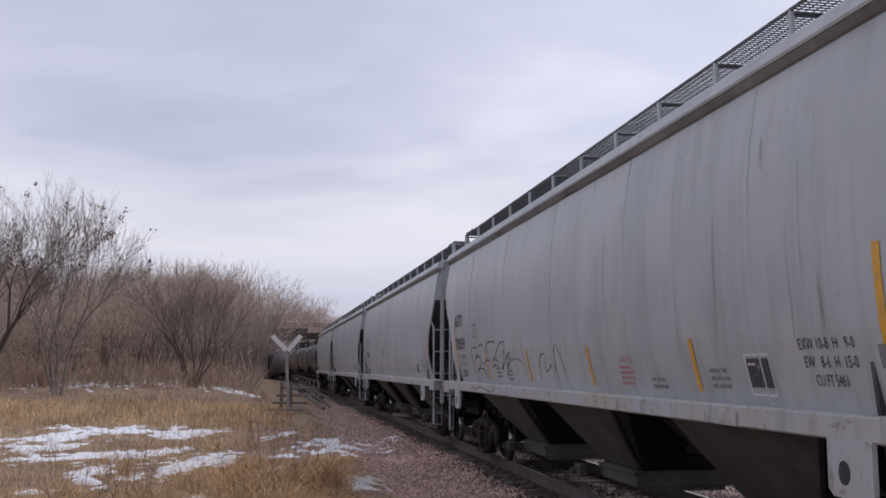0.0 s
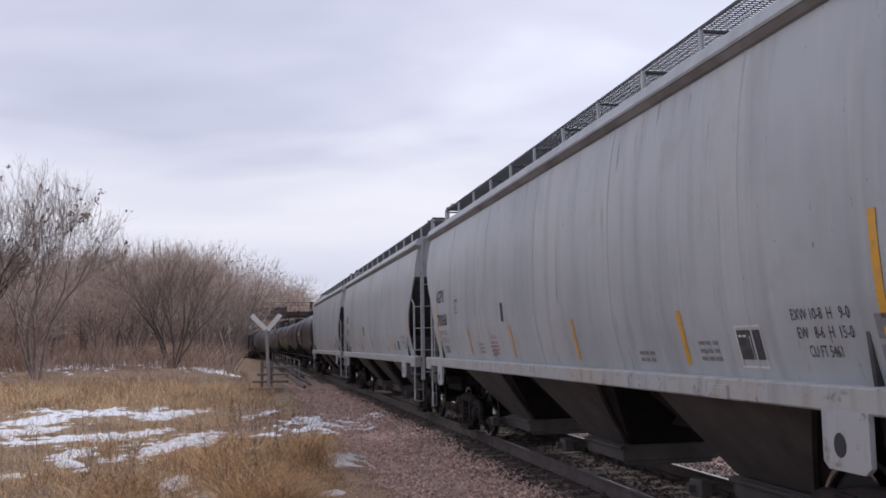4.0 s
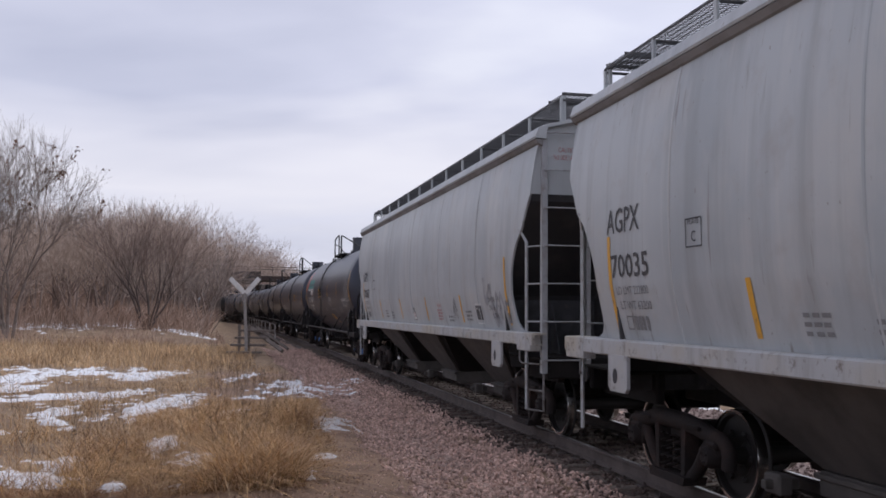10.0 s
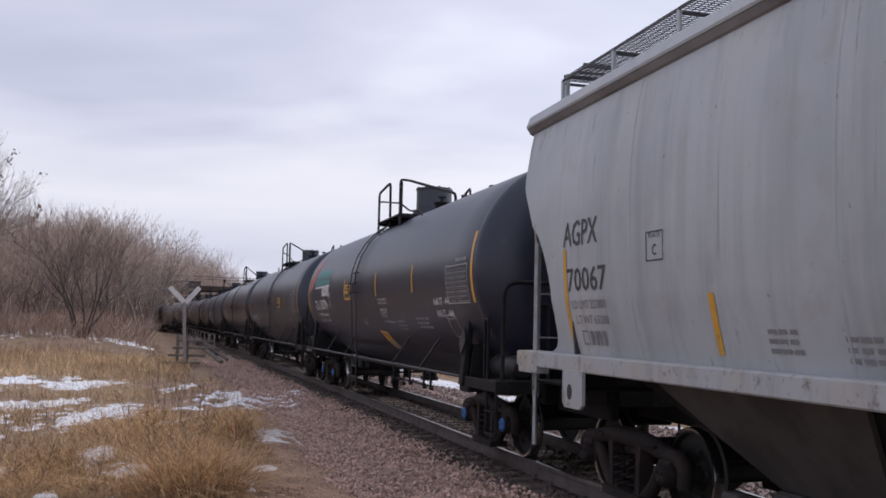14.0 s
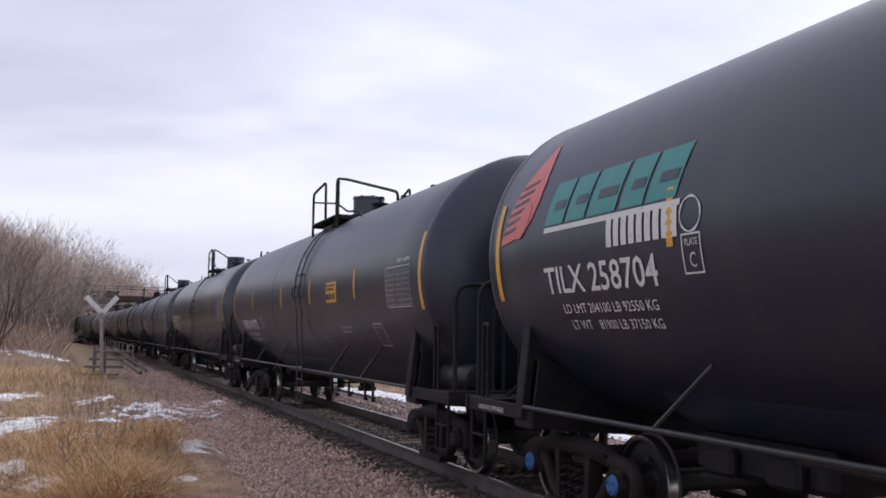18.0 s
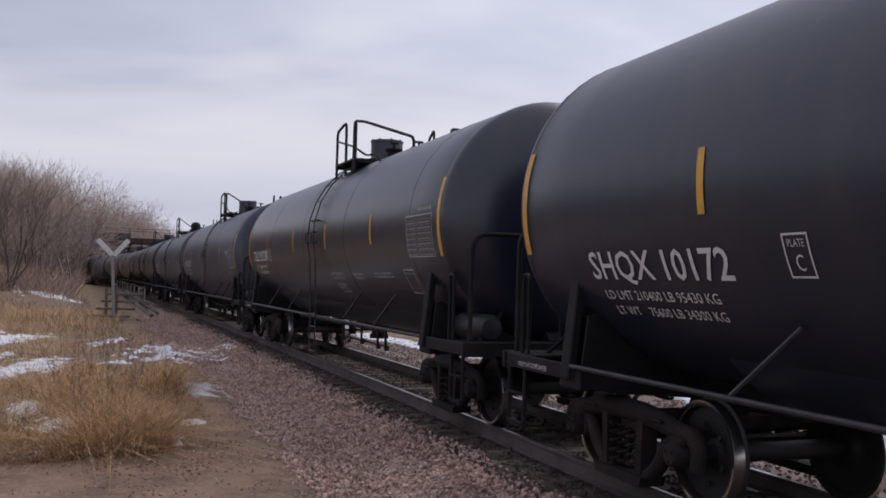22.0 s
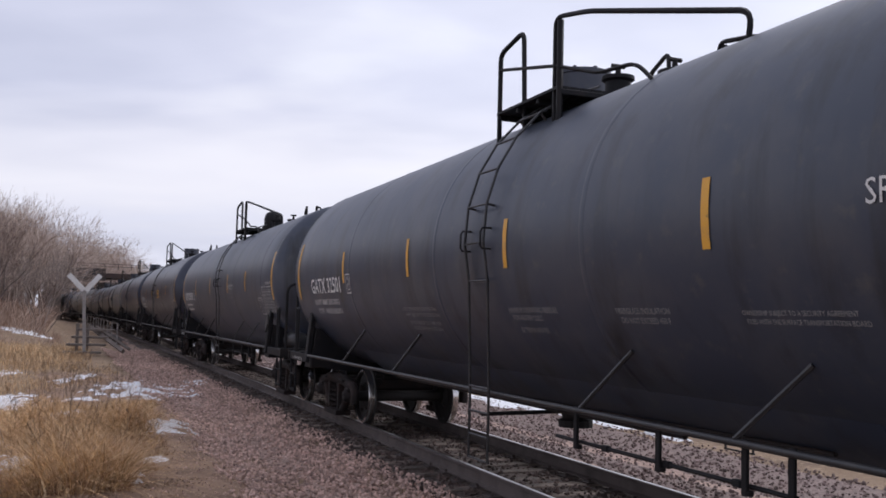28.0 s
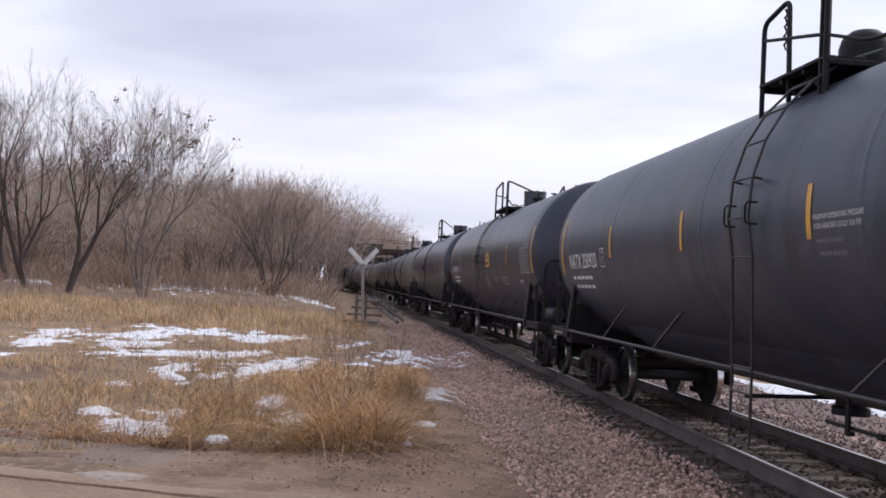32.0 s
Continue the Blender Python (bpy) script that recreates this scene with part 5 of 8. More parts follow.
def wheelset_mesh():
    sh = Shape()
    for sd in (-1, 1):
        x = sd * 0.752
        o = sd * 0.070
        sh.slot = 0
        sh.lathe([(x - o * 0.6, 0.09), (x - o, 0.13), (x - o * 0.35, 0.20), (x + o * 0.1, 0.34), (x - o * 0.1, 0.40), (x + o * 0.8, 0.405), (x + o * 0.85, 0.425)], 32, "x")
        sh.slot = 1
        sh.lathe([(x + o * 0.85, 0.425), (x + o * 0.9, WHEEL_R - 0.004), (x + o * 0.75, WHEEL_R), (x - o * 0.55, WHEEL_R + 0.003)], 32, "x")
        sh.slot = 0
        sh.lathe([(x - o * 0.55, WHEEL_R + 0.003), (x - o * 0.75, WHEEL_R + 0.026), (x - o, WHEEL_R + 0.022), (x - o * 1.02, 0.41), (x - o * 0.4, 0.39), (x - o * 0.3, 0.2), (x - o * 1.2, 0.13), (x - o * 1.2, 0.085)], 32, "x")
        # cast ribs that show the turning
        for k in range(6):
            a = k * math.pi / 3
            sh.box((x + o * 0.35, 0.25 * math.cos(a), 0.25 * math.sin(a)), (0.03, 0.05, 0.05), 0.008, Matrix.Rotation(a, 3, "X"))
    sh.slot = 0
    sh.lathe([(-0.99, 0.0), (-0.99, 0.07), (-0.85, 0.075), (-0.7, 0.095), (0, 0.082), (0.7, 0.095), (0.85, 0.075), (0.99, 0.07), (0.99, 0.0)], 12, "x")
    return sh.mesh("wheelset", [M["wheel"], M["tread"]], 35)


def side_frame_mesh():
    """One cast side frame, in its own middle plane at x = 0."""
    sh = Shape()
    arch = smooth_line([(-1.12, 0.36), (-1.13, 0.52), (-1.03, 0.62), (-0.80, 0.64), (-0.45, 0.70), (0.0, 0.72), (0.45, 0.70), (0.80, 0.64), (1.03, 0.62), (1.13, 0.52), (1.12, 0.36)], 4)
    sh.pipe([(0, y, z) for y, z in arch], [0.068 + 0.034 * min(1.0, 1.35 - abs(y)) for y, z in arch], 8)
    for s in (-1, 1):
        limb = smooth_line([(s * 0.84, 0.60), (s * 0.70, 0.50), (s * 0.52, 0.28), (s * 0.36, 0.17), (s * 0.20, 0.14)], 4)
        sh.pipe([(0, y, z) for y, z in limb], 0.072, 8)
        sh.prism([(s * 0.26, 0.17), (s * 0.34, 0.17), (s * 0.37, 0.68), (s * 0.27, 0.68)], "yz", -0.08, 0.08)
        sh.box((0, s * 0.89, 0.565), (0.20, 0.26, 0.08), 0.025)
        sh.box((0, s * 0.735, 0.46), (0.15, 0.05, 0.20), 0.015)
        sh.box((-0.09, s * 0.58, 0.70), (0.05, 0.26, 0.04), 0.012)
    sh.prism([(-0.40, 0.08), (0.40, 0.08), (0.44, 0.17), (-0.44, 0.17)], "yz", -0.13, 0.13)
    return sh.mesh("side_frame", M["truck"], 50)


def spring_mesh():
    pts = []
    for k in range(37):
        a = k * math.pi / 4.0
        pts.append((-0.045 + 0.055 * math.cos(a), 0.062 * math.sin(a), 0.20 + 0.0105 * k))
    return Shape().pipe(pts, 0.014, 4).mesh("spring", M["truck"])


def bearing_mesh(cap):
    sh = Shape()
    sh.lathe([(-0.10, 0.12), (0.08, 0.12), (0.10, 0.105), (0.12, 0.10)], 18, "x")
    sh.slot = 1
    sh.lathe([(0.12, 0.10), (0.14, 0.085), (0.145, 0.05), (0.135, 0.0)], 18, "x")
    for k in range(3):
        a = k * 2.094 + 0.5
        sh.box((0.15, 0.055 * math.cos(a), 0.055 * math.sin(a)), (0.02, 0.025, 0.025), 0.004)
    return sh.mesh("bearing", [M["truck"], cap], 40)


WHEELSET, SIDE_FRAME, SPRING = wheelset_mesh(), side_frame_mesh(), spring_mesh()
BEARING, BEARING_BLUE = bearing_mesh(M["truck"]), bearing_mesh(M["bearing_blue"])
BOLSTER = Shape().box((0, 0, 0.60), (1.98, 0.40, 0.20), 0.04).box((0, 0, 0.74), (0.45, 0.42, 0.12), 0.03).box((0, 0.34, 0.44), (1.7, 0.10, 0.13), 0.02).box((0, -0.34, 0.44), (1.7, 0.10, 0.13), 0.02).mesh("bogie", M["truck"])

def bogie(car, y, blue=False):
    """bogie > side frames, springs, bearings, wheelsets that roll."""
    b = part("bogie", BOLSTER, None, car, "rusty cast steel bogie", at=pose(0, y, 0))
    for sd in (-1, 1):
        part("side_frame", SIDE_FRAME, None, b, at=pose(sd * 1.0, 0, 0))
        for dy in (-0.15, 0.0, 0.15):
            part("spring", SPRING, None, b, at=pose(sd * 1.0, dy, 0, 0, 0, 0 if sd < 0 else 180))
        for e in (-1, 1):
            part("bearing", BEARING_BLUE if blue else BEARING, None, b, "blue bearing cap" if blue else "", at=pose(sd * 1.0, e * 0.89, 0.457, 0, 0, 0 if sd > 0 else 180))
    for e in (-1, 1):
        w = part("wheelset", WHEELSET, None, b, "steel wheelset with bright worn treads", at=pose(0, e * 0.89, WHEEL_R))
        ROLLING.append((w, e * 0.89))
    return b


def coupler(car, y, sd):
    sh = Shape().box((0, y + sd * 0.10, 0.86), (0.16, 0.5, 0.15), 0.03)
    sh.prism([(-0.13, y + sd * 0.32), (0.14, y + sd * 0.32), (0.15, y + sd * 0.46), (0.05, y + sd * 0.60), (-0.03, y + sd * 0.52), (-0.02, y + sd * 0.42), (-0.15, y + sd * 0.50), (-0.17, y + sd * 0.40)], "xy", 0.73, 0.99)
    part("coupler", sh, M["truck"], car)
    hose = Shape()
    hose.pipe([(0.3, y + sd * 0.2, 0.80), (0.32, y + sd * 0.36, 0.62), (0.24, y + sd * 0.50, 0.42), (0.12, y + sd * 0.60, 0.36)], 0.028, 6)
    part("air_hose", hose, M["black_void"], car)


# ---------------------------------------------------------------- covered hopper
HOP_HALF = 8.88
HOP_Z = (1.50, 1.68, 1.93, 2.16, 2.50, 2.80, 3.13, 3.45, 3.75, 4.10, 4.36, 4.51)
HOP_X = (1.405, 1.455, 1.515, 1.562, 1.588, 1.595, 1.590, 1.575, 1.545, 1.485, 1.430, 1.395)
CUT_Z = (1.50, 1.555, 1.58, 1.63, 1.70, 1.80, 2.00, 2.30, 2.45, 2.60, 2.75, 2.90, 3.00, 3.05, 3.12, 3.30, 3.56, 3.60, 4.51)
CUT_Y = (0.30, 0.55, 0.74, 0.88, 0.95, 0.99, 1.00, 0.97, 0.93, 0.86, 0.77, 0.64, 0.52, 0.43, 0.38, 0.26, 0.07, 0.06, 0.05)
BAYS = ((5.95, 2.90, 4.20), (1.15, -1.85, -0.20), (-3.55, -6.60, -4.58))      # top from, top to, outlet


def hopper_side_x(z):
    return float(np.interp(z, HOP_Z, HOP_X))


def on_hopper(flat, y0, z0, off=0.006):
    """Flat writing laid on the side towards the camera; it reads towards the leading end."""
    return [(-(hopper_side_x(z0 + b) + off), y0 - a, z0 + b) for a, b in flat[0]], flat[1]


def hopper_meshes():
    out = {}
    for sd in (-1, 1):
        sh = Shape()
        zs = sorted(set(HOP_Z) | set(CUT_Z) | {2.2, 2.6, 3.0})
        for off in (0.0, -0.03):
            rows = []
            for z in zs:
                e = HOP_HALF - float(np.interp(z, CUT_Z, CUT_Y))
                rows.append([(sd * (hopper_side_x(z) + off), -e + 2 * e * k / 36, z) for k in range(37)])
            sh.grid(rows)
        for sgn in (-1, 1):
            sh.grid([[(sd * hopper_side_x(z), sgn * (HOP_HALF - float(np.interp(z, CUT_Z, CUT_Y))), z) for z in zs], [(sd * (hopper_side_x(z) - 0.03), sgn * (HOP_HALF - float(np.interp(z, CUT_Z, CUT_Y))), z) for z in zs]])
        out["side", sd] = sh.mesh("side_sheet", M["hopper"], 40)
        sh = Shape().grid([[(sd * (hopper_side_x(z) + d), w, z) for z in HOP_Z] for w, d in ((-0.022, -0.002), (-0.012, 0.007), (0.012, 0.007), (0.022, -0.002))])
        out["seam", sd] = sh.mesh("side_seam", M["hopper"], 40)
    sh = Shape()
    prof = [(-1.40, 4.52), (-1.37, 4.56), (-1.27, 4.585), (-0.95, 4.66), (-0.5, 4.74), (0, 4.77), (0.5, 4.74), (0.95, 4.66), (1.27, 4.585), (1.37, 4.56), (1.40, 4.52)]
    ys = [-HOP_HALF - 0.04 + k * (2 * HOP_HALF + 0.08) / 24 for k in range(25)]
    sh.grid([[(x, y, z) for y in ys] for x, z in prof])
    sh.grid([[(x, y, z - 0.05) for y in ys] for x, z in prof])
    for y in (ys[0], ys[-1]):
        sh.grid([[(x, y, z) for x, z in prof], [(x, y, z - 0.05) for x, z in prof]])
    out["roof"] = sh.mesh("roof", M["hopper"], 40)
    for sd in (-1, 1):
        sh = Shape().prism([(sd * x, z) for x, z in ((1.33, 4.525), (1.45, 4.525), (1.475, 4.505), (1.52, 4.385), (1.51, 4.36), (1.36, 4.35))], "xz", -HOP_HALF - 0.05, HOP_HALF + 0.05)
        out["eave", sd] = sh.mesh("eave_beam", M["hopper"])
        # added strip below the beam, coloured dark for the eave's shadow
        sh = Shape().prism([(sd * x, z) for x, z in ((1.40, 4.347), (1.515, 4.347), (1.475, 4.29), (1.40, 4.25))], "xz", -HOP_HALF - 0.03, HOP_HALF + 0.03)
        out["eave_shade", sd] = sh.mesh("eave_gutter", M["eave_shade_paint"])
        sh = Shape().prism([(sd * x, z) for x, z in ((1.36, 1.57), (1.56, 1.565), (1.585, 1.55), (1.585, 1.40), (1.57, 1.385), (1.42, 1.385), (1.42, 1.41), (1.54, 1.41), (1.54, 1.53), (1.36, 1.54))], "xz", -8.95, 8.95)
        out["sill", sd] = sh.mesh("side_sill", M["hopper_sill"])
    # end sheets: the grey gable under the roof, the black slope sheet below it, and the dark grey bulkhead under that
    gable = [(-1.56, 3.56), (-1.545, 3.75), (-1.49, 4.1), (-1.40, 4.5)] + [(x, z - 0.03) for x, z in prof] + [(1.40, 4.5), (1.49, 4.1), (1.545, 3.75), (1.56, 3.56)]
    for sd in (-1, 1):
        y = sd * (HOP_HALF - 0.06)
        out["panel", sd] = Shape().prism(gable, "xz", min(y, y - sd * 0.04), max(y, y - sd * 0.04)).mesh("end_panel", M["hopper"])
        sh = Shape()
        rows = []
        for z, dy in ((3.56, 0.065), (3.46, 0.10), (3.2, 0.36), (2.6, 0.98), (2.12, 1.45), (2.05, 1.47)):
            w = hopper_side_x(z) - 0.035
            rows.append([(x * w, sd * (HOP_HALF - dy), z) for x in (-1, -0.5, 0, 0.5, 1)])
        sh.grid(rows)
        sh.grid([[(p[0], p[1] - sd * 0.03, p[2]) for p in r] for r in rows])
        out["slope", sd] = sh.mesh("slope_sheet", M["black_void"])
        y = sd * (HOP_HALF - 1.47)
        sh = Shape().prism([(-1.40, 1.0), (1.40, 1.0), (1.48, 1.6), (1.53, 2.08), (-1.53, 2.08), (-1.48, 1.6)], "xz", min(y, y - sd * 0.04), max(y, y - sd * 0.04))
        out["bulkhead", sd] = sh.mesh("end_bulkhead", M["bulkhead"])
        out["end", sd] = Shape().box((0, sd * 8.78, 1.06), (2.6, 0.12, 0.30), 0.02).box((0, sd * 8.66, 0.90), (0.62, 0.42, 0.44), 0.03).mesh("end_sill", M["shade_black"])
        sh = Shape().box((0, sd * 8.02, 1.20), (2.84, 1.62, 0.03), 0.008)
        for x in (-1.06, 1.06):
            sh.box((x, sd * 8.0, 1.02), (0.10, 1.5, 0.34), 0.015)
        out["floor", sd] = sh.mesh("end_floor", M["shade_black"])
        for e in (-1, 1):
            sh = Shape().box((e * 1.508, sd * 8.58, 1.438), (0.17, 0.60, 0.262), 0.012)
            for dy in (0.0, 0.20):
                for dz in (-0.05, 0.04):
                    sh.lathe([(e * 1.59, 0.012), (e * 1.604, 0.012), (e * 1.604, 0.0)], 6, "x", (0, sd * (8.80 - dy), 1.45 + dz))
            out["sill_end", sd, e] = sh.mesh("sill_end", M["hopper_sill"])
    y1 = HOP_HALF - 1.46
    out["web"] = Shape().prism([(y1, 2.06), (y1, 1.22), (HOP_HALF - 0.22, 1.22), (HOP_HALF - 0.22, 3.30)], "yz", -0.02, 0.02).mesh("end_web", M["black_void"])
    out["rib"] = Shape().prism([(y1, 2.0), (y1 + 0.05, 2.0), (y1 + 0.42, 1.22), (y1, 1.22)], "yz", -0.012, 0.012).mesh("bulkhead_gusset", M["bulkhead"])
    out["centre"] = Shape().box((0, 0, 0.98), (0.36, 17.6, 0.36), 0.02).mesh("centre_sill", M["grime"])
    # hopper bays: funnels painted near-black for their shade, a grimy plate on each side, the outlet gate under them
    for n, (ya, yb, yc) in enumerate(BAYS):
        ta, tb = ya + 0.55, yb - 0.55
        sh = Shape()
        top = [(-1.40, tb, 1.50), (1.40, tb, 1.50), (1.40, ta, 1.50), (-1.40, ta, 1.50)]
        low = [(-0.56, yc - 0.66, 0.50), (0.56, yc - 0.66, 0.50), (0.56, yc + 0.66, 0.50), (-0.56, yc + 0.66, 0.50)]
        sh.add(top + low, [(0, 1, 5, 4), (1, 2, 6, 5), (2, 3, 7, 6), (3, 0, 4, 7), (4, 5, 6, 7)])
        out["bay", n] = sh.mesh("hopper_bay", M["shade_black"])
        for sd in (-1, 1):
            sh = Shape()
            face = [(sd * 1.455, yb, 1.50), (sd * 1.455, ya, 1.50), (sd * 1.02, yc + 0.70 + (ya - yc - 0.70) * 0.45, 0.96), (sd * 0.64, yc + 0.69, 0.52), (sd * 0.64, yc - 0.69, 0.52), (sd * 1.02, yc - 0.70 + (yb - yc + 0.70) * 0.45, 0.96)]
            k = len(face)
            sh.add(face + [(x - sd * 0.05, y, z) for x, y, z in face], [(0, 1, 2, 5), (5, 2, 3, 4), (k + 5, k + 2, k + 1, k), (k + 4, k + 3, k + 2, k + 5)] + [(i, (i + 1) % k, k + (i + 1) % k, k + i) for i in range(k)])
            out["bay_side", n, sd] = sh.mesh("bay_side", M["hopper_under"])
        sh = Shape().box((0, yc, 0.40), (1.36, 1.40, 0.22), 0.015)
        for sd in (-1, 1):
            sh.box((0, yc + sd * 0.60, 0.27), (1.2, 0.14, 0.07), 0.015)
            sh.box((sd * 0.70, yc, 0.47), (0.05, 1.44, 0.05), 0.01)
        out["gate", n] = sh.mesh("outlet_gate", M["hopper_under"])
    sh = Shape().box((-0.92, 0, 0.36), (0.14, 0.26, 0.18), 0.02).box((-1.02, 0, 0.36), (0.10, 0.08, 0.08), 0.01).box((-0.80, 0, 0.36), (0.12, 0.10, 0.10), 0.01)
    out["gate_box"] = sh.mesh("gate_drive", M["hopper_under"])
    # jacking pad with its round eye
    sh = Shape()
    sh.prism([(-0.26, 1.40), (-0.26, 1.05), (-0.20, 1.0), (0.20, 1.0), (0.26, 1.05), (0.26, 1.40)], "yz", -0.02, 0.02)
    sh.slot = 1
    for sx in (-1, 1):
        sh.add([(sx * 0.023, 0.07 * math.cos(k * math.pi / 6) + 0.06, 1.17 + 0.085 * math.sin(k * math.pi / 6)) for k in range(12)], [tuple(range(12))])
    out["pad"] = sh.mesh("jacking_pad", [M["hopper_sill"], M["black_void"]])
    # corner ladder: angle post, end stile, side stile with its bent head, rungs, hanging step
    out["post"] = Shape().box((0.0, 0, 2.74), (0.085, 0.014, 3.50), 0.004).box((-0.038, 0.04, 2.74), (0.012, 0.08, 3.50), 0.004).mesh("corner_post", M["grey_steel"])
    out["end_stile"] = Shape().box((0, 0, 2.80), (0.075, 0.014, 3.36), 0.004).box((0.034, 0.03, 2.80), (0.010, 0.06, 3.36), 0.003).mesh("ladder_stile", M["grey_steel"])
    out["rung_x"] = Shape().pipe([(-0.01, 0, 0), (0.68, 0, 0)], 0.012, 6).box((0.0, 0.0, 0), (0.05, 0.03, 0.045), 0.006).box((0.66, 0.0, 0), (0.05, 0.03, 0.045), 0.006).mesh("rung", M["grey_steel"])
    out["rung_y"] = Shape().pipe([(0, 0, 0), (-0.15, 0.36, 0)], 0.012, 6).box((-0.15, 0.35, 0), (0.035, 0.04, 0.04), 0.006).mesh("rung", M["grey_steel"])
    sh = Shape()
    for (xa, ya, za), (xb, yb, zb) in (((-0.225, 0.50, 3.08), (-0.155, 0.37, 2.88)), ((-0.155, 0.37, 2.89), (-0.15, 0.36, 0.46))):
        sh.pipe([(xa, ya, za), (xb, yb, zb)], 0.026, 4)
    sh.box((-0.215, 0.50, 3.09), (0.03, 0.07, 0.07), 0.008)
    out["stile"] = sh.mesh("ladder_stile", M["grey_steel"])
    sh = Shape().pipe([(-0.01, 0.02, 1.05), (-0.01, 0.02, 0.46), (-0.15, 0.36, 0.46)], 0.016, 6)
    sh.pipe([(-0.01, 0.02, 0.74), (-0.15, 0.36, 0.74)], 0.014, 6)
    out["step"] = sh.mesh("sill_step", M["dirty_steel"])
    sh = Shape().pipe([(-0.17, 0.36, 1.48), (-0.20, 0.44, 1.44), (-0.22, 0.48, 1.36), (-0.22, 0.48, 1.16), (-0.20, 0.42, 1.12), (-0.03, 0.0, 1.12)], 0.013, 6)
    out["grab"] = sh.mesh("grab_iron", M["dirty_steel"])
    # roof walk: open grating on posts
    sh = Shape()
    for k in range(15):
        sh.box((-0.74 + k * 0.075, 0, 0), (0.009, 1.46, 0.006))
    for k in range(27):
        sh.box((-0.215, -0.70 + k * 0.054, 0), (1.05, 0.015, 0.008))
    for x in (-0.74, 0.31):
        sh.box((x, 0, 0), (0.02, 1.47, 0.035), 0.004)
    out["walk"] = sh.mesh("walkway_grating", M["grating"])
    out["walk_post"] = Shape().box((0, 0, 0.22), (0.04, 0.055, 0.46), 0.008).mesh("walkway_post", M["hopper"])
    out["walk_arm"] = Shape().box((0.5, 0, 0.405), (1.0, 0.045, 0.03), 0.005).mesh("walkway_arm", M["grating"])
    sh = Shape()
    for k in range(31):
        sh.box((-1.05 + k * 0.07, 0, 0), (0.012, 0.60, 0.006))
    for k in range(9):
        sh.box((0, -0.28 + k * 0.07, 0), (2.1, 0.012, 0.006))
    for y in (-0.30, 0.30):
        sh.box((0, y, 0), (2.14, 0.02, 0.045), 0.004)
    out["cross_walk"] = sh.mesh("cross_walkway", M["grating"])
    out["end_post"] = Shape().box((0, 0, 4.80), (0.05, 0.05, 0.56), 0.008).mesh("walkway_post", M["hopper"])
    out["hatch"] = Shape().box((0, 0, 4.82), (0.62, 2.7, 0.12), 0.03).mesh("roof_hatch", M["hopper"])
    sh = Shape().lathe([(-0.55, 0.0), (-0.53, 0.13), (-0.5, 0.15), (0.5, 0.15), (0.53, 0.13), (0.55, 0.0)], 14, "y", (0.55, 0, 1.0))
    out["cylinder"] = sh.mesh("brake_cylinder", M["black_void"], 40)
    return out


HOP = hopper_meshes()


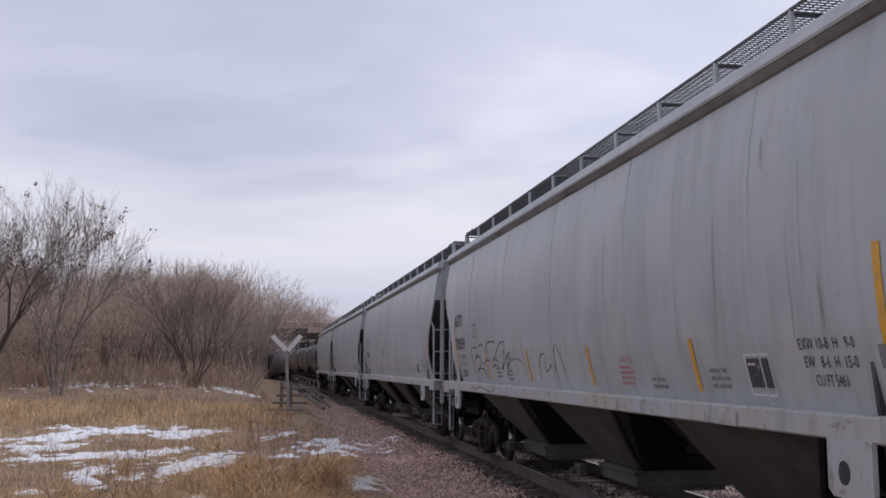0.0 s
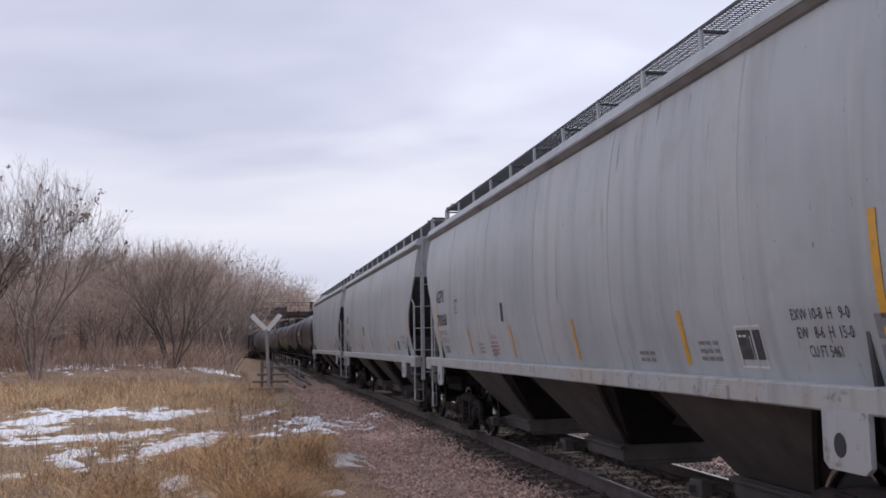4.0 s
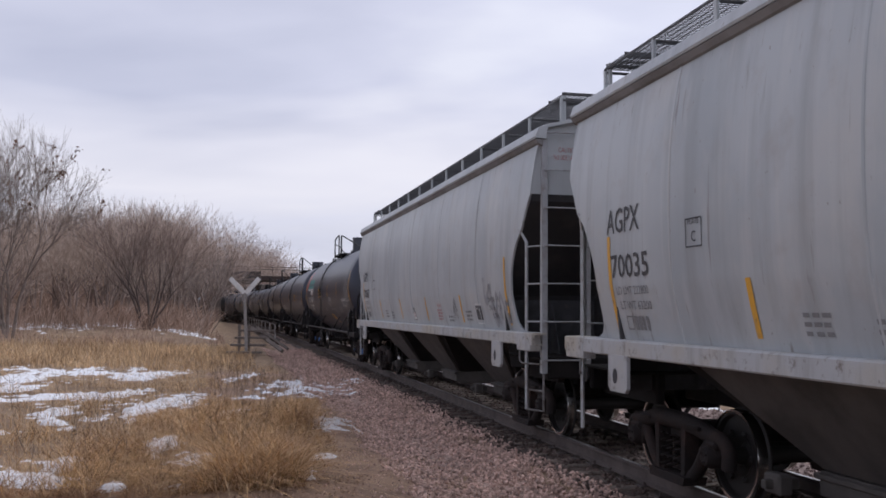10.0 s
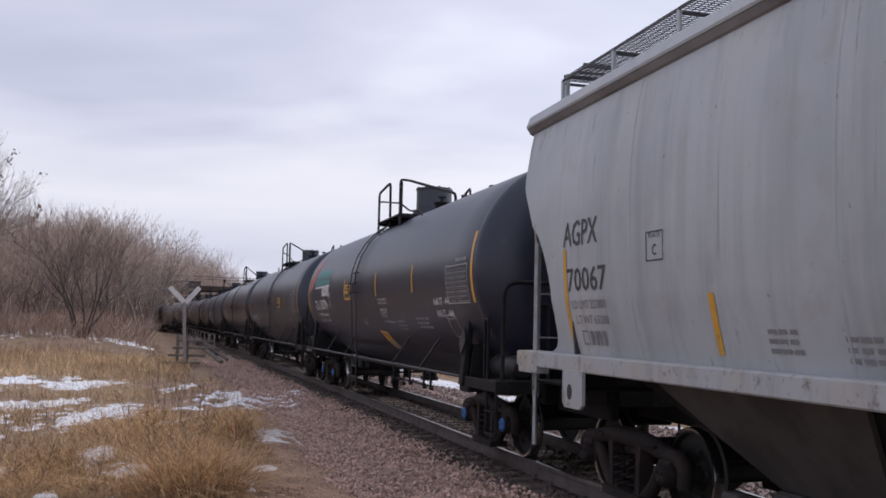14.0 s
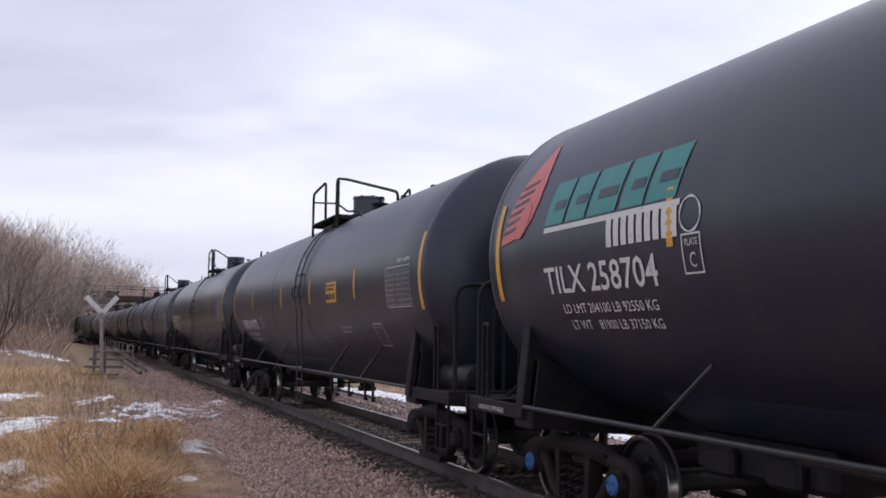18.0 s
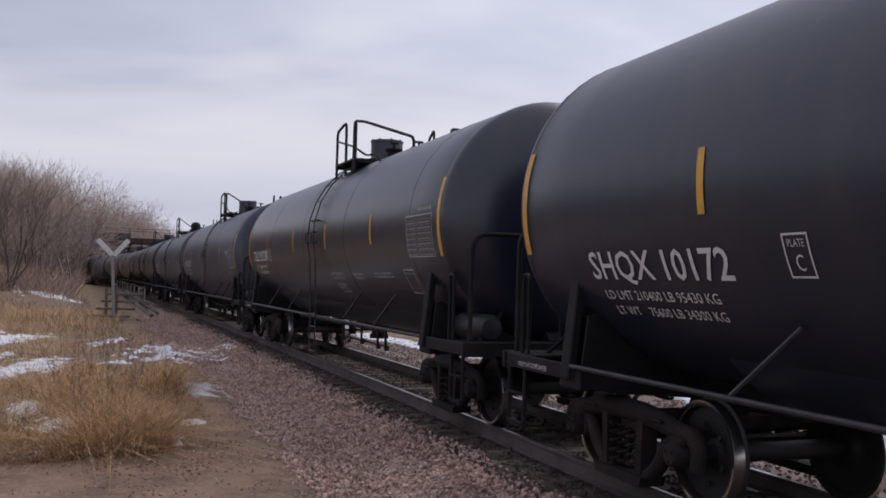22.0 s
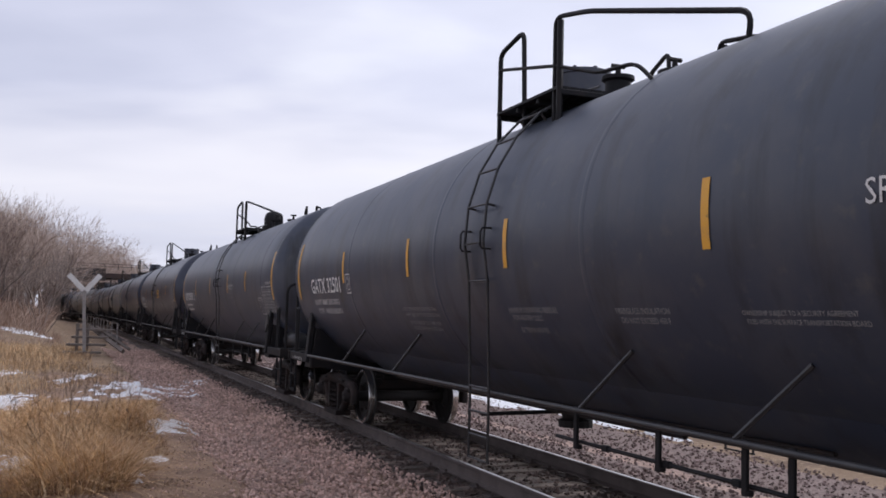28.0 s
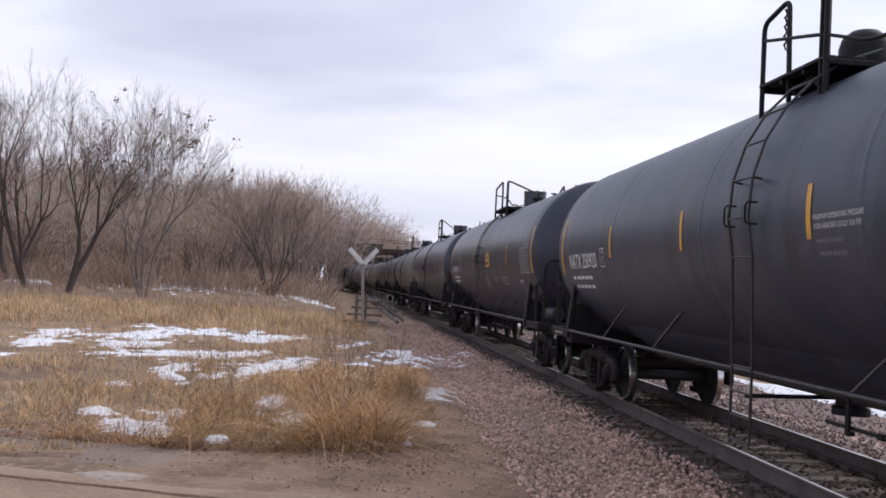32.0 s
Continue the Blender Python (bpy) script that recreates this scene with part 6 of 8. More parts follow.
def hopper_car(label):
    """A curved-side covered hopper, its leading end towards -y."""
    car = thing("hopper_car", label, "freight car", "train")
    P = lambda name, key, lab="", at=None: part(name, HOP[key], None, car, lab, at=at)
    for sd in (-1, 1):
        side = P("side_sheet", ("side", sd))
        for k in range(-2, 3):
            part("side_seam", HOP["seam", sd], None, side, at=pose(0, k * 2.95, 0))
        part("eave_gutter", HOP["eave_shade", sd], None, P("eave_beam", ("eave", sd)), "dark strip painted as the shadow under the eave")
        P("side_sill", ("sill", sd), "light grey sill with a yellowish dust line")
        notice = P("end_panel", ("panel", sd))
        for k, (line, w) in enumerate((("CAUTION", 0.30), ("NO SIDE LADDER", 0.44))):
            flat = stencil(line, 0.07, w)
            part("panel_notice", Shape().add([(-1.21 + 0.07 * (k == 0) + a, -(HOP_HALF - 0.056), 4.18 - 0.11 * k + b) for a, b in flat[0]], flat[1]), M["red_ink"], notice, "faded red notice", at=None if sd < 0 else pose(0, 0, 0, 0, 0, 180))
        P("slope_sheet", ("slope", sd), "black slope sheet")
        wall = P("end_bulkhead", ("bulkhead", sd), "dark grey bulkhead")
        part("end_web", HOP["web"], None, wall, at=Matrix.Diagonal((1, sd, 1, 1)))
        for x in (-0.75, 0.75):
            part("bulkhead_gusset", HOP["rib"], None, wall, at=pose(x, 0, 0) @ Matrix.Diagonal((1, sd, 1, 1)))
        P("end_sill", ("end", sd))
        P("end_floor", ("floor", sd))
        for e in (-1, 1):
            P("sill_end", ("sill_end", sd, e))
        coupler(car, sd * 8.95, sd)
        for e in (-1, 1):
            P("jacking_pad", "pad", "pale plate with a round black eye", pose(sd * 1.575, e * 7.2, 0, 0, 0, 0 if sd < 0 else 180))
    P("roof", "roof")
    P("centre_sill", "centre")
    P("brake_cylinder", "cylinder", at=pose(0, 5.2, 0.0))
    for n, (ya, yb, yc) in enumerate(BAYS):
        b = P("hopper_bay", ("bay", n), "sloped hopper bay with its shade painted near-black")
        for sd in (-1, 1):
            part("bay_side", HOP["bay_side", n, sd], None, b, "grimy grey-brown sloped plate")
        part("outlet_gate", HOP["gate", n], None, b)
        part("gate_drive", HOP["gate_box"], None, b, at=pose(0, yc + 0.95, 0))
    for k in range(6):
        P("roof_hatch", "hatch", at=pose(0, -7.2 + k * 2.88, 0))
    for sd in (-1, 1):
        for k in range(12):
            P("walkway_grating", "walk", at=pose(sd * 0.78, -8.06 + k * 1.466, 4.99, 0, 0, 0 if sd > 0 else 180))
        for k in range(13):
            part("walkway_arm", HOP["walk_arm"], None, P("walkway_post", "walk_post", at=pose(sd * 1.08, -8.79 + k * 1.466, 4.55, 0, 0, 0 if sd < 0 else 180)))
    for e in (-1, 1):
        cross = P("cross_walkway", "cross_walk", at=pose(0, e * 8.50, 5.05))
        for x in (-1.03, 1.03):
            part("walkway_post", HOP["end_post"], None, cross, at=pose(x, e * 0.27, -5.05))
        for sd in (-1, 1):
            flip = Matrix.Diagonal((-sd, -e, 1, 1))
            m = Matrix.Translation((sd * 1.36, e * 8.87, 0)) @ flip
            post = part("corner_ladder", HOP["post"], None, car, "grey steel corner ladder", at=m)
            part("ladder_stile", HOP["stile"], None, post)
            part("ladder_stile", HOP["end_stile"], None, post, at=pose(0.66, 0.0, 0))
            for k in range(7):
                z = 1.18 + k * 0.545
                part("rung", HOP["rung_x"], None, post, at=pose(0, -0.03, z))
                if 0 < k < 4:
                    part("rung", HOP["rung_y"], None, post, at=pose(0.0, 0.0, z))
            part("sill_step", HOP["step"], None, post)
            part("grab_iron", HOP["grab"], None, post)
        bogie(car, e * 7.0)
    return car


def hopper_marks(car, number, seed, extras=()):
    """Stencils and reflective strips on the side that shows."""
    rnd = random.Random(seed)
    warn = 2.80 if "green" in extras or "tag" in extras else -2.64
    D = lambda name, flat, y, z, mat, lab="": part(name, Shape().add(*on_hopper(flat, y, z)), M[mat], car, lab)
    D("reporting_mark", stencil("AGPX", 0.27, 0.88, 0.004), 7.48, 2.74, "black_ink", "black stencilled letters")
    D("car_number", stencil(number, 0.25, 1.0, 0.004), 7.41, 2.25, "black_ink", "black stencilled number")
    D("weight_stencil", stencil("LD LMT 222800", 0.09, 0.84), 7.31, 2.06, "grey_ink")
    D("weight_stencil", stencil("LT WT 63200", 0.09, 0.80), 7.26, 1.90, "grey_ink")
    D("date_box", outline_box(0, 0, 0.16, 0.15, 0.015), 7.17, 1.68, "grey_ink")
    D("date_bars", bars(0, 0.0, (0.4,), 0.15, 0, 4, rnd), 6.97, 1.68, "grey_ink")
    D("plate_frame", outline_box(0, 0, 0.32, 0.27, 0.012), 5.55, 2.47, "black_ink")
    D("plate_letters", stencil("PLATE", 0.05, 0.22), 5.50, 2.68, "black_ink")
    D("plate_letters", stencil("C", 0.10, 0.09), 5.44, 2.52, "black_ink")
    for y, z, h in ((7.48, 1.66, 1.05), (4.54, 1.66, 0.50), (1.52, 1.66, 0.50), (-1.49, 1.66, 0.50), (-4.59, 1.66, 0.50), (-7.57, 1.66, 1.05)):
        D("reflector_strip", strip(0, 0, 0.085, h), y, z, "yellow", "worn yellow reflective strip")
    D("warning_stencil", stencil("WARNING", 0.07, 0.36), warn, 1.94, "red_ink")
    D("warning_lines", bars(0, 0, (0.44, 0.46, 0.46, 0.42), 0.03, 0.03, 4, rnd), warn + 0.06, 1.87, "red_ink")
    for y, z, n in ((3.82, 1.84, 3), (2.98, 1.80, 3), (-3.5, 1.74, 2), (-4.92, 1.84, 3)):
        D("small_stencil", bars(0, 0, [0.36 + 0.06 * rnd.random() for _ in range(n)], 0.035, 0.035, 3, rnd), y, z, "grey_ink")
    D("inspection_panel", strip(0, 0, 0.37, 0.24), -5.66, 1.72, "black_ink", "black inspection panel in a pale frame")
    D("panel_frame", outline_box(-0.025, -0.07, 0.42, 0.35, 0.018), -5.66, 1.72, "white_ink")
    D("panel_lines", bars(0.02, 0.18, (0.14,), 0.02, 0, 2, rnd), -5.66, 1.722, "white_ink")
    D("panel_lines", strip(0.19, 0, 0.012, 0.24), -5.66, 1.722, "white_ink")
    for k, line in enumerate(("EXW 10-8  H   9-0", "EW   8-6  H  15-0", "CU FT 5461")):
        D("size_stencil", stencil(line, 0.085, (0.72, 0.68, 0.40)[k]), -6.53 - 0.04 * k - 0.06 * (k == 2), 2.02 - k * 0.135, "black_ink")
    D("size_bars", bars(0, 0, (0.20, 0.20), 0.16, 0.04, 1, rnd), -7.50, 1.88, "grey_ink")
    part("placard_bracket", Shape().box((-1.60, -5.45, 1.45), (0.03, 0.30, 0.12), 0.006).box((-1.606, -5.45, 1.45), (0.03, 0.24, 0.07), 0.004), M["hopper_sill"], car)
    for kind in extras:
        if kind == "scrawl":
            letters = (((0.55, 0.0), (0.5, 0.4), (0.46, 0.66), (0.95, 0.67), (0.92, 0.54), (0.62, 0.42)), ((0.66, 0.44), (1.05, 0.52), (1.2, 0.37), (0.7, 0.21)), ((0.9, 0.28), (1.32, 0.25), (1.5, 0.04)), ((1.13, 0.7), (1.5, 0.73), (1.64, 0.6)),
                       ((1.76, 0.58), (1.84, 0.7), (2.13, 0.77), (2.55, 0.75)), ((1.44, 0.36), (1.78, 0.44), (2.0, 0.4)), ((2.34, 0.41), (2.85, 0.68), (3.2, 0.75), (3.27, 0.66), (2.87, 0.26)), ((2.87, 0.25), (3.52, 0.54), (3.55, 0.48), (3.17, 0.24)))
            sweeps = (((2.1, 0.4), (2.36, 0.46), (2.7, 0.4)), ((2.07, 0.3), (2.42, 0.34), (2.67, 0.27)), ((3.12, 0.15), (3.53, 0.39), (3.9, 0.44), (4.24, 0.41), (4.36, 0.32), (4.37, 0.17)))
            for st in letters:
                D("spray_stroke", ribbon(smooth_line(st), 0.032), 6.2, 1.58, "spray", "black sprayed scrawl")
            for st in sweeps:
                D("spray_stroke", ribbon(smooth_line(st), 0.05), 6.2, 1.58, "spray_thin", "thin grey sprayed sweep")
            wave = smooth_line(((0.5, 1.50), (1.0, 1.46), (1.4, 1.51), (1.8, 1.47), (2.3, 1.43), (2.7, 1.50)))
            flat = ribbon(wave, 0.022)
            part("spray_stroke", Shape().add([(-1.589, 6.2 - a, b) for a, b in flat[0]], flat[1]), M["spray"], car)
            for st in (((0, 0), (0.1, 0.3), (0.3, 0.35), (0.25, 0.1), (0.5, 0.2)), ((0.6, 0.1), (0.75, 0.5), (0.95, 0.1))):
                D("spray_stroke", ribbon([(a * 1.4, b) for a, b in smooth_line(st)], 0.025), 0.9, 1.72, "spray")
        if kind == "green":
            D("sticker", strip(0, 0, 0.48, 0.27), 1.96, 2.23, "green_sticker", "green square sticker with dark lines")
            D("sticker_frame", outline_box(-0.02, -0.02, 0.52, 0.31, 0.02), 1.96, 2.212, "black_ink")
            D("sticker_lines", bars(0.05, 0.22, (0.42, 0.42, 0.36), 0.035, 0.035, 1, rnd), 1.96, 2.234, "black_ink")
        if kind == "cyan":
            for st in (((0, 0.2), (0.07, 0.28), (0.12, 0.06), (0.18, 0.18), (0.25, 0.0)), ((0.03, 0.06), (0.15, 0.26), (0.3, 0.22))):
                D("spray_stroke", ribbon(smooth_line(st), 0.07), -7.05, 1.62, "cyan_paint", "light blue sprayed tag")
                D("spray_stroke", ribbon([(a + 0.1, b) for a, b in smooth_line(st)], 0.02), -7.09, 1.624, "spray")
        if kind == "tag":
            D("small_stencil", strip(0, 0, 0.16, 0.3), 1.95, 2.22, "black_ink")
        if kind == "overpaint":
            for st in (((0, 0.75), (0.1, 0.3), (0.35, 0.6), (0.45, -0.05), (0.75, 0.5)), ((0.3, 0.62), (0.7, 0.0), (0.95, 0.45), (1.2, -0.1))):
                D("brushed_overpaint", ribbon(smooth_line(st), 0.13), -6.35, 1.68, "overpaint", "dark grey brushed overpaint")
            for st in (((0, 0), (0.08, 0.3), (0.16, 0.1), (0.22, 0.34), (0.3, 0.05)), ((0.02, 0.12), (0.2, 0.42), (0.34, 0.2))):
                D("spray_stroke", ribbon(smooth_line(st), 0.02), -3.95, 1.68, "spray", "thin black scribble")
        if kind == "label":
            D("pale_label", strip(0, 0, 0.32, 0.18), 0.05, 1.66, "white_ink", "pale label with red lines")
            D("label_frame", outline_box(-0.012, -0.012, 0.344, 0.204, 0.014), 0.05, 1.663, "black_ink")
            D("label_text", bars(0, 0, (0.30,), 0.06, 0, 4, rnd), 0.05, 1.88, "grey_ink")
            D("label_lines", bars(0.02, 0.13, (0.26, 0.26), 0.03, 0.03, 3, rnd), 0.02, 1.664, "red_ink")


# ---------------------------------------------------------------- tank car
TANK_R, TANK_Z = 1.62, 2.68


SIZE = [TANK_R, TANK_Z]      # radius and height of the middle of the tank in hand


OVERLAID = ("paper_middle", "notice_title", "notice_rule", "flame_stripe", "flame_drop", "block_gap", "emergency_lines", "emergency_text")


def on_tank(flat, y0, z0, off=0.006):
    out = []
    for a, b in flat[0]:
        g = (z0 + b - TANK_Z) / SIZE[0]
        out.append((-(SIZE[0] + off) * math.cos(g), y0 - a, SIZE[1] + (SIZE[0] + off) * math.sin(g)))
    return out, flat[1]


def head_depth(r):
    return 0.46 * max(0.0, 1 - (r / SIZE[0]) ** 3.4) ** 0.72


def on_head(flat, x0, z0, half):
    out = []
    for a, b in flat[0]:
        x, z = x0 + a, z0 + b
        out.append((x, -half - head_depth(math.hypot(x, z - TANK_Z)) - 0.006, z + SIZE[1] - TANK_Z))
    return out, flat[1]


def tank_shell(half, rear):
    prof = []
    for k in range(13):
        r = SIZE[0] * math.sin(k / 12 * math.pi / 2)
        prof.append((-half - head_depth(r), max(r, 0.001)))
    ys = [-half + (half + rear) * k / 16 for k in range(1, 16)]
    prof += [(y, SIZE[0]) for y in ys]
    prof += [(rear + head_depth(r) * 0.8, r) for y, r in reversed(prof[:13])]
    return Shape().lathe(prof, 56, "y", (0, 0, SIZE[1]))


def bend(points, r=0.12, n=4):
    """Rounds the corners of a bent pipe."""
    p = [Vector(q) for q in points]
    out = [p[0]]
    for a, b, c in zip(p, p[1:], p[2:]):
        u, w = (a - b), (c - b)
        k = min(r, u.length / 2, w.length / 2)
        s, e = b + u.normalized() * k, b + w.normalized() * k
        out += [s.lerp(b, t).lerp(b.lerp(e, t), t) for t in (i / n for i in range(n + 1))]
    return out + [p[-1]]


def tank_meshes():
    out = {}
    ring = lambda y, w: Shape().lathe([(y - w, SIZE[0] - 0.002), (y - w * 0.6, SIZE[0] + 0.004), (y + w * 0.6, SIZE[0] + 0.004), (y + w, SIZE[0] - 0.002)], 56, "y", (0, 0, SIZE[1]))
    out["seam"] = ring
    # ladder from the sill over the shell to the platform
    lad = Shape()
    curve = []
    for k in range(9):
        g = radians(-28 + k * 13.0)
        curve.append((-(TANK_R + 0.10) * math.cos(g), TANK_Z + (TANK_R + 0.10) * math.sin(g)))
    low = [(-1.62, 0.42), (-1.62, 1.15)]
    path = low + curve[1:]
    for y in (-0.24, 0.24):
        lad.pipe([(x, y, z) for x, z in path], 0.015, 5)
        for x, z in (path[4], path[7]):
            d = Vector((x, z - TANK_Z)).normalized()
            lad.pipe([(x, y, z), (d.x * TANK_R, y, TANK_Z + d.y * TANK_R)], 0.014, 5)
    out["ladder"] = lad
    out["ladder_path"] = path
    out["rung"] = Shape().pipe([(0, -0.26, 0), (0, 0.26, 0)], 0.0115, 6).mesh("rung", M["rail_pipe"])
    out["knob"] = Shape().pipe([(-1.64, 0, 2.76), (-1.74, 0, 2.76), (-1.76, 0, 2.72), (-1.76, 0, 2.58), (-1.74, 0, 2.55), (-1.64, 0, 2.55)], 0.011, 5).mesh("ladder_catch", M["frame"])
    # manway: dome, lid, bolts
    d = Shape().lathe([(4.05, 0.40), (4.25, 0.40), (4.25, 0.335), (4.74, 0.335), (4.75, 0.35), (4.79, 0.35), (4.80, 0.33), (4.81, 0.0)], 32, "z")
    for k in range(8):
        d.box((0.31 * math.cos(k * 0.785), 0.31 * math.sin(k * 0.785), 4.80), (0.05, 0.05, 0.04), 0.01)
    out["dome"] = d.mesh("manway_dome", M["tank_matt"], 35)
    d = Shape().lathe([(4.2, 0.40), (4.42, 0.40), (4.42, 0.34), (4.66, 0.34), (4.76, 0.30), (4.84, 0.19), (4.87, 0.0)], 24, "z")
    out["bonnet"] = d.mesh("valve_bonnet", M["frame"], 35)
    v = Shape().lathe([(4.2, 0.14), (4.46, 0.14), (4.48, 0.18), (4.52, 0.18), (4.53, 0.0)], 14, "z")
    v.pipe([(0.0, 0.0, 4.52), (0, 0, 4.64)], 0.03, 6).pipe([(-0.08, 0, 4.64), (0.08, 0, 4.64)], 0.025, 6)
    out["valve"] = v.mesh("top_valve", M["frame"], 35)
    out["slat"] = Shape().box((0, 0, 0), (0.118, 1.5, 0.03)).mesh("platform_slat", M["frame"])
    out["bearer"] = Shape().box((0, 0, -0.045), (2.06, 0.05, 0.06), 0.008).mesh("platform_bearer", M["frame"])
    # railing: on each side a tall loop and a lower bar
    for kind, y0, y1, end in (("slim", 0.44, -0.10, -3.5), ("wide", 1.14, 0.22, -3.75), ("long", 0.44, -0.10, -4.0)):
        r = Shape()
        x = 1.02
        r.pipe(bend([(x, y0, 3.85), (x, y0, 4.93), (x * 0.94, y1 + 0.06, 5.08), (x * 0.94, y1, 3.95)], 0.1), 0.028, 6)
        r.pipe(bend([(x, -0.92, 3.85), (x, -0.92, 4.98), (x * 0.95, -1.5, 4.88), (x * 0.62, end, 4.34), (x * 0.60, end + 0.08, 4.08)], 0.13), 0.027, 6)
        r.pipe([(x, -1.02, 3.85), (x, -1.02, 4.92)], 0.034, 6)
        r.pipe(bend([(x, y0, 4.74), (x, -0.95, 4.46), (x * 0.98, -1.75, 4.20), (x * 0.94, -2.35, 4.16), (x * 0.90, -2.6, 3.92)], 0.14), 0.02, 6)
        out["railing", kind] = r.mesh("top_railing", M["frame"], 60)
    # running rail along each side with its braces
    for sd in (-1, 1):
        s = Shape().pipe([(sd * 1.53, -7.2, 1.10), (sd * 1.53, 7.2, 1.10)], 0.025, 8)
        out["rail", sd] = s.mesh("side_rail", M["rail_pipe"], 60)
        out["brace", sd] = Shape().pipe([(sd * 1.53, 0, 1.12), (sd * 1.33, -0.48, 1.62)], 0.019, 6).mesh("rail_brace", M["rail_pipe"])
    # saddle: a beam across, on each side two webs and a leaning box post with a slanted cap
    web = [(1.46, 0.98), (1.48, 1.08), (1.42, 1.58), (1.34, 1.60), (1.05, 1.42), (0.55, 1.18), (0.2, 1.08), (0.2, 0.8), (1.2, 0.86)]
    for sd in (-1, 1):
        out["web", sd] = Shape().prism([(sd * x, z) for x, z in web], "xz", -0.015, 0.015).mesh("saddle_web", M["frame"])
        sa = Shape().box((sd * 1.47, 0, 1.50), (0.09, 0.17, 1.06), 0.012, Matrix.Rotation(sd * radians(-6), 3, "Y"))
        sa.prism([(-0.085, 1.96), (0.085, 1.96), (0.34, 2.12), (0.30, 2.20)], "yz", min(sd * 1.30, sd * 1.46), max(sd * 1.30, sd * 1.46))
        out["post", sd] = sa.mesh("saddle_post", M["frame"])
    out["saddle"] = Shape().box((0, 0, 0.98), (3.02, 0.42, 0.2), 0.02).mesh("bolster_saddle", M["frame"])
    ss = Shape().box((0, -0.2, 0.96), (0.42, 3.4, 0.36), 0.02)
    ss.prism([(1.2, 1.1), (-1.4, 1.1), (-0.9, 1.55), (0.9, 1.2)], "yz", -0.2, 0.2)
    out["stub"] = ss.mesh("stub_sill", M["frame"])
    out["end_platform"] = Shape().box((0, 0, 1.10), (3.0, 0.58, 0.05), 0.01).mesh("end_platform", M["frame"])
    out["end_beam"] = Shape().box((0, -0.32, 1.04), (3.1, 0.05, 0.18), 0.01).mesh("end_beam", M["frame"])
    out["side_beam"] = Shape().box((0, 0.5, 1.04), (0.05, 1.56, 0.15), 0.01).mesh("side_beam", M["frame"])
    hr = Shape().pipe(bend([(-1.42, 0, 1.1), (-1.42, 0, 2.46), (1.42, 0, 2.46), (1.42, 0, 1.1)], 0.22), 0.03, 7)
    out["end_rail"] = hr.mesh("end_handrail", M["frame"], 60)
    for sd in (-1, 1):
        out["end_brace", sd] = Shape().pipe([(sd * 1.2, 0, 1.1), (sd * 0.55, 0.25, 1.75)], 0.026, 6).mesh("end_brace", M["frame"])
    st = Shape().pipe(bend([(0, -0.2, 1.06), (0, -0.2, 0.38), (0, 0.2, 0.38), (0, 0.2, 1.06)], 0.05), 0.022, 6)
    st.box((0, 0, 0.40), (0.06, 0.4, 0.02)).box((0, 0, 0.70), (0.06, 0.4, 0.02))
    out["step"] = st.mesh("sill_step", M["frame"])
    gr = Shape().pipe(bend([(0, 0, 1.1), (0, 0, 1.95), (0.14, 0, 1.95), (0.14, 0, 1.1)], 0.06), 0.024, 6)
    out["grab"] = gr.mesh("grab_iron", M["frame"])
    bw = Shape()
    bw.pipe([(0.28 * math.cos(k * math.pi / 9), 0, 0.28 * math.sin(k * math.pi / 9)) for k in range(18)], 0.02, 5, closed=True)
    for k in range(3):
        a = k * math.pi / 3
        bw.pipe([(0.27 * math.cos(a), 0, 0.27 * math.sin(a)), (-0.27 * math.cos(a), 0, -0.27 * math.sin(a))], 0.014, 5)
    bw.box((0, 0.12, 0), (0.30, 0.18, 0.36), 0.03).box((0, 0.12, -0.6), (0.08, 0.08, 0.9), 0.01)
    out["brake"] = bw.mesh("hand_brake_wheel", M["frame"])
    rs = Shape().lathe([(-0.50, 0.0), (-0.48, 0.13), (-0.40, 0.18), (0.40, 0.18), (0.48, 0.13), (0.50, 0.0)], 18, "y")
    rs.box((0.42, 0.1, 0.0), (0.3, 0.4, 0.34), 0.03)
    out["reservoir"] = rs.mesh("air_reservoir", M["rail_pipe"], 40)
    bo = Shape().lathe([(1.16, 0.26), (1.0, 0.26), (0.98, 0.18), (0.72, 0.16), (0.70, 0.20), (0.62, 0.20), (0.61, 0.0)], 16, "z").box((0, 0, 1.0), (0.8, 0.7, 0.16), 0.03)
    bo.pipe([(-0.2, 0, 0.8), (-1.2, 0, 0.78)], 0.025, 6)
    out["outlet"] = bo.mesh("bottom_outlet", M["frame"])
    hp = Shape().box((0, 0, 0.94), (0.03, 0.055, 0.36), 0.006).box((0.02, 0, 0.78), (0.06, 0.07, 0.04), 0.01)
    lp = Shape().pipe([(0.02, 0.1, 0.82), (0.02, -2.95, 0.82)], 0.017, 6)
    for y in (-0.75, -1.6, -2.4):
        lp.box((0.02, y, 0.82), (0.05, 0.09, 0.05), 0.008)
    out["steam_line"] = lp.mesh("steam_line", M["frame"])
    out["heater"] = hp.mesh("heater_pipe", M["frame"])
    br = Shape().pipe([(0.25, -5.2, 0.86), (0.25, 5.2, 0.86)], 0.022, 6).pipe([(-0.7, -4.8, 1.0), (-0.5, 4.6, 0.9)], 0.018, 5).box((0.3, 2.2, 0.86), (0.3, 0.6, 0.26), 0.04)
    br.pipe([(-0.9, -3.4, 0.95), (-0.9, 3.8, 0.95)], 0.03, 6).pipe([(0.9, -3.4, 0.92), (0.9, 3.8, 0.92)], 0.03, 6)
    out["rigging"] = br.mesh("brake_rigging", M["truck"])
    ch = Shape()
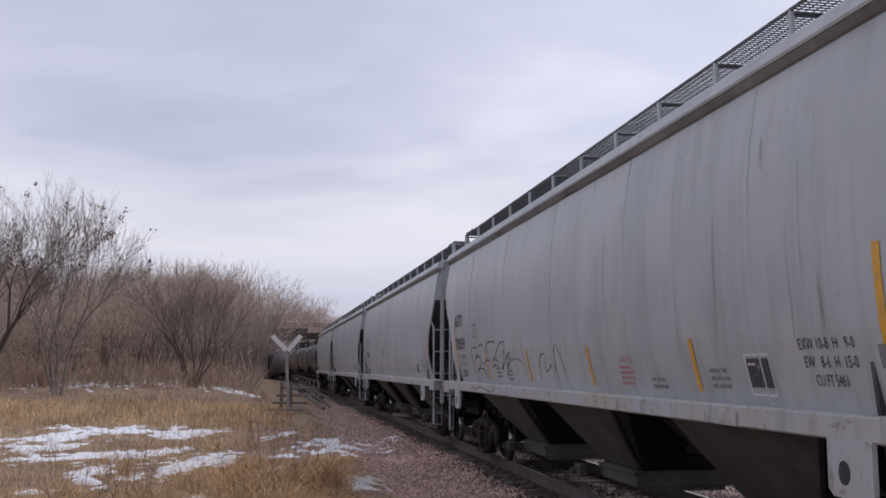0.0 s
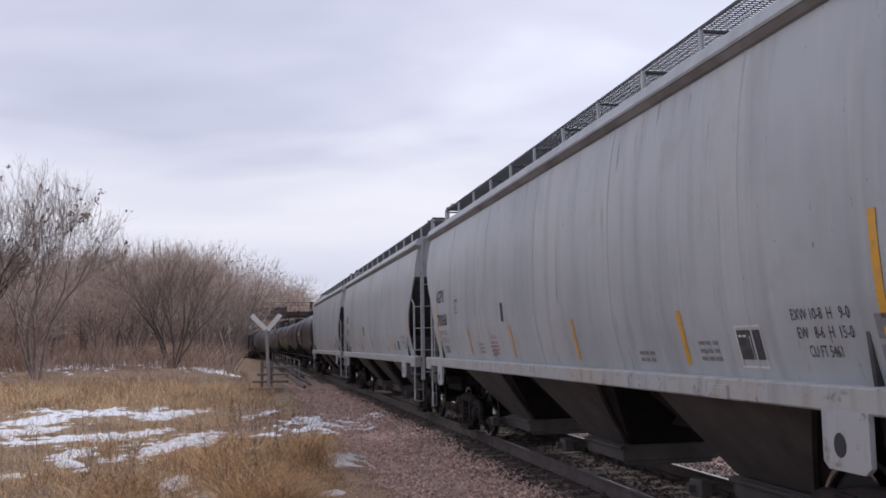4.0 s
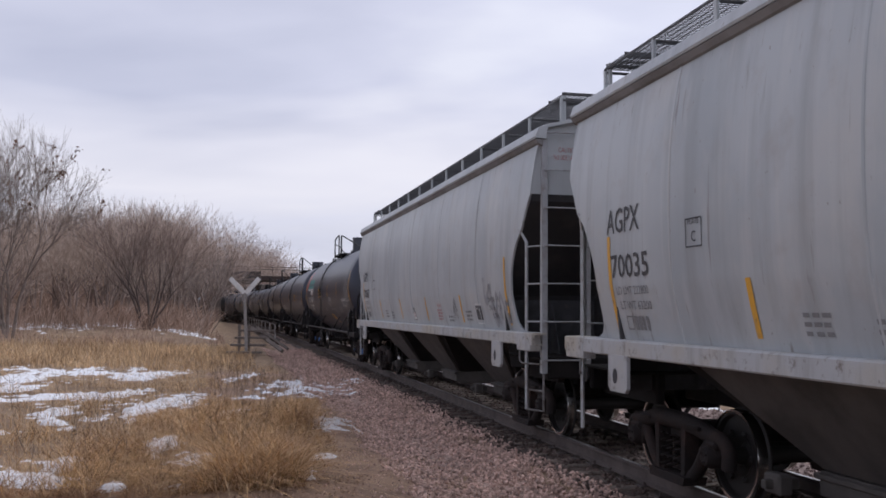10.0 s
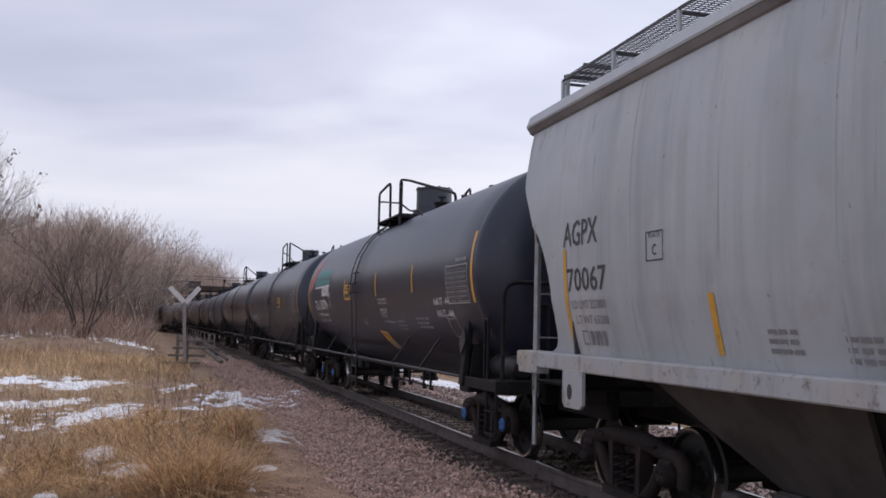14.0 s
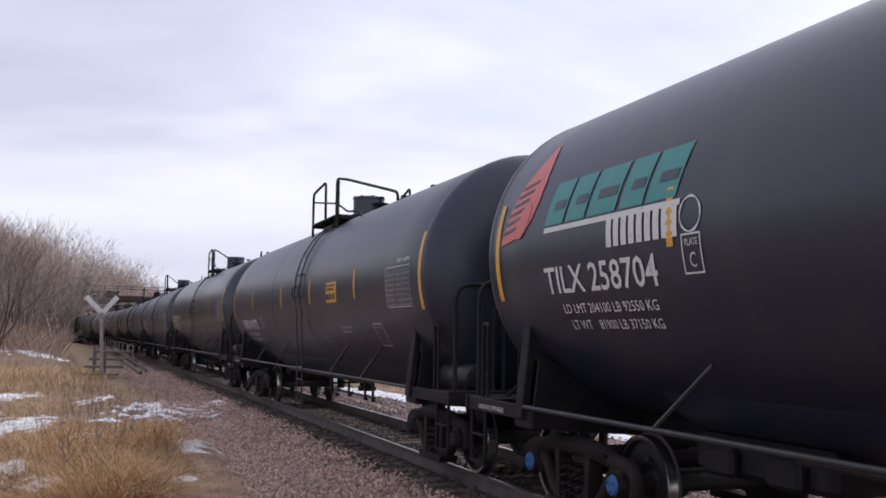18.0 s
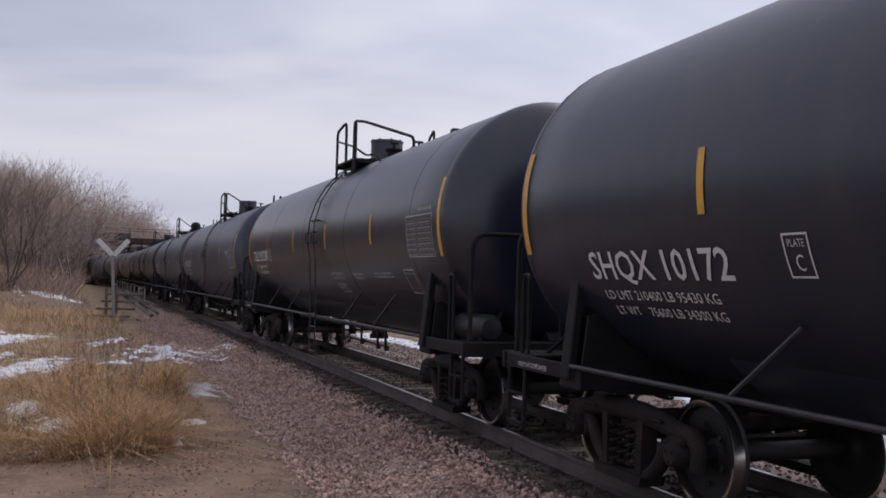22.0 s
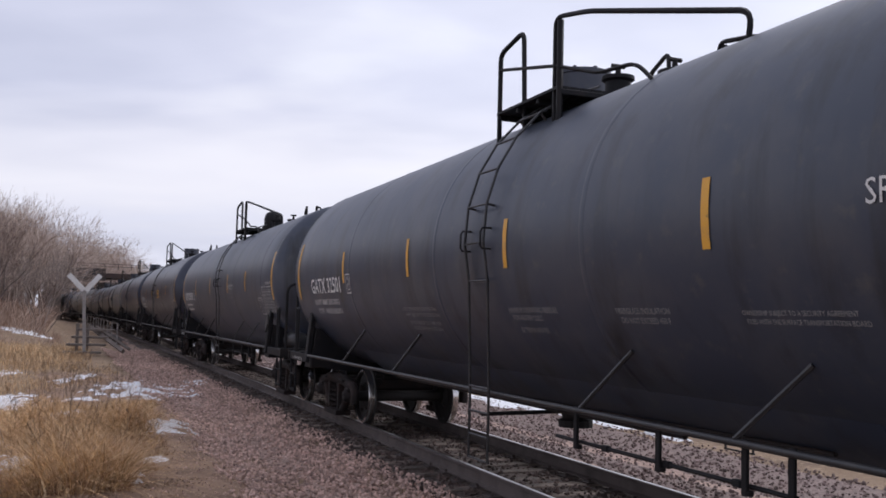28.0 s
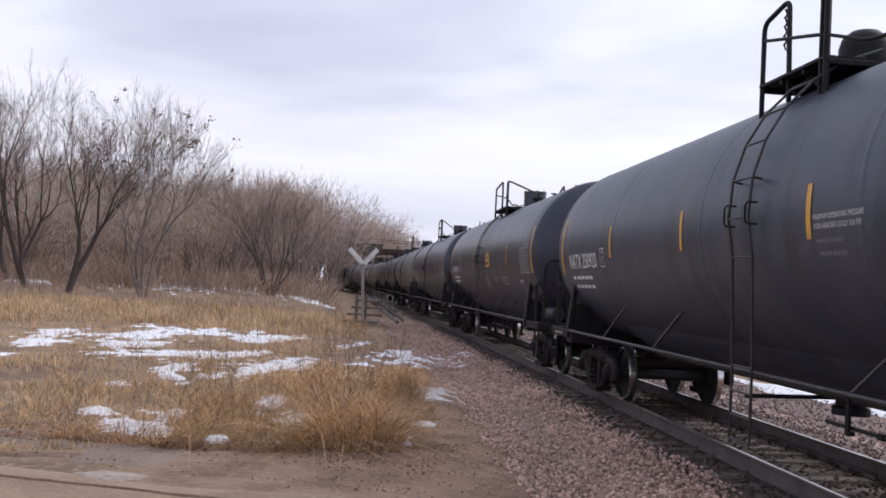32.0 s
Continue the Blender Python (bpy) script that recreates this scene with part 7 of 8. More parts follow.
    for k in range(9):
        ch.pipe([(0.02 * (k % 2), 0.02 * ((k + 1) % 2), -0.05 * k), (-0.02 * (k % 2), -0.02 * ((k + 1) % 2), -0.05 * k - 0.06)], 0.012, 4)
    out["chain"] = ch.mesh("safety_chain", M["frame"])
    pc = Shape().prism([(0, 0.20), (0.15, 0), (0, -0.20), (-0.15, 0)], "yz", -0.012, 0.012)
    pc.prism([(0, 0.15), (0.11, 0), (0, -0.15), (-0.11, 0)], "yz", 0.012, 0.02)
    out["placard"] = pc.mesh("placard_holder", M["rail_pipe"])
    return out


TK = tank_meshes()
SHELLS = {}


def tank_car(label, paint, half=8.05, blue=False, bonnet=False, box_rail=False, seams=(-6.7, -2.98, 0.47, 4.15), ladder_y=-0.1, rail_y=0.0, deep_seam=False, placards=False, rear=7.9, scuffed=False, radius=TANK_R, dome_y=-0.02, low=0.0):
    SIZE[:] = radius, TANK_Z - low
    car = thing("tank_car", label, "tank car", "train")
    P = lambda name, key, lab="", at=None: part(name, TK[key], None, car, lab, at=at)
    key = (paint, half, rear, radius, low)
    if key not in SHELLS:
        SHELLS[key] = tank_shell(half, rear).mesh("tank_shell", M[paint], 40)
    shell = part("tank_shell", SHELLS[key], None, car)
    for y in seams:
        part("weld_seam", TK["seam"](y, 0.05 if deep_seam else 0.028), M[paint], shell, smooth=True)
    for y in (-half + 0.05, rear - 0.05):
        part("head_seam", TK["seam"](y, 0.03), M[paint], shell, smooth=True)
    if scuffed:
        for y, w in ((-0.18, 0.16), (-0.95, 0.14)):
            part("worn_band", TK["seam"](y, w), M["scuff"], shell, "scuffed pale worn band", smooth=True)
    deep = 1.42 if box_rail else 1.0
    top = P("top_platform", "bearer", at=pose(0, rail_y - 1.03, 4.22))
    for y in (0.49, 0.99, 1.46):
        part("platform_bearer", TK["bearer"], None, top, at=pose(0, y * deep, 0))
    for k in range(16):
        part("platform_slat", TK["slat"], None, top, at=pose(-0.99 + k * 0.132, 0.74 * deep, 0) @ Matrix.Diagonal((1, deep, 1, 1)))
    P("manway_dome", "bonnet" if bonnet else "dome", at=pose(0, dome_y, 0.16 if blue else 0.0) @ Matrix.Diagonal((0.8, 0.8, 1, 1) if bonnet else ((1.2, 1.2, 1, 1) if blue else (1, 1, 1, 1))))
    P("top_valve", "valve", at=pose(-0.1, -1.0, 0))
    P("top_valve", "valve", at=pose(0.25, -1.55, -0.02))
    for sd in (-1, 1):
        P("top_railing", ("railing", "wide" if box_rail else ("long" if bonnet else "slim")), "black pipe railing beside the manway", at=pose(0, rail_y, 0) @ Matrix.Diagonal((sd, 1, 1, 1)))
    if bonnet:
        P("safety_chain", "chain", at=pose(-0.96, -0.12, 5.0))
    for sd in (-1, 1):
        m = Matrix.Translation((0, ladder_y, 0)) @ Matrix.Diagonal((-sd, 1, 1, 1))
        lad = part("side_ladder", LADDER, None, car, at=m)
        for y in (-0.26, 0.26):
            part("ladder_catch", TK["knob"], None, lad, at=pose(0, y, 0))
        path = TK["ladder_path"]
        for x, z in path:
            part("rung", TK["rung"], None, lad, at=pose(x, 0, z))
        for z in (0.66, 0.9):
            part("rung", TK["rung"], None, lad, at=pose(-1.62, 0, z))
        P("side_rail", ("rail", sd), "worn black pipe along the side")
        for y in (-4.8, -2.8, 2.2, 4.7):
            P("rail_brace", ("brace", sd), at=pose(0, y, 0))
        for y in (-5.25, -4.82, -3.85, -2.62):
            P("heater_pipe", "heater", at=pose(sd * 1.46, y, 0) @ Matrix.Diagonal((-sd, 1, 1, 1)))
        P("steam_line", "steam_line", at=pose(sd * 1.44, -2.3, 0) @ Matrix.Diagonal((-sd, 1, 1, 1)))
    P("bottom_outlet", "outlet")
    key = ("belly", paint, radius, low)
    if key not in SHELLS:
        sh = Shape()
        arc = lambda y, r: [(r * math.sin(radians(-62 + k * 6.2)), y, SIZE[1] - 0.55 - r * math.cos(radians(-62 + k * 6.2))) for k in range(21)]
        r = radius - 0.40
        sh.grid([arc(-5.75, r - 0.3), arc(-5.45, r)] + [arc(-5.45 + 10.9 * k / 6, r) for k in range(1, 7)] + [arc(5.75, r - 0.3)])
        SHELLS[key] = sh.mesh("belly_jacket", M[paint], 40)
    part("belly_jacket", SHELLS[key], None, car, "jacketed belly over the heater coils")
    if blue:
        gear = part("brake_gear_box", Shape().box((0, 4.6, 0.84), (1.3, 1.7, 0.34), 0.06), M["frame"], car, "sooty brake gear under the shell")
        for k in range(2):
            part("gear_cover", Shape().box((-0.70, 4.2 + 0.8 * k, 0.80), (0.12, 0.4, 0.24), 0.04), M["frame"], gear)
    P("brake_rigging", "rigging")
    for e in (-1, 1):
        flip = Matrix.Diagonal((1, -e, 1, 1))
        at = lambda y, x=0.0, z=0.0: Matrix.Translation((x, e * y, z)) @ flip
        sad = P("bolster_saddle", "saddle", at=at(7.2))
        for sd in (-1, 1):
            part("saddle_post", TK["post", sd], None, sad)
            for y in (-0.19, 0.19):
                part("saddle_web", TK["web", sd], None, sad, at=pose(0, y, 0))
        P("stub_sill", "stub", at=at(7.0))
        plat = P("end_platform", "end_platform", at=at(8.38))
        part("end_beam", TK["end_beam"], None, plat)
        for x in (-1.5, 1.5):
            part("side_beam", TK["side_beam"], None, plat, at=pose(x, 0, 0))
        P("end_handrail", "end_rail", at=at(8.62))
        for sd in (-1, 1):
            P("end_brace", ("end_brace", sd), at=at(8.38))
        coupler(car, e * 8.6, e)
        for sd in (-1, 1):
            P("sill_step", "step", at=at(8.42, sd * 1.5))
            P("grab_iron", "grab", at=Matrix.Translation((sd * 1.48, e * 8.2, 0)) @ Matrix.Rotation(radians(90), 4, "Z"))
            if box_rail:
                P("grab_iron", "grab", at=at(8.62, sd * 0.9) @ Matrix.Diagonal((1, 1, 1.25, 1)) @ Matrix.Translation((0, 0, -0.22)))
                P("grab_iron", "grab", at=at(8.62, sd * 0.4) @ Matrix.Diagonal((1, 1, 1.25, 1)) @ Matrix.Translation((0, 0, -0.22)))
            if placards and e < 0:
                P("placard_holder", "placard", at=Matrix.Translation((sd * 1.535, e * 7.2, 1.62)) @ Matrix.Rotation(sd * radians(-6), 4, "Y") @ Matrix.Diagonal((sd * -1, 1, 1, 1)))
        bogie(car, e * 6.95, blue)
    P("air_reservoir", "reservoir", at=pose(-1.05, -7.95, 1.28))
    part("brake_rod", Shape().pipe([(-0.35, 8.45, 1.12), (-0.35, 8.42, 1.82)], 0.022, 6), M["red_ink"], car, "rusty red brake rod")
    P("hand_brake_wheel", "brake", at=pose(0.55, 8.6, 2.1, 0, 0, 180))
    return car


LADDER = TK["ladder"].mesh("side_ladder", M["rail_pipe"], 60)


def tank_marks(car, mark, number, half=8.05, seed=1, ink="white_ink", table=True, box=0, ld="", lt="", capy=(), stripes=(4.75, 1.5, -1.55, -4.7), tall=(7.62, -7.88), head_mark=True, no=(6.9, 2.30, 1.9), plate=None, panel_y=-6.1, lines=(), ld_in=0.08, table_y=-6.6, table_z=2.18, panel_z=1.60, title="", head_up=0.0, groups=((0.75, 2.05, 2, 0.45), (-0.75, 2.08, 4, 0.62), (-2.3, 2.06, 2, 0.62), (-3.7, 2.06, 3, 1.0), (-0.85, 1.78, 2, 0.5))):
    rnd = random.Random(seed)
    D = lambda name, flat, y, z, mat, lab="": part(name, Shape().add(*on_tank(flat, y, z, 0.012 if name in OVERLAID else 0.006)), M[mat], car, lab)
    Hd = lambda name, flat, x, z, mat: part(name, Shape().add(*on_head(flat, x, z, half)), M[mat], car)
    faint = "white_ink" if ink == "white_ink" else "dim_ink"
    for y in tall:
        D("reflector_strip", strip(0, 0, 0.10, 1.04), y, TANK_Z - 0.50, "yellow", "tall yellow reflective strip")
    for y in stripes:
        D("reflector_strip", strip(0, 0, 0.085, 0.48), y, TANK_Z - 0.26, "yellow", "yellow reflective strip")
    y, z, w = no
    D("car_number", stencil(mark + " " + number, 0.25, w, 0.004) if mark else bars(0, 0, (w,), 0.22, 0, 2, rnd), y, z, ink if mark else "dim_ink", "white stencilled letters and number" if mark else "")
    D("weight_stencil", stencil(ld, 0.09, w * 0.82) if ld else bars(0, 0, (w * 0.75,), 0.06, 0.1, 5, rnd), y - ld_in, z - 0.20, faint)
    D("weight_stencil", stencil(lt, 0.09, w * 0.78) if lt else bars(0, 0, (w * 0.7,), 0.06, 0.1, 5, rnd), y - ld_in - 0.06, z - 0.36, faint)
    px, pz = plate or (y - w - 0.25, z)
    D("plate_frame", outline_box(0, 0, 0.24, 0.30, 0.014), px, pz, ink)
    D("plate_letters", stencil("PLATE", 0.05, 0.16), px - 0.04, pz + 0.21, ink)
    D("plate_letters", stencil("C", 0.11, 0.08), px - 0.08, pz + 0.05, ink)
    if table:
        ty, tz, tw, th = table_y, table_z, 1.08, 0.58
        D("test_table", outline_box(0, 0, tw, th, 0.009), ty, tz, "white_ink", "stencilled test table")
        for k in range(1, 8):
            D("table_line", strip(0, th * k / 8, tw, 0.006), ty, tz, "dim_ink")
            D("table_text", bars(0.02, th * k / 8 - 0.05, (0.40,), 0.026, 0.0, 4, rnd), ty, tz, "dim_ink")
            D("table_text", bars(0.50, th * k / 8 - 0.05, (0.54,), 0.024, 0.0, 5, rnd), ty, tz, "dim_ink")
        for x in (0.45, 0.66, 0.86):
            D("table_line", strip(x, 0, 0.006, th), ty, tz, "dim_ink")
        D("table_title", stencil(title, 0.06, 0.55) if title else bars(0.5, 0, (0.55,), 0.05, 0, 5, rnd), ty - (0.5 if title else 0), tz + th + 0.05, "white_ink" if title else "dim_ink")
        D("inspection_panel", outline_box(0, 0, 0.45, 0.40, 0.014), panel_y, panel_z, "white_ink")
        D("panel_line", strip(0.21, 0.08, 0.008, 0.30), panel_y, panel_z, "dim_ink")
        D("panel_line", strip(0.02, 0.08, 0.41, 0.008), panel_y, panel_z, "dim_ink")
        D("panel_text", bars(0.03, 0.32, (0.38,), 0.03, 0.0, 4, rnd), panel_y, panel_z, "dim_ink")
    for yy, zz, n, ww in groups:
        if rnd.random() < 0.85 and not lines:
            D("small_stencil", bars(0, 0, [ww * rnd.uniform(0.75, 1) for _ in range(n)], 0.04, 0.045, 4, rnd), yy, zz, "dim_ink")
    for text, yy, zz, cap, mat in lines:
        D("side_stencil", stencil(text, cap, cap * 0.7 * len(text)), yy, zz, mat)
    if box:
        D("emergency_panel", strip(0, 0, 0.72, 0.36), box, TANK_Z - 0.28, "yellow", "yellow emergency notice with dark lines")
        D("emergency_lines", bars(0.05, 0.28, (0.62, 0.56), 0.035, 0.03, 4, rnd), box, TANK_Z - 0.276, "black_ink")
        D("emergency_lines", bars(0.04, 0.05, (0.64,), 0.10, 0.04, 3, rnd), box, TANK_Z - 0.276, "black_ink")
    if head_mark:
        Hd("head_number", stencil(mark + " " + number, 0.13, 0.95, 0.003), -0.42, 3.06 + head_up, "white_ink")
        for k, line in enumerate(capy):
            Hd("head_capacity", stencil(line, 0.088, 0.74 + 0.06 * (k == 0)), -0.38, 2.91 + head_up - 0.135 * k, "white_ink")
    shoes = stencil("2 INCH HF COMP SHOES", 0.05, 0.70)
    for y in (8.35,):
        part("sill_stencil", Shape().add([(-1.53, y - a, 1.0 + b) for a, b in shoes[0]], shoes[1]), M["white_ink"], car)

# ---------------------------------------------------------------- the place
make_ground()
make_road()
make_snow()
sheet("dirt_track", lambda s: -6.4 - 1.2 * ease(8, 2, s), lambda s: -3.2, -1.5, 24, "dirt", "trodden gravelly dirt beside the ballast", 4.4, 0.02)
make_sign()
make_girder_bridge()
make_overpass()
bare_tree(-28.3, 45.5, 11.6, 2, 21, "tall bare tree with several dark stems", depth=5, spread=0.62, radius=0.20, tilt=0.24, up=0.30)
bare_tree(-31.0, 46.5, 11.8, 2, 27, "tall bare tree forking low into dark limbs", depth=5, spread=0.58, radius=0.19, tilt=0.20, up=0.32)
bare_tree(-34.5, 50, 11.2, 2, 22, "bare tree with dark stems at the field's edge", depth=5, radius=0.17, up=0.34)
bare_tree(-24.6, 47.0, 11.6, 4, 23, "slim bare tree with withered leaf clusters", bark="bark_pale", depth=5, spread=0.62, leaves=70, radius=0.11, tilt=0.26, up=0.3)
bare_tree(-20.9, 56.0, 8.6, 8, 24, "many-stemmed bare shrub tree", name="bare_shrub", depth=4, spread=0.6, radius=0.09, tilt=0.36, up=0.4)
for x_, y_, h_, k_ in ((-19.4, 63.0, 6.0, 33), (-21.6, 69.0, 7.4, 35), (-23.6, 62.5, 6.6, 36)):
    bare_tree(x_, y_, h_, 5, k_, "bare brown shrub beside the track bank", name="bare_shrub", bark="bark_pale", depth=4, spread=0.75, radius=0.05, tilt=0.5, up=0.22)
bare_tree(-38.5, 47, 11.0, 3, 25, "bare tree with dark stems at the field's edge", depth=4, radius=0.14)
make_woods()
make_grass()

# ---------------------------------------------------------------- the train
HOPPERS = (("70059", -71.92, ("scrawl",)), ("70068", -52.67, ("tag",)), ("70035", -33.27, ("green", "label", "cyan")), ("70067", -14.01, ("label", "overpaint")))
for n_, (number, s0, extras) in enumerate(HOPPERS):
    c = hopper_car(("light grey covered hopper car with black sprayed scrawl", "light grey covered hopper car with a light blue tag", "light grey covered hopper car with a green sticker", "light grey covered hopper car before the tank cars")[n_])
    hopper_marks(c, number, n_, extras)
    CARS.append((c, s0, 14.0))

TANKS = (
    ("black tank car with red and teal lettering", "tank", 4.55, dict(blue=True, box_rail=True, ladder_y=0.58, seams=(), rear=7.8, radius=1.65, placards=True)),
    ("black tank car with a yellow notice and worn bands", "tank", 22.56, dict(box_rail=True, ladder_y=-0.66, rail_y=-0.06, dome_y=0.18, seams=(2.3,), rear=8.05, scuffed=True, radius=1.665, low=0.03)),
    ("glossy black tank car with white lettering", "tank_satin", 41.2, dict(ladder_y=-0.78, rail_y=-0.38, dome_y=-0.16, rear=7.75)),
    ("worn blue-black tank car with white lettering", "tank_matt", 59.55, dict(deep_seam=True, ladder_y=-0.89, rail_y=-0.36, placards=True, rear=7.85, radius=1.65, low=0.075)),
    ("worn blue-black tank car with a domed bonnet", "tank_matt", 77.75, dict(bonnet=True, ladder_y=-0.87, rail_y=-0.15, deep_seam=True, placards=True, low=0.06)),
    ("black tank car with a yellow notice", "tank", 96.4, dict(box_rail=True)),
    ("black tank car with pale panels", "tank", 114.65, dict()),
)
MARKS = (
    dict(mark="TILX", number="258704", ld="LD LMT 204100 LB 92550 KG", lt="LT WT    81900 LB 37150 KG", capy=("CAPY 25400 GAL", "CAPY 96200 L"), box=1.86, no=(6.46, 2.22, 1.95), ld_in=0.24, plate=(4.15, 2.28), stripes=(1.95, -1.5, -4.48), tall=(7.6, -7.84), panel_y=-6.25, groups=((-4.30, 1.92, 3, 1.0), (-2.80, 1.86, 3, 0.7))),
    dict(mark="SHQX", number="10172", head_up=-0.06, ld="LD LMT 210400 LB 95430 KG", lt="LT WT    75600 LB 34300 KG", capy=("CAPY 25660 GAL", "CAPY 97100 L"), box=-2.86, no=(6.74, 1.93, 2.05), plate=(4.10, 1.95), stripes=(4.95, 1.28, -1.5, -4.7), panel_y=-5.40, table_y=-6.44, table_z=2.23, title="AAR 211A100W1", groups=((-3.45, 1.92, 2, 0.75), (-1.9, 1.72, 3, 0.3)), tall=(8.0, -7.88)),
    dict(mark="TILX", number="251238", ld="LD LMT 211800 LB 96050 KG", lt="LT WT    74200 LB 33650 KG", capy=("CAPY 25420 GAL", "CAPY 21160 GAL", "CAPY 96220 L"), no=(6.80, 2.27, 2.03), plate=(4.52, 2.25), lines=(
        ("MAXIMUM OPERATING PRESSURE", -1.53, 1.90, 0.05, "white_ink"), ("FOR HEATER COILS 150 PSI", -1.58, 1.81, 0.05, "white_ink"), ("EXTERIOR HEATER PIPE", -1.60, 1.67, 0.05, "white_ink"), ("NO INLET OR OUTLET", -1.63, 1.59, 0.05, "white_ink"), ("PIPE CAPS REQUIRED", -1.66, 1.51, 0.05, "white_ink"), ("VENT TANK WHEN UNLOADING", -1.70, 1.40, 0.045, "dim_ink"),
        ("FIBERGLASS INSULATION", -3.15, 1.90, 0.044, "white_ink"), ("DO NOT EXCEED 450 F", -3.20, 1.82, 0.044, "white_ink"),
        ("OWNERSHIP SUBJECT TO A SECURITY AGREEMENT", -4.47, 1.92, 0.034, "white_ink"), ("FILED WITH THE SURFACE TRANSPORTATION BOARD", -4.47, 1.86, 0.034, "white_ink"))),
    dict(mark="GATX", number="32501", head_up=0.14, ld="LD LMT 188800 LB 85650 KG", lt="LT WT    74200 LB 33650 KG", capy=("CAPY 25500 US GAL", "CAPY 96 528 L"), no=(6.62, 2.28, 1.93), plate=(4.34, 2.25), stripes=(4.5, 1.45, -1.45, -4.6), lines=(
        ("SRB754", -6.01, 2.58, 0.14, "white_ink"), ("CONTACT OWNER BEFORE REPAIRING TANK", 1.90, 1.98, 0.05, "dim_ink"), ("SHARP OBJECTS MUST NOT CONTACT TANK", 1.86, 1.90, 0.05, "dim_ink"), ("DO NOT STEAM OR CLEAN TANK WITH", 1.82, 1.79, 0.05, "dim_ink"), ("BOILING WATER OR CAUSTIC SODA", 1.78, 1.71, 0.05, "dim_ink"),
        ("FIBERGLASS INSULATION", -3.32, 1.97, 0.05, "dim_ink"), ("DO NOT EXCEED 450 F", -3.36, 1.89, 0.05, "dim_ink"), ("MAXIMUM OPERATING PRESSURE", -1.34, 1.97, 0.055, "dim_ink"), ("FOR HEATER COILS", -1.38, 1.89, 0.055, "dim_ink"), ("EXTERIOR HEATER", -1.44, 1.76, 0.055, "dim_ink"),
        ("OWNERSHIP SUBJECT TO A SECURITY AGREEMENT", -4.85, 1.97, 0.034, "dim_ink"), ("FILED WITH THE SURFACE TRANSPORTATION BOARD", -4.87, 1.91, 0.034, "dim_ink"))),
    dict(mark="NATX", number="250920", no=(7.01, 2.28, 1.9), stripes=(4.3, 1.12, -2.1, -4.75), panel_y=-6.22, panel_z=1.84, table_y=-6.78, table_z=1.90, lines=(
        ("MAXIMUM OPERATING PRESSURE", -2.22, 2.58, 0.045, "white_ink"), ("FOR HEATER COILS 150 PSI", -2.24, 2.50, 0.045, "white_ink"), ("NO INLET OR OUTLET", -2.27, 2.38, 0.035, "dim_ink"), ("PIPE CAPS REQUIRED", -2.30, 2.27, 0.035, "dim_ink"))),
    dict(mark="", number="", box=-1.2, head_mark=False, no=(6.9, 2.3, 1.9)),
    dict(mark="", number="", head_mark=False),
)
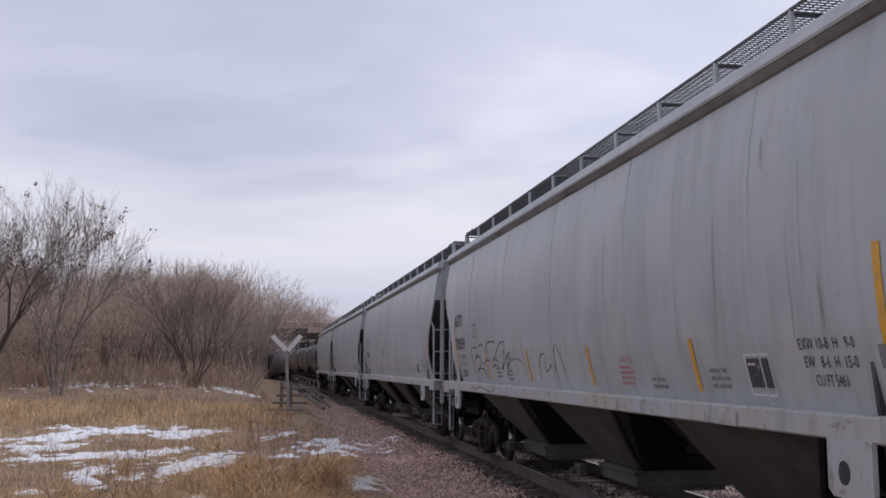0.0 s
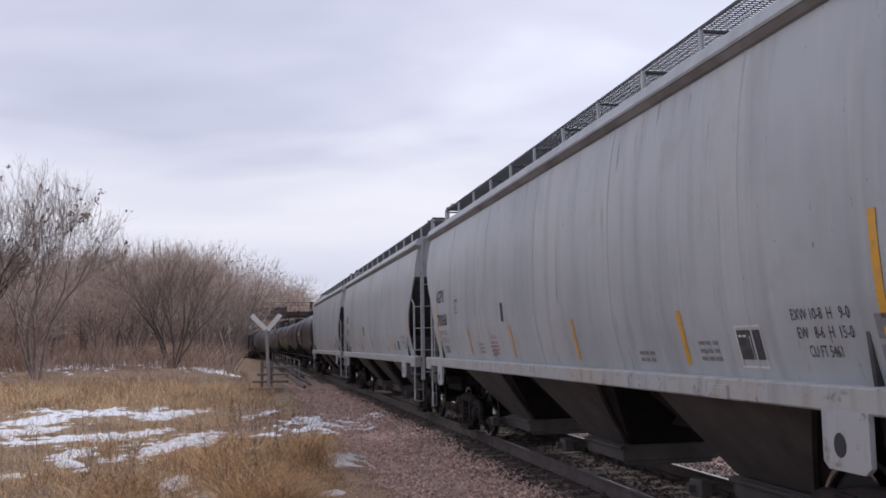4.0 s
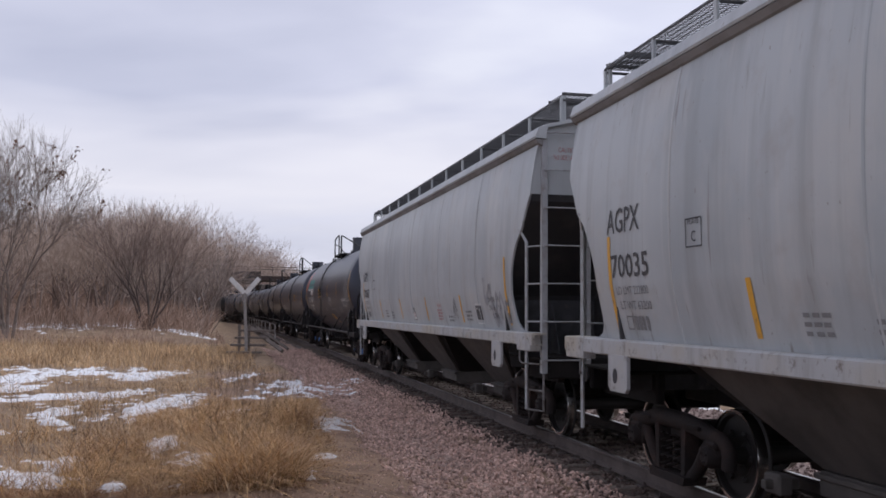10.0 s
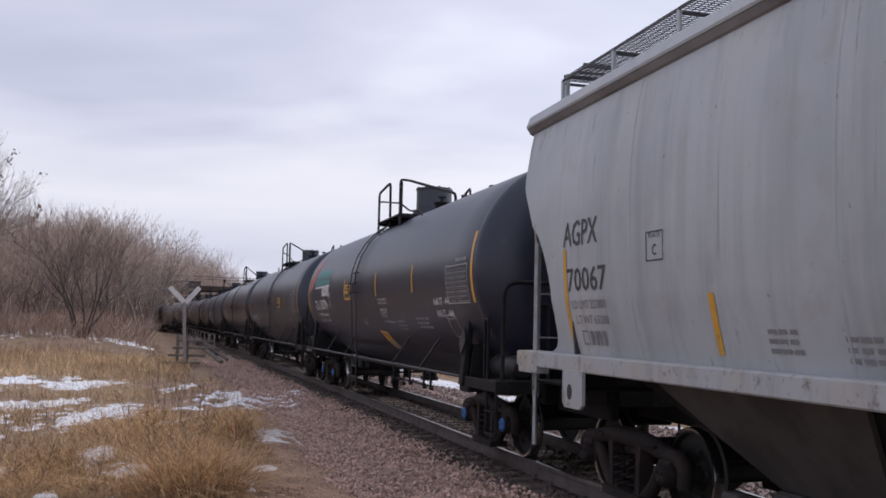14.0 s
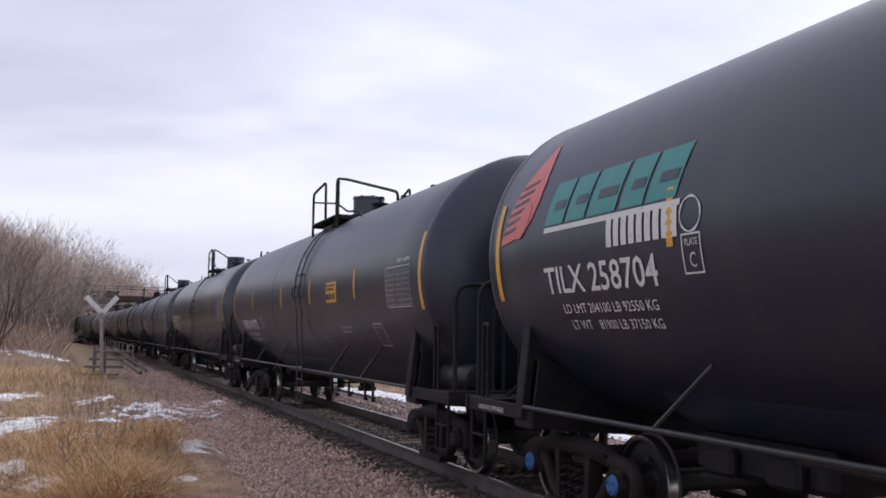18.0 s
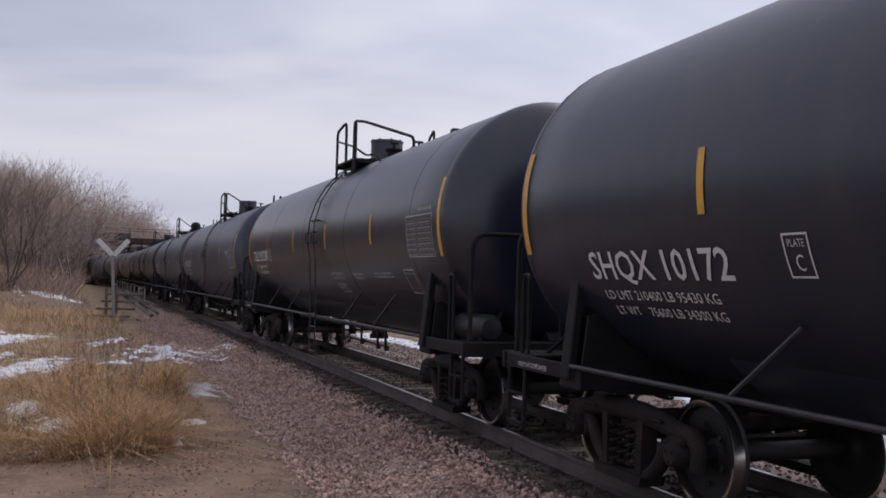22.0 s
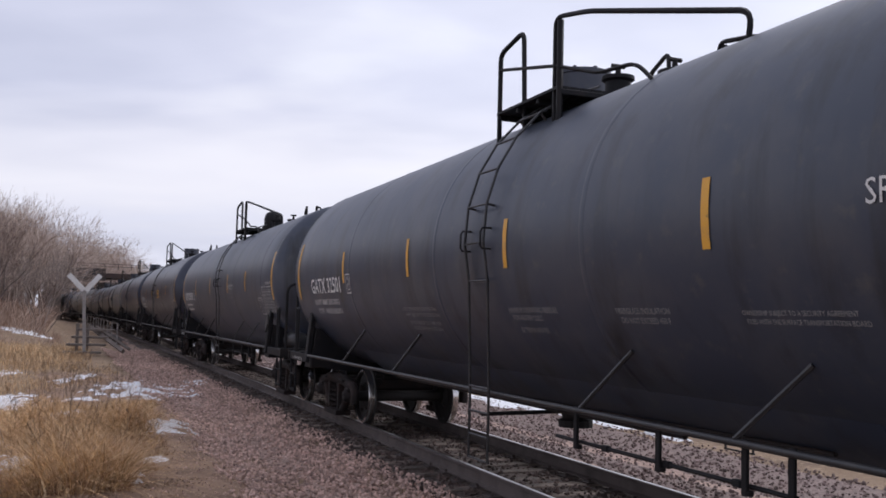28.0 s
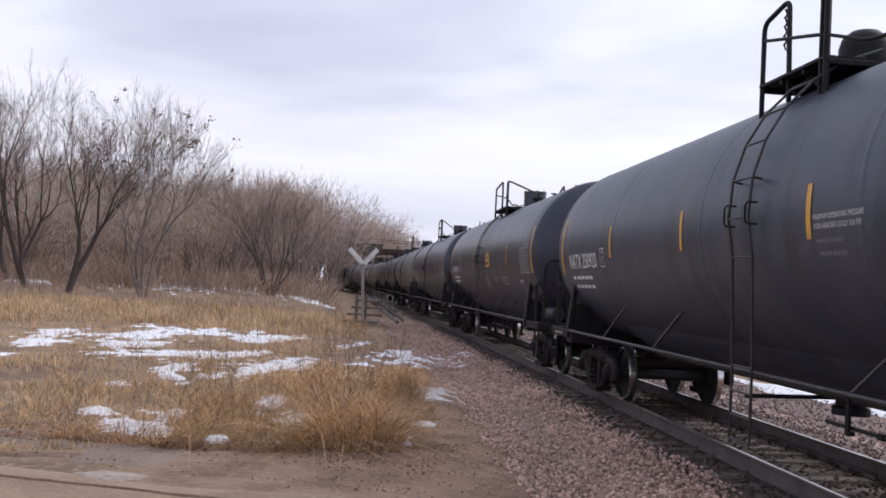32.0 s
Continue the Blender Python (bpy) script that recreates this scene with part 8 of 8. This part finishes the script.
for n_, ((label, paint, s0, opts), marks) in enumerate(zip(TANKS, MARKS)):
    c = tank_car(label, paint, **opts)
    tank_marks(c, seed=n_ + 10, **marks)
    if n_ == 0:
        D = lambda name, flat, y, z, mat, lab="": part(name, Shape().add(*on_tank(flat, y, z, 0.012 if name in OVERLAID else 0.006)), M[mat], c, lab)
        # the flame and the five slanted letter blocks of the owner's sign, as plain shapes
        def cut(points):
            bm = bmesh.new()
            bm.faces.new([bm.verts.new((a, b, 0)) for a, b in points])
            bmesh.ops.triangulate(bm, faces=bm.faces[:])
            z = min(b for a, b in points) + 0.06
            while z < max(b for a, b in points):
                bmesh.ops.bisect_plane(bm, geom=bm.verts[:] + bm.edges[:] + bm.faces[:], plane_co=(0, z, 0), plane_no=(0, 1, 0))
                z += 0.08
            bm.verts.index_update()
            got = [(v.co.x, v.co.y) for v in bm.verts], [tuple(v.index for v in f.verts) for f in bm.faces]
            bm.free()
            return got
        flame = [(0.0, 0.0), (0.36, 0.05), (0.56, 0.10), (0.70, 0.22), (0.79, 0.40), (0.81, 0.60), (0.76, 0.82), (0.66, 1.02), (0.56, 1.16), (0.51, 0.98), (0.40, 0.80), (0.27, 0.60), (0.15, 0.36), (0.06, 0.15)]
        D("flame_sign", cut(flame), 7.46, 2.76, "salmon_ink", "salmon flame with dark stripes")
        for k in range(6):
            D("flame_stripe", cut([(0.02 + 0.055 * k, 0.10 + 0.095 * k), (0.36 + 0.055 * k, 0.15 + 0.095 * k), (0.38 + 0.055 * k, 0.185 + 0.095 * k), (0.04 + 0.055 * k, 0.135 + 0.095 * k)]), 7.46, 2.762, "tank")
        D("flame_drop", cut([(0.50 + 0.14 * math.cos(q * 0.5236) + 0.07 * math.sin(q * 0.5236), 0.22 + 0.19 * math.sin(q * 0.5236)) for q in range(12)]), 7.46, 2.764, "salmon_ink")
        x = 0.0
        for k in range(5):
            w = (0.42, 0.40, 0.54, 0.40, 0.46)[k]
            sl = 0.13
            D("sign_block", cut([(x, 0), (x + w * 0.90, 0), (x + w * 0.90 + sl, 0.42), (x + sl, 0.42)]), 6.44, 2.87, "teal_ink", "slanted teal sign block")
            D("block_gap", cut([(x + 0.17, 0.14), (x + w * 0.90, 0.14), (x + w * 0.90 + 0.03, 0.22), (x + 0.20, 0.22)]), 6.44, 2.873, "tank")
            x += w + 0.01
        D("sign_underline", strip(0, 0, 2.28, 0.05), 6.44, 2.80, "white_ink")
        for k in range(9):
            D("sign_bar", strip(0.12 * k, 0, 0.085, 0.24), 5.24, 2.57, "white_ink", "upright white sign bars")
        D("round_mark", ribbon([(0.13 * math.cos(q * 0.3307), 0.13 * math.sin(q * 0.3307)) for q in range(20)], 0.02), 4.03, 2.72, "white_ink")
        D("reflector_strip", strip(0, 0, 0.085, 0.52), 4.34, 2.50, "yellow", "yellow reflective strip")
        D("paper_notice", cut([(0.0, 0.60), (0.62, 0.57), (0.80, -0.06), (0.18, -0.02)]), -0.77, 1.06, "yellow", "crooked yellow paper notice with a pale middle")
        D("paper_middle", cut([(0.26, 0.36), (0.60, 0.34), (0.70, 0.04), (0.34, 0.06)]), -0.77, 1.064, "dim_ink")
        D("notice_title", stencil("IMPORTANT", 0.06, 0.40, 0.002), -0.87, 1.064 + 0.47, "black_ink")
        D("notice_rule", strip(0.16, 0.41, 0.42, 0.012), -0.77, 1.064, "black_ink")
        for k, line in enumerate(("AAR ST - 446", "AAR ST - 444")):
            D("class_stencil", stencil(line, 0.12, 0.92, 0.002), -5.74 - 0.03 * k, 2.17 - 0.20 * k, "white_ink")
        for k, line in enumerate(("MAXIMUM OPERATING PRESSURE", "FOR HEATER COILS 150 PSI", "", "EXTERIOR HEATER PIPES", "NO INLET OR OUTLET", "PIPE CAPS REQUIRED")):
            if line:
                D("heater_stencil", stencil(line, 0.042, 0.0285 * len(line)), -1.665 - 0.004 * k, 2.32 - 0.07 * k, "white_ink")
        D("vent_stencil", stencil("VENT TANK WHEN UNLOADING", 0.042, 0.80), -1.72, 1.85, "white_ink")
        for k, line in enumerate(("REMOVE ALL RESIDUE", "COMMODITY BEFORE", "CLEANING TANK CAR")):
            D("residue_stencil", stencil(line, 0.032, 0.30 - 0.02 * (k == 1)), 0.34 - 0.012 * k, 1.90 - 0.055 * k, "white_ink")
    if n_ == 1:
        D = lambda name, flat, y, z, mat, lab="": part(name, Shape().add(*on_tank(flat, y, z, 0.012 if name in OVERLAID else 0.006)), M[mat], c, lab)
        for k, line in enumerate(("FOR CHEMICAL EMERGENCY", "CALL CHEMTREC")):
            D("emergency_text", stencil(line, 0.04, 0.6 - 0.15 * k), -2.92 - 0.08 * k, TANK_Z - 0.0 - 0.075 * k, "black_ink")
    CARS.append((c, s0, 12.8))
for k in range(6):
    kind = ("tank_grey", "tank", "tank_matt")[k % 3]
    c = tank_car("dusty tank car far back in the train", kind)
    tank_marks(c, "TILX", str(251000 + 37 * k), seed=40 + k, ink="dim_ink", head_mark=False)
    CARS.append((c, 132.9 + 18.25 * k, 12.8))

make_track()
make_ballast()


# ---------------------------------------------------------------- what moves
def motions():
    """The train rolls past: every car along the track, every wheelset round its axle."""
    for car, s0, base in CARS:
        walk(car, [(t, car_pose(s0 - run(t), base)) for t in range(0, 33)])
    turns = [k * 4 / 30 for k in range(240)] + [32.0]
    for w, y in ROLLING:
        walk(w, [(t, pose(0, y, WHEEL_R, math.degrees((run(t) - run(0.0)) / WHEEL_R))) for t in turns])


motions()
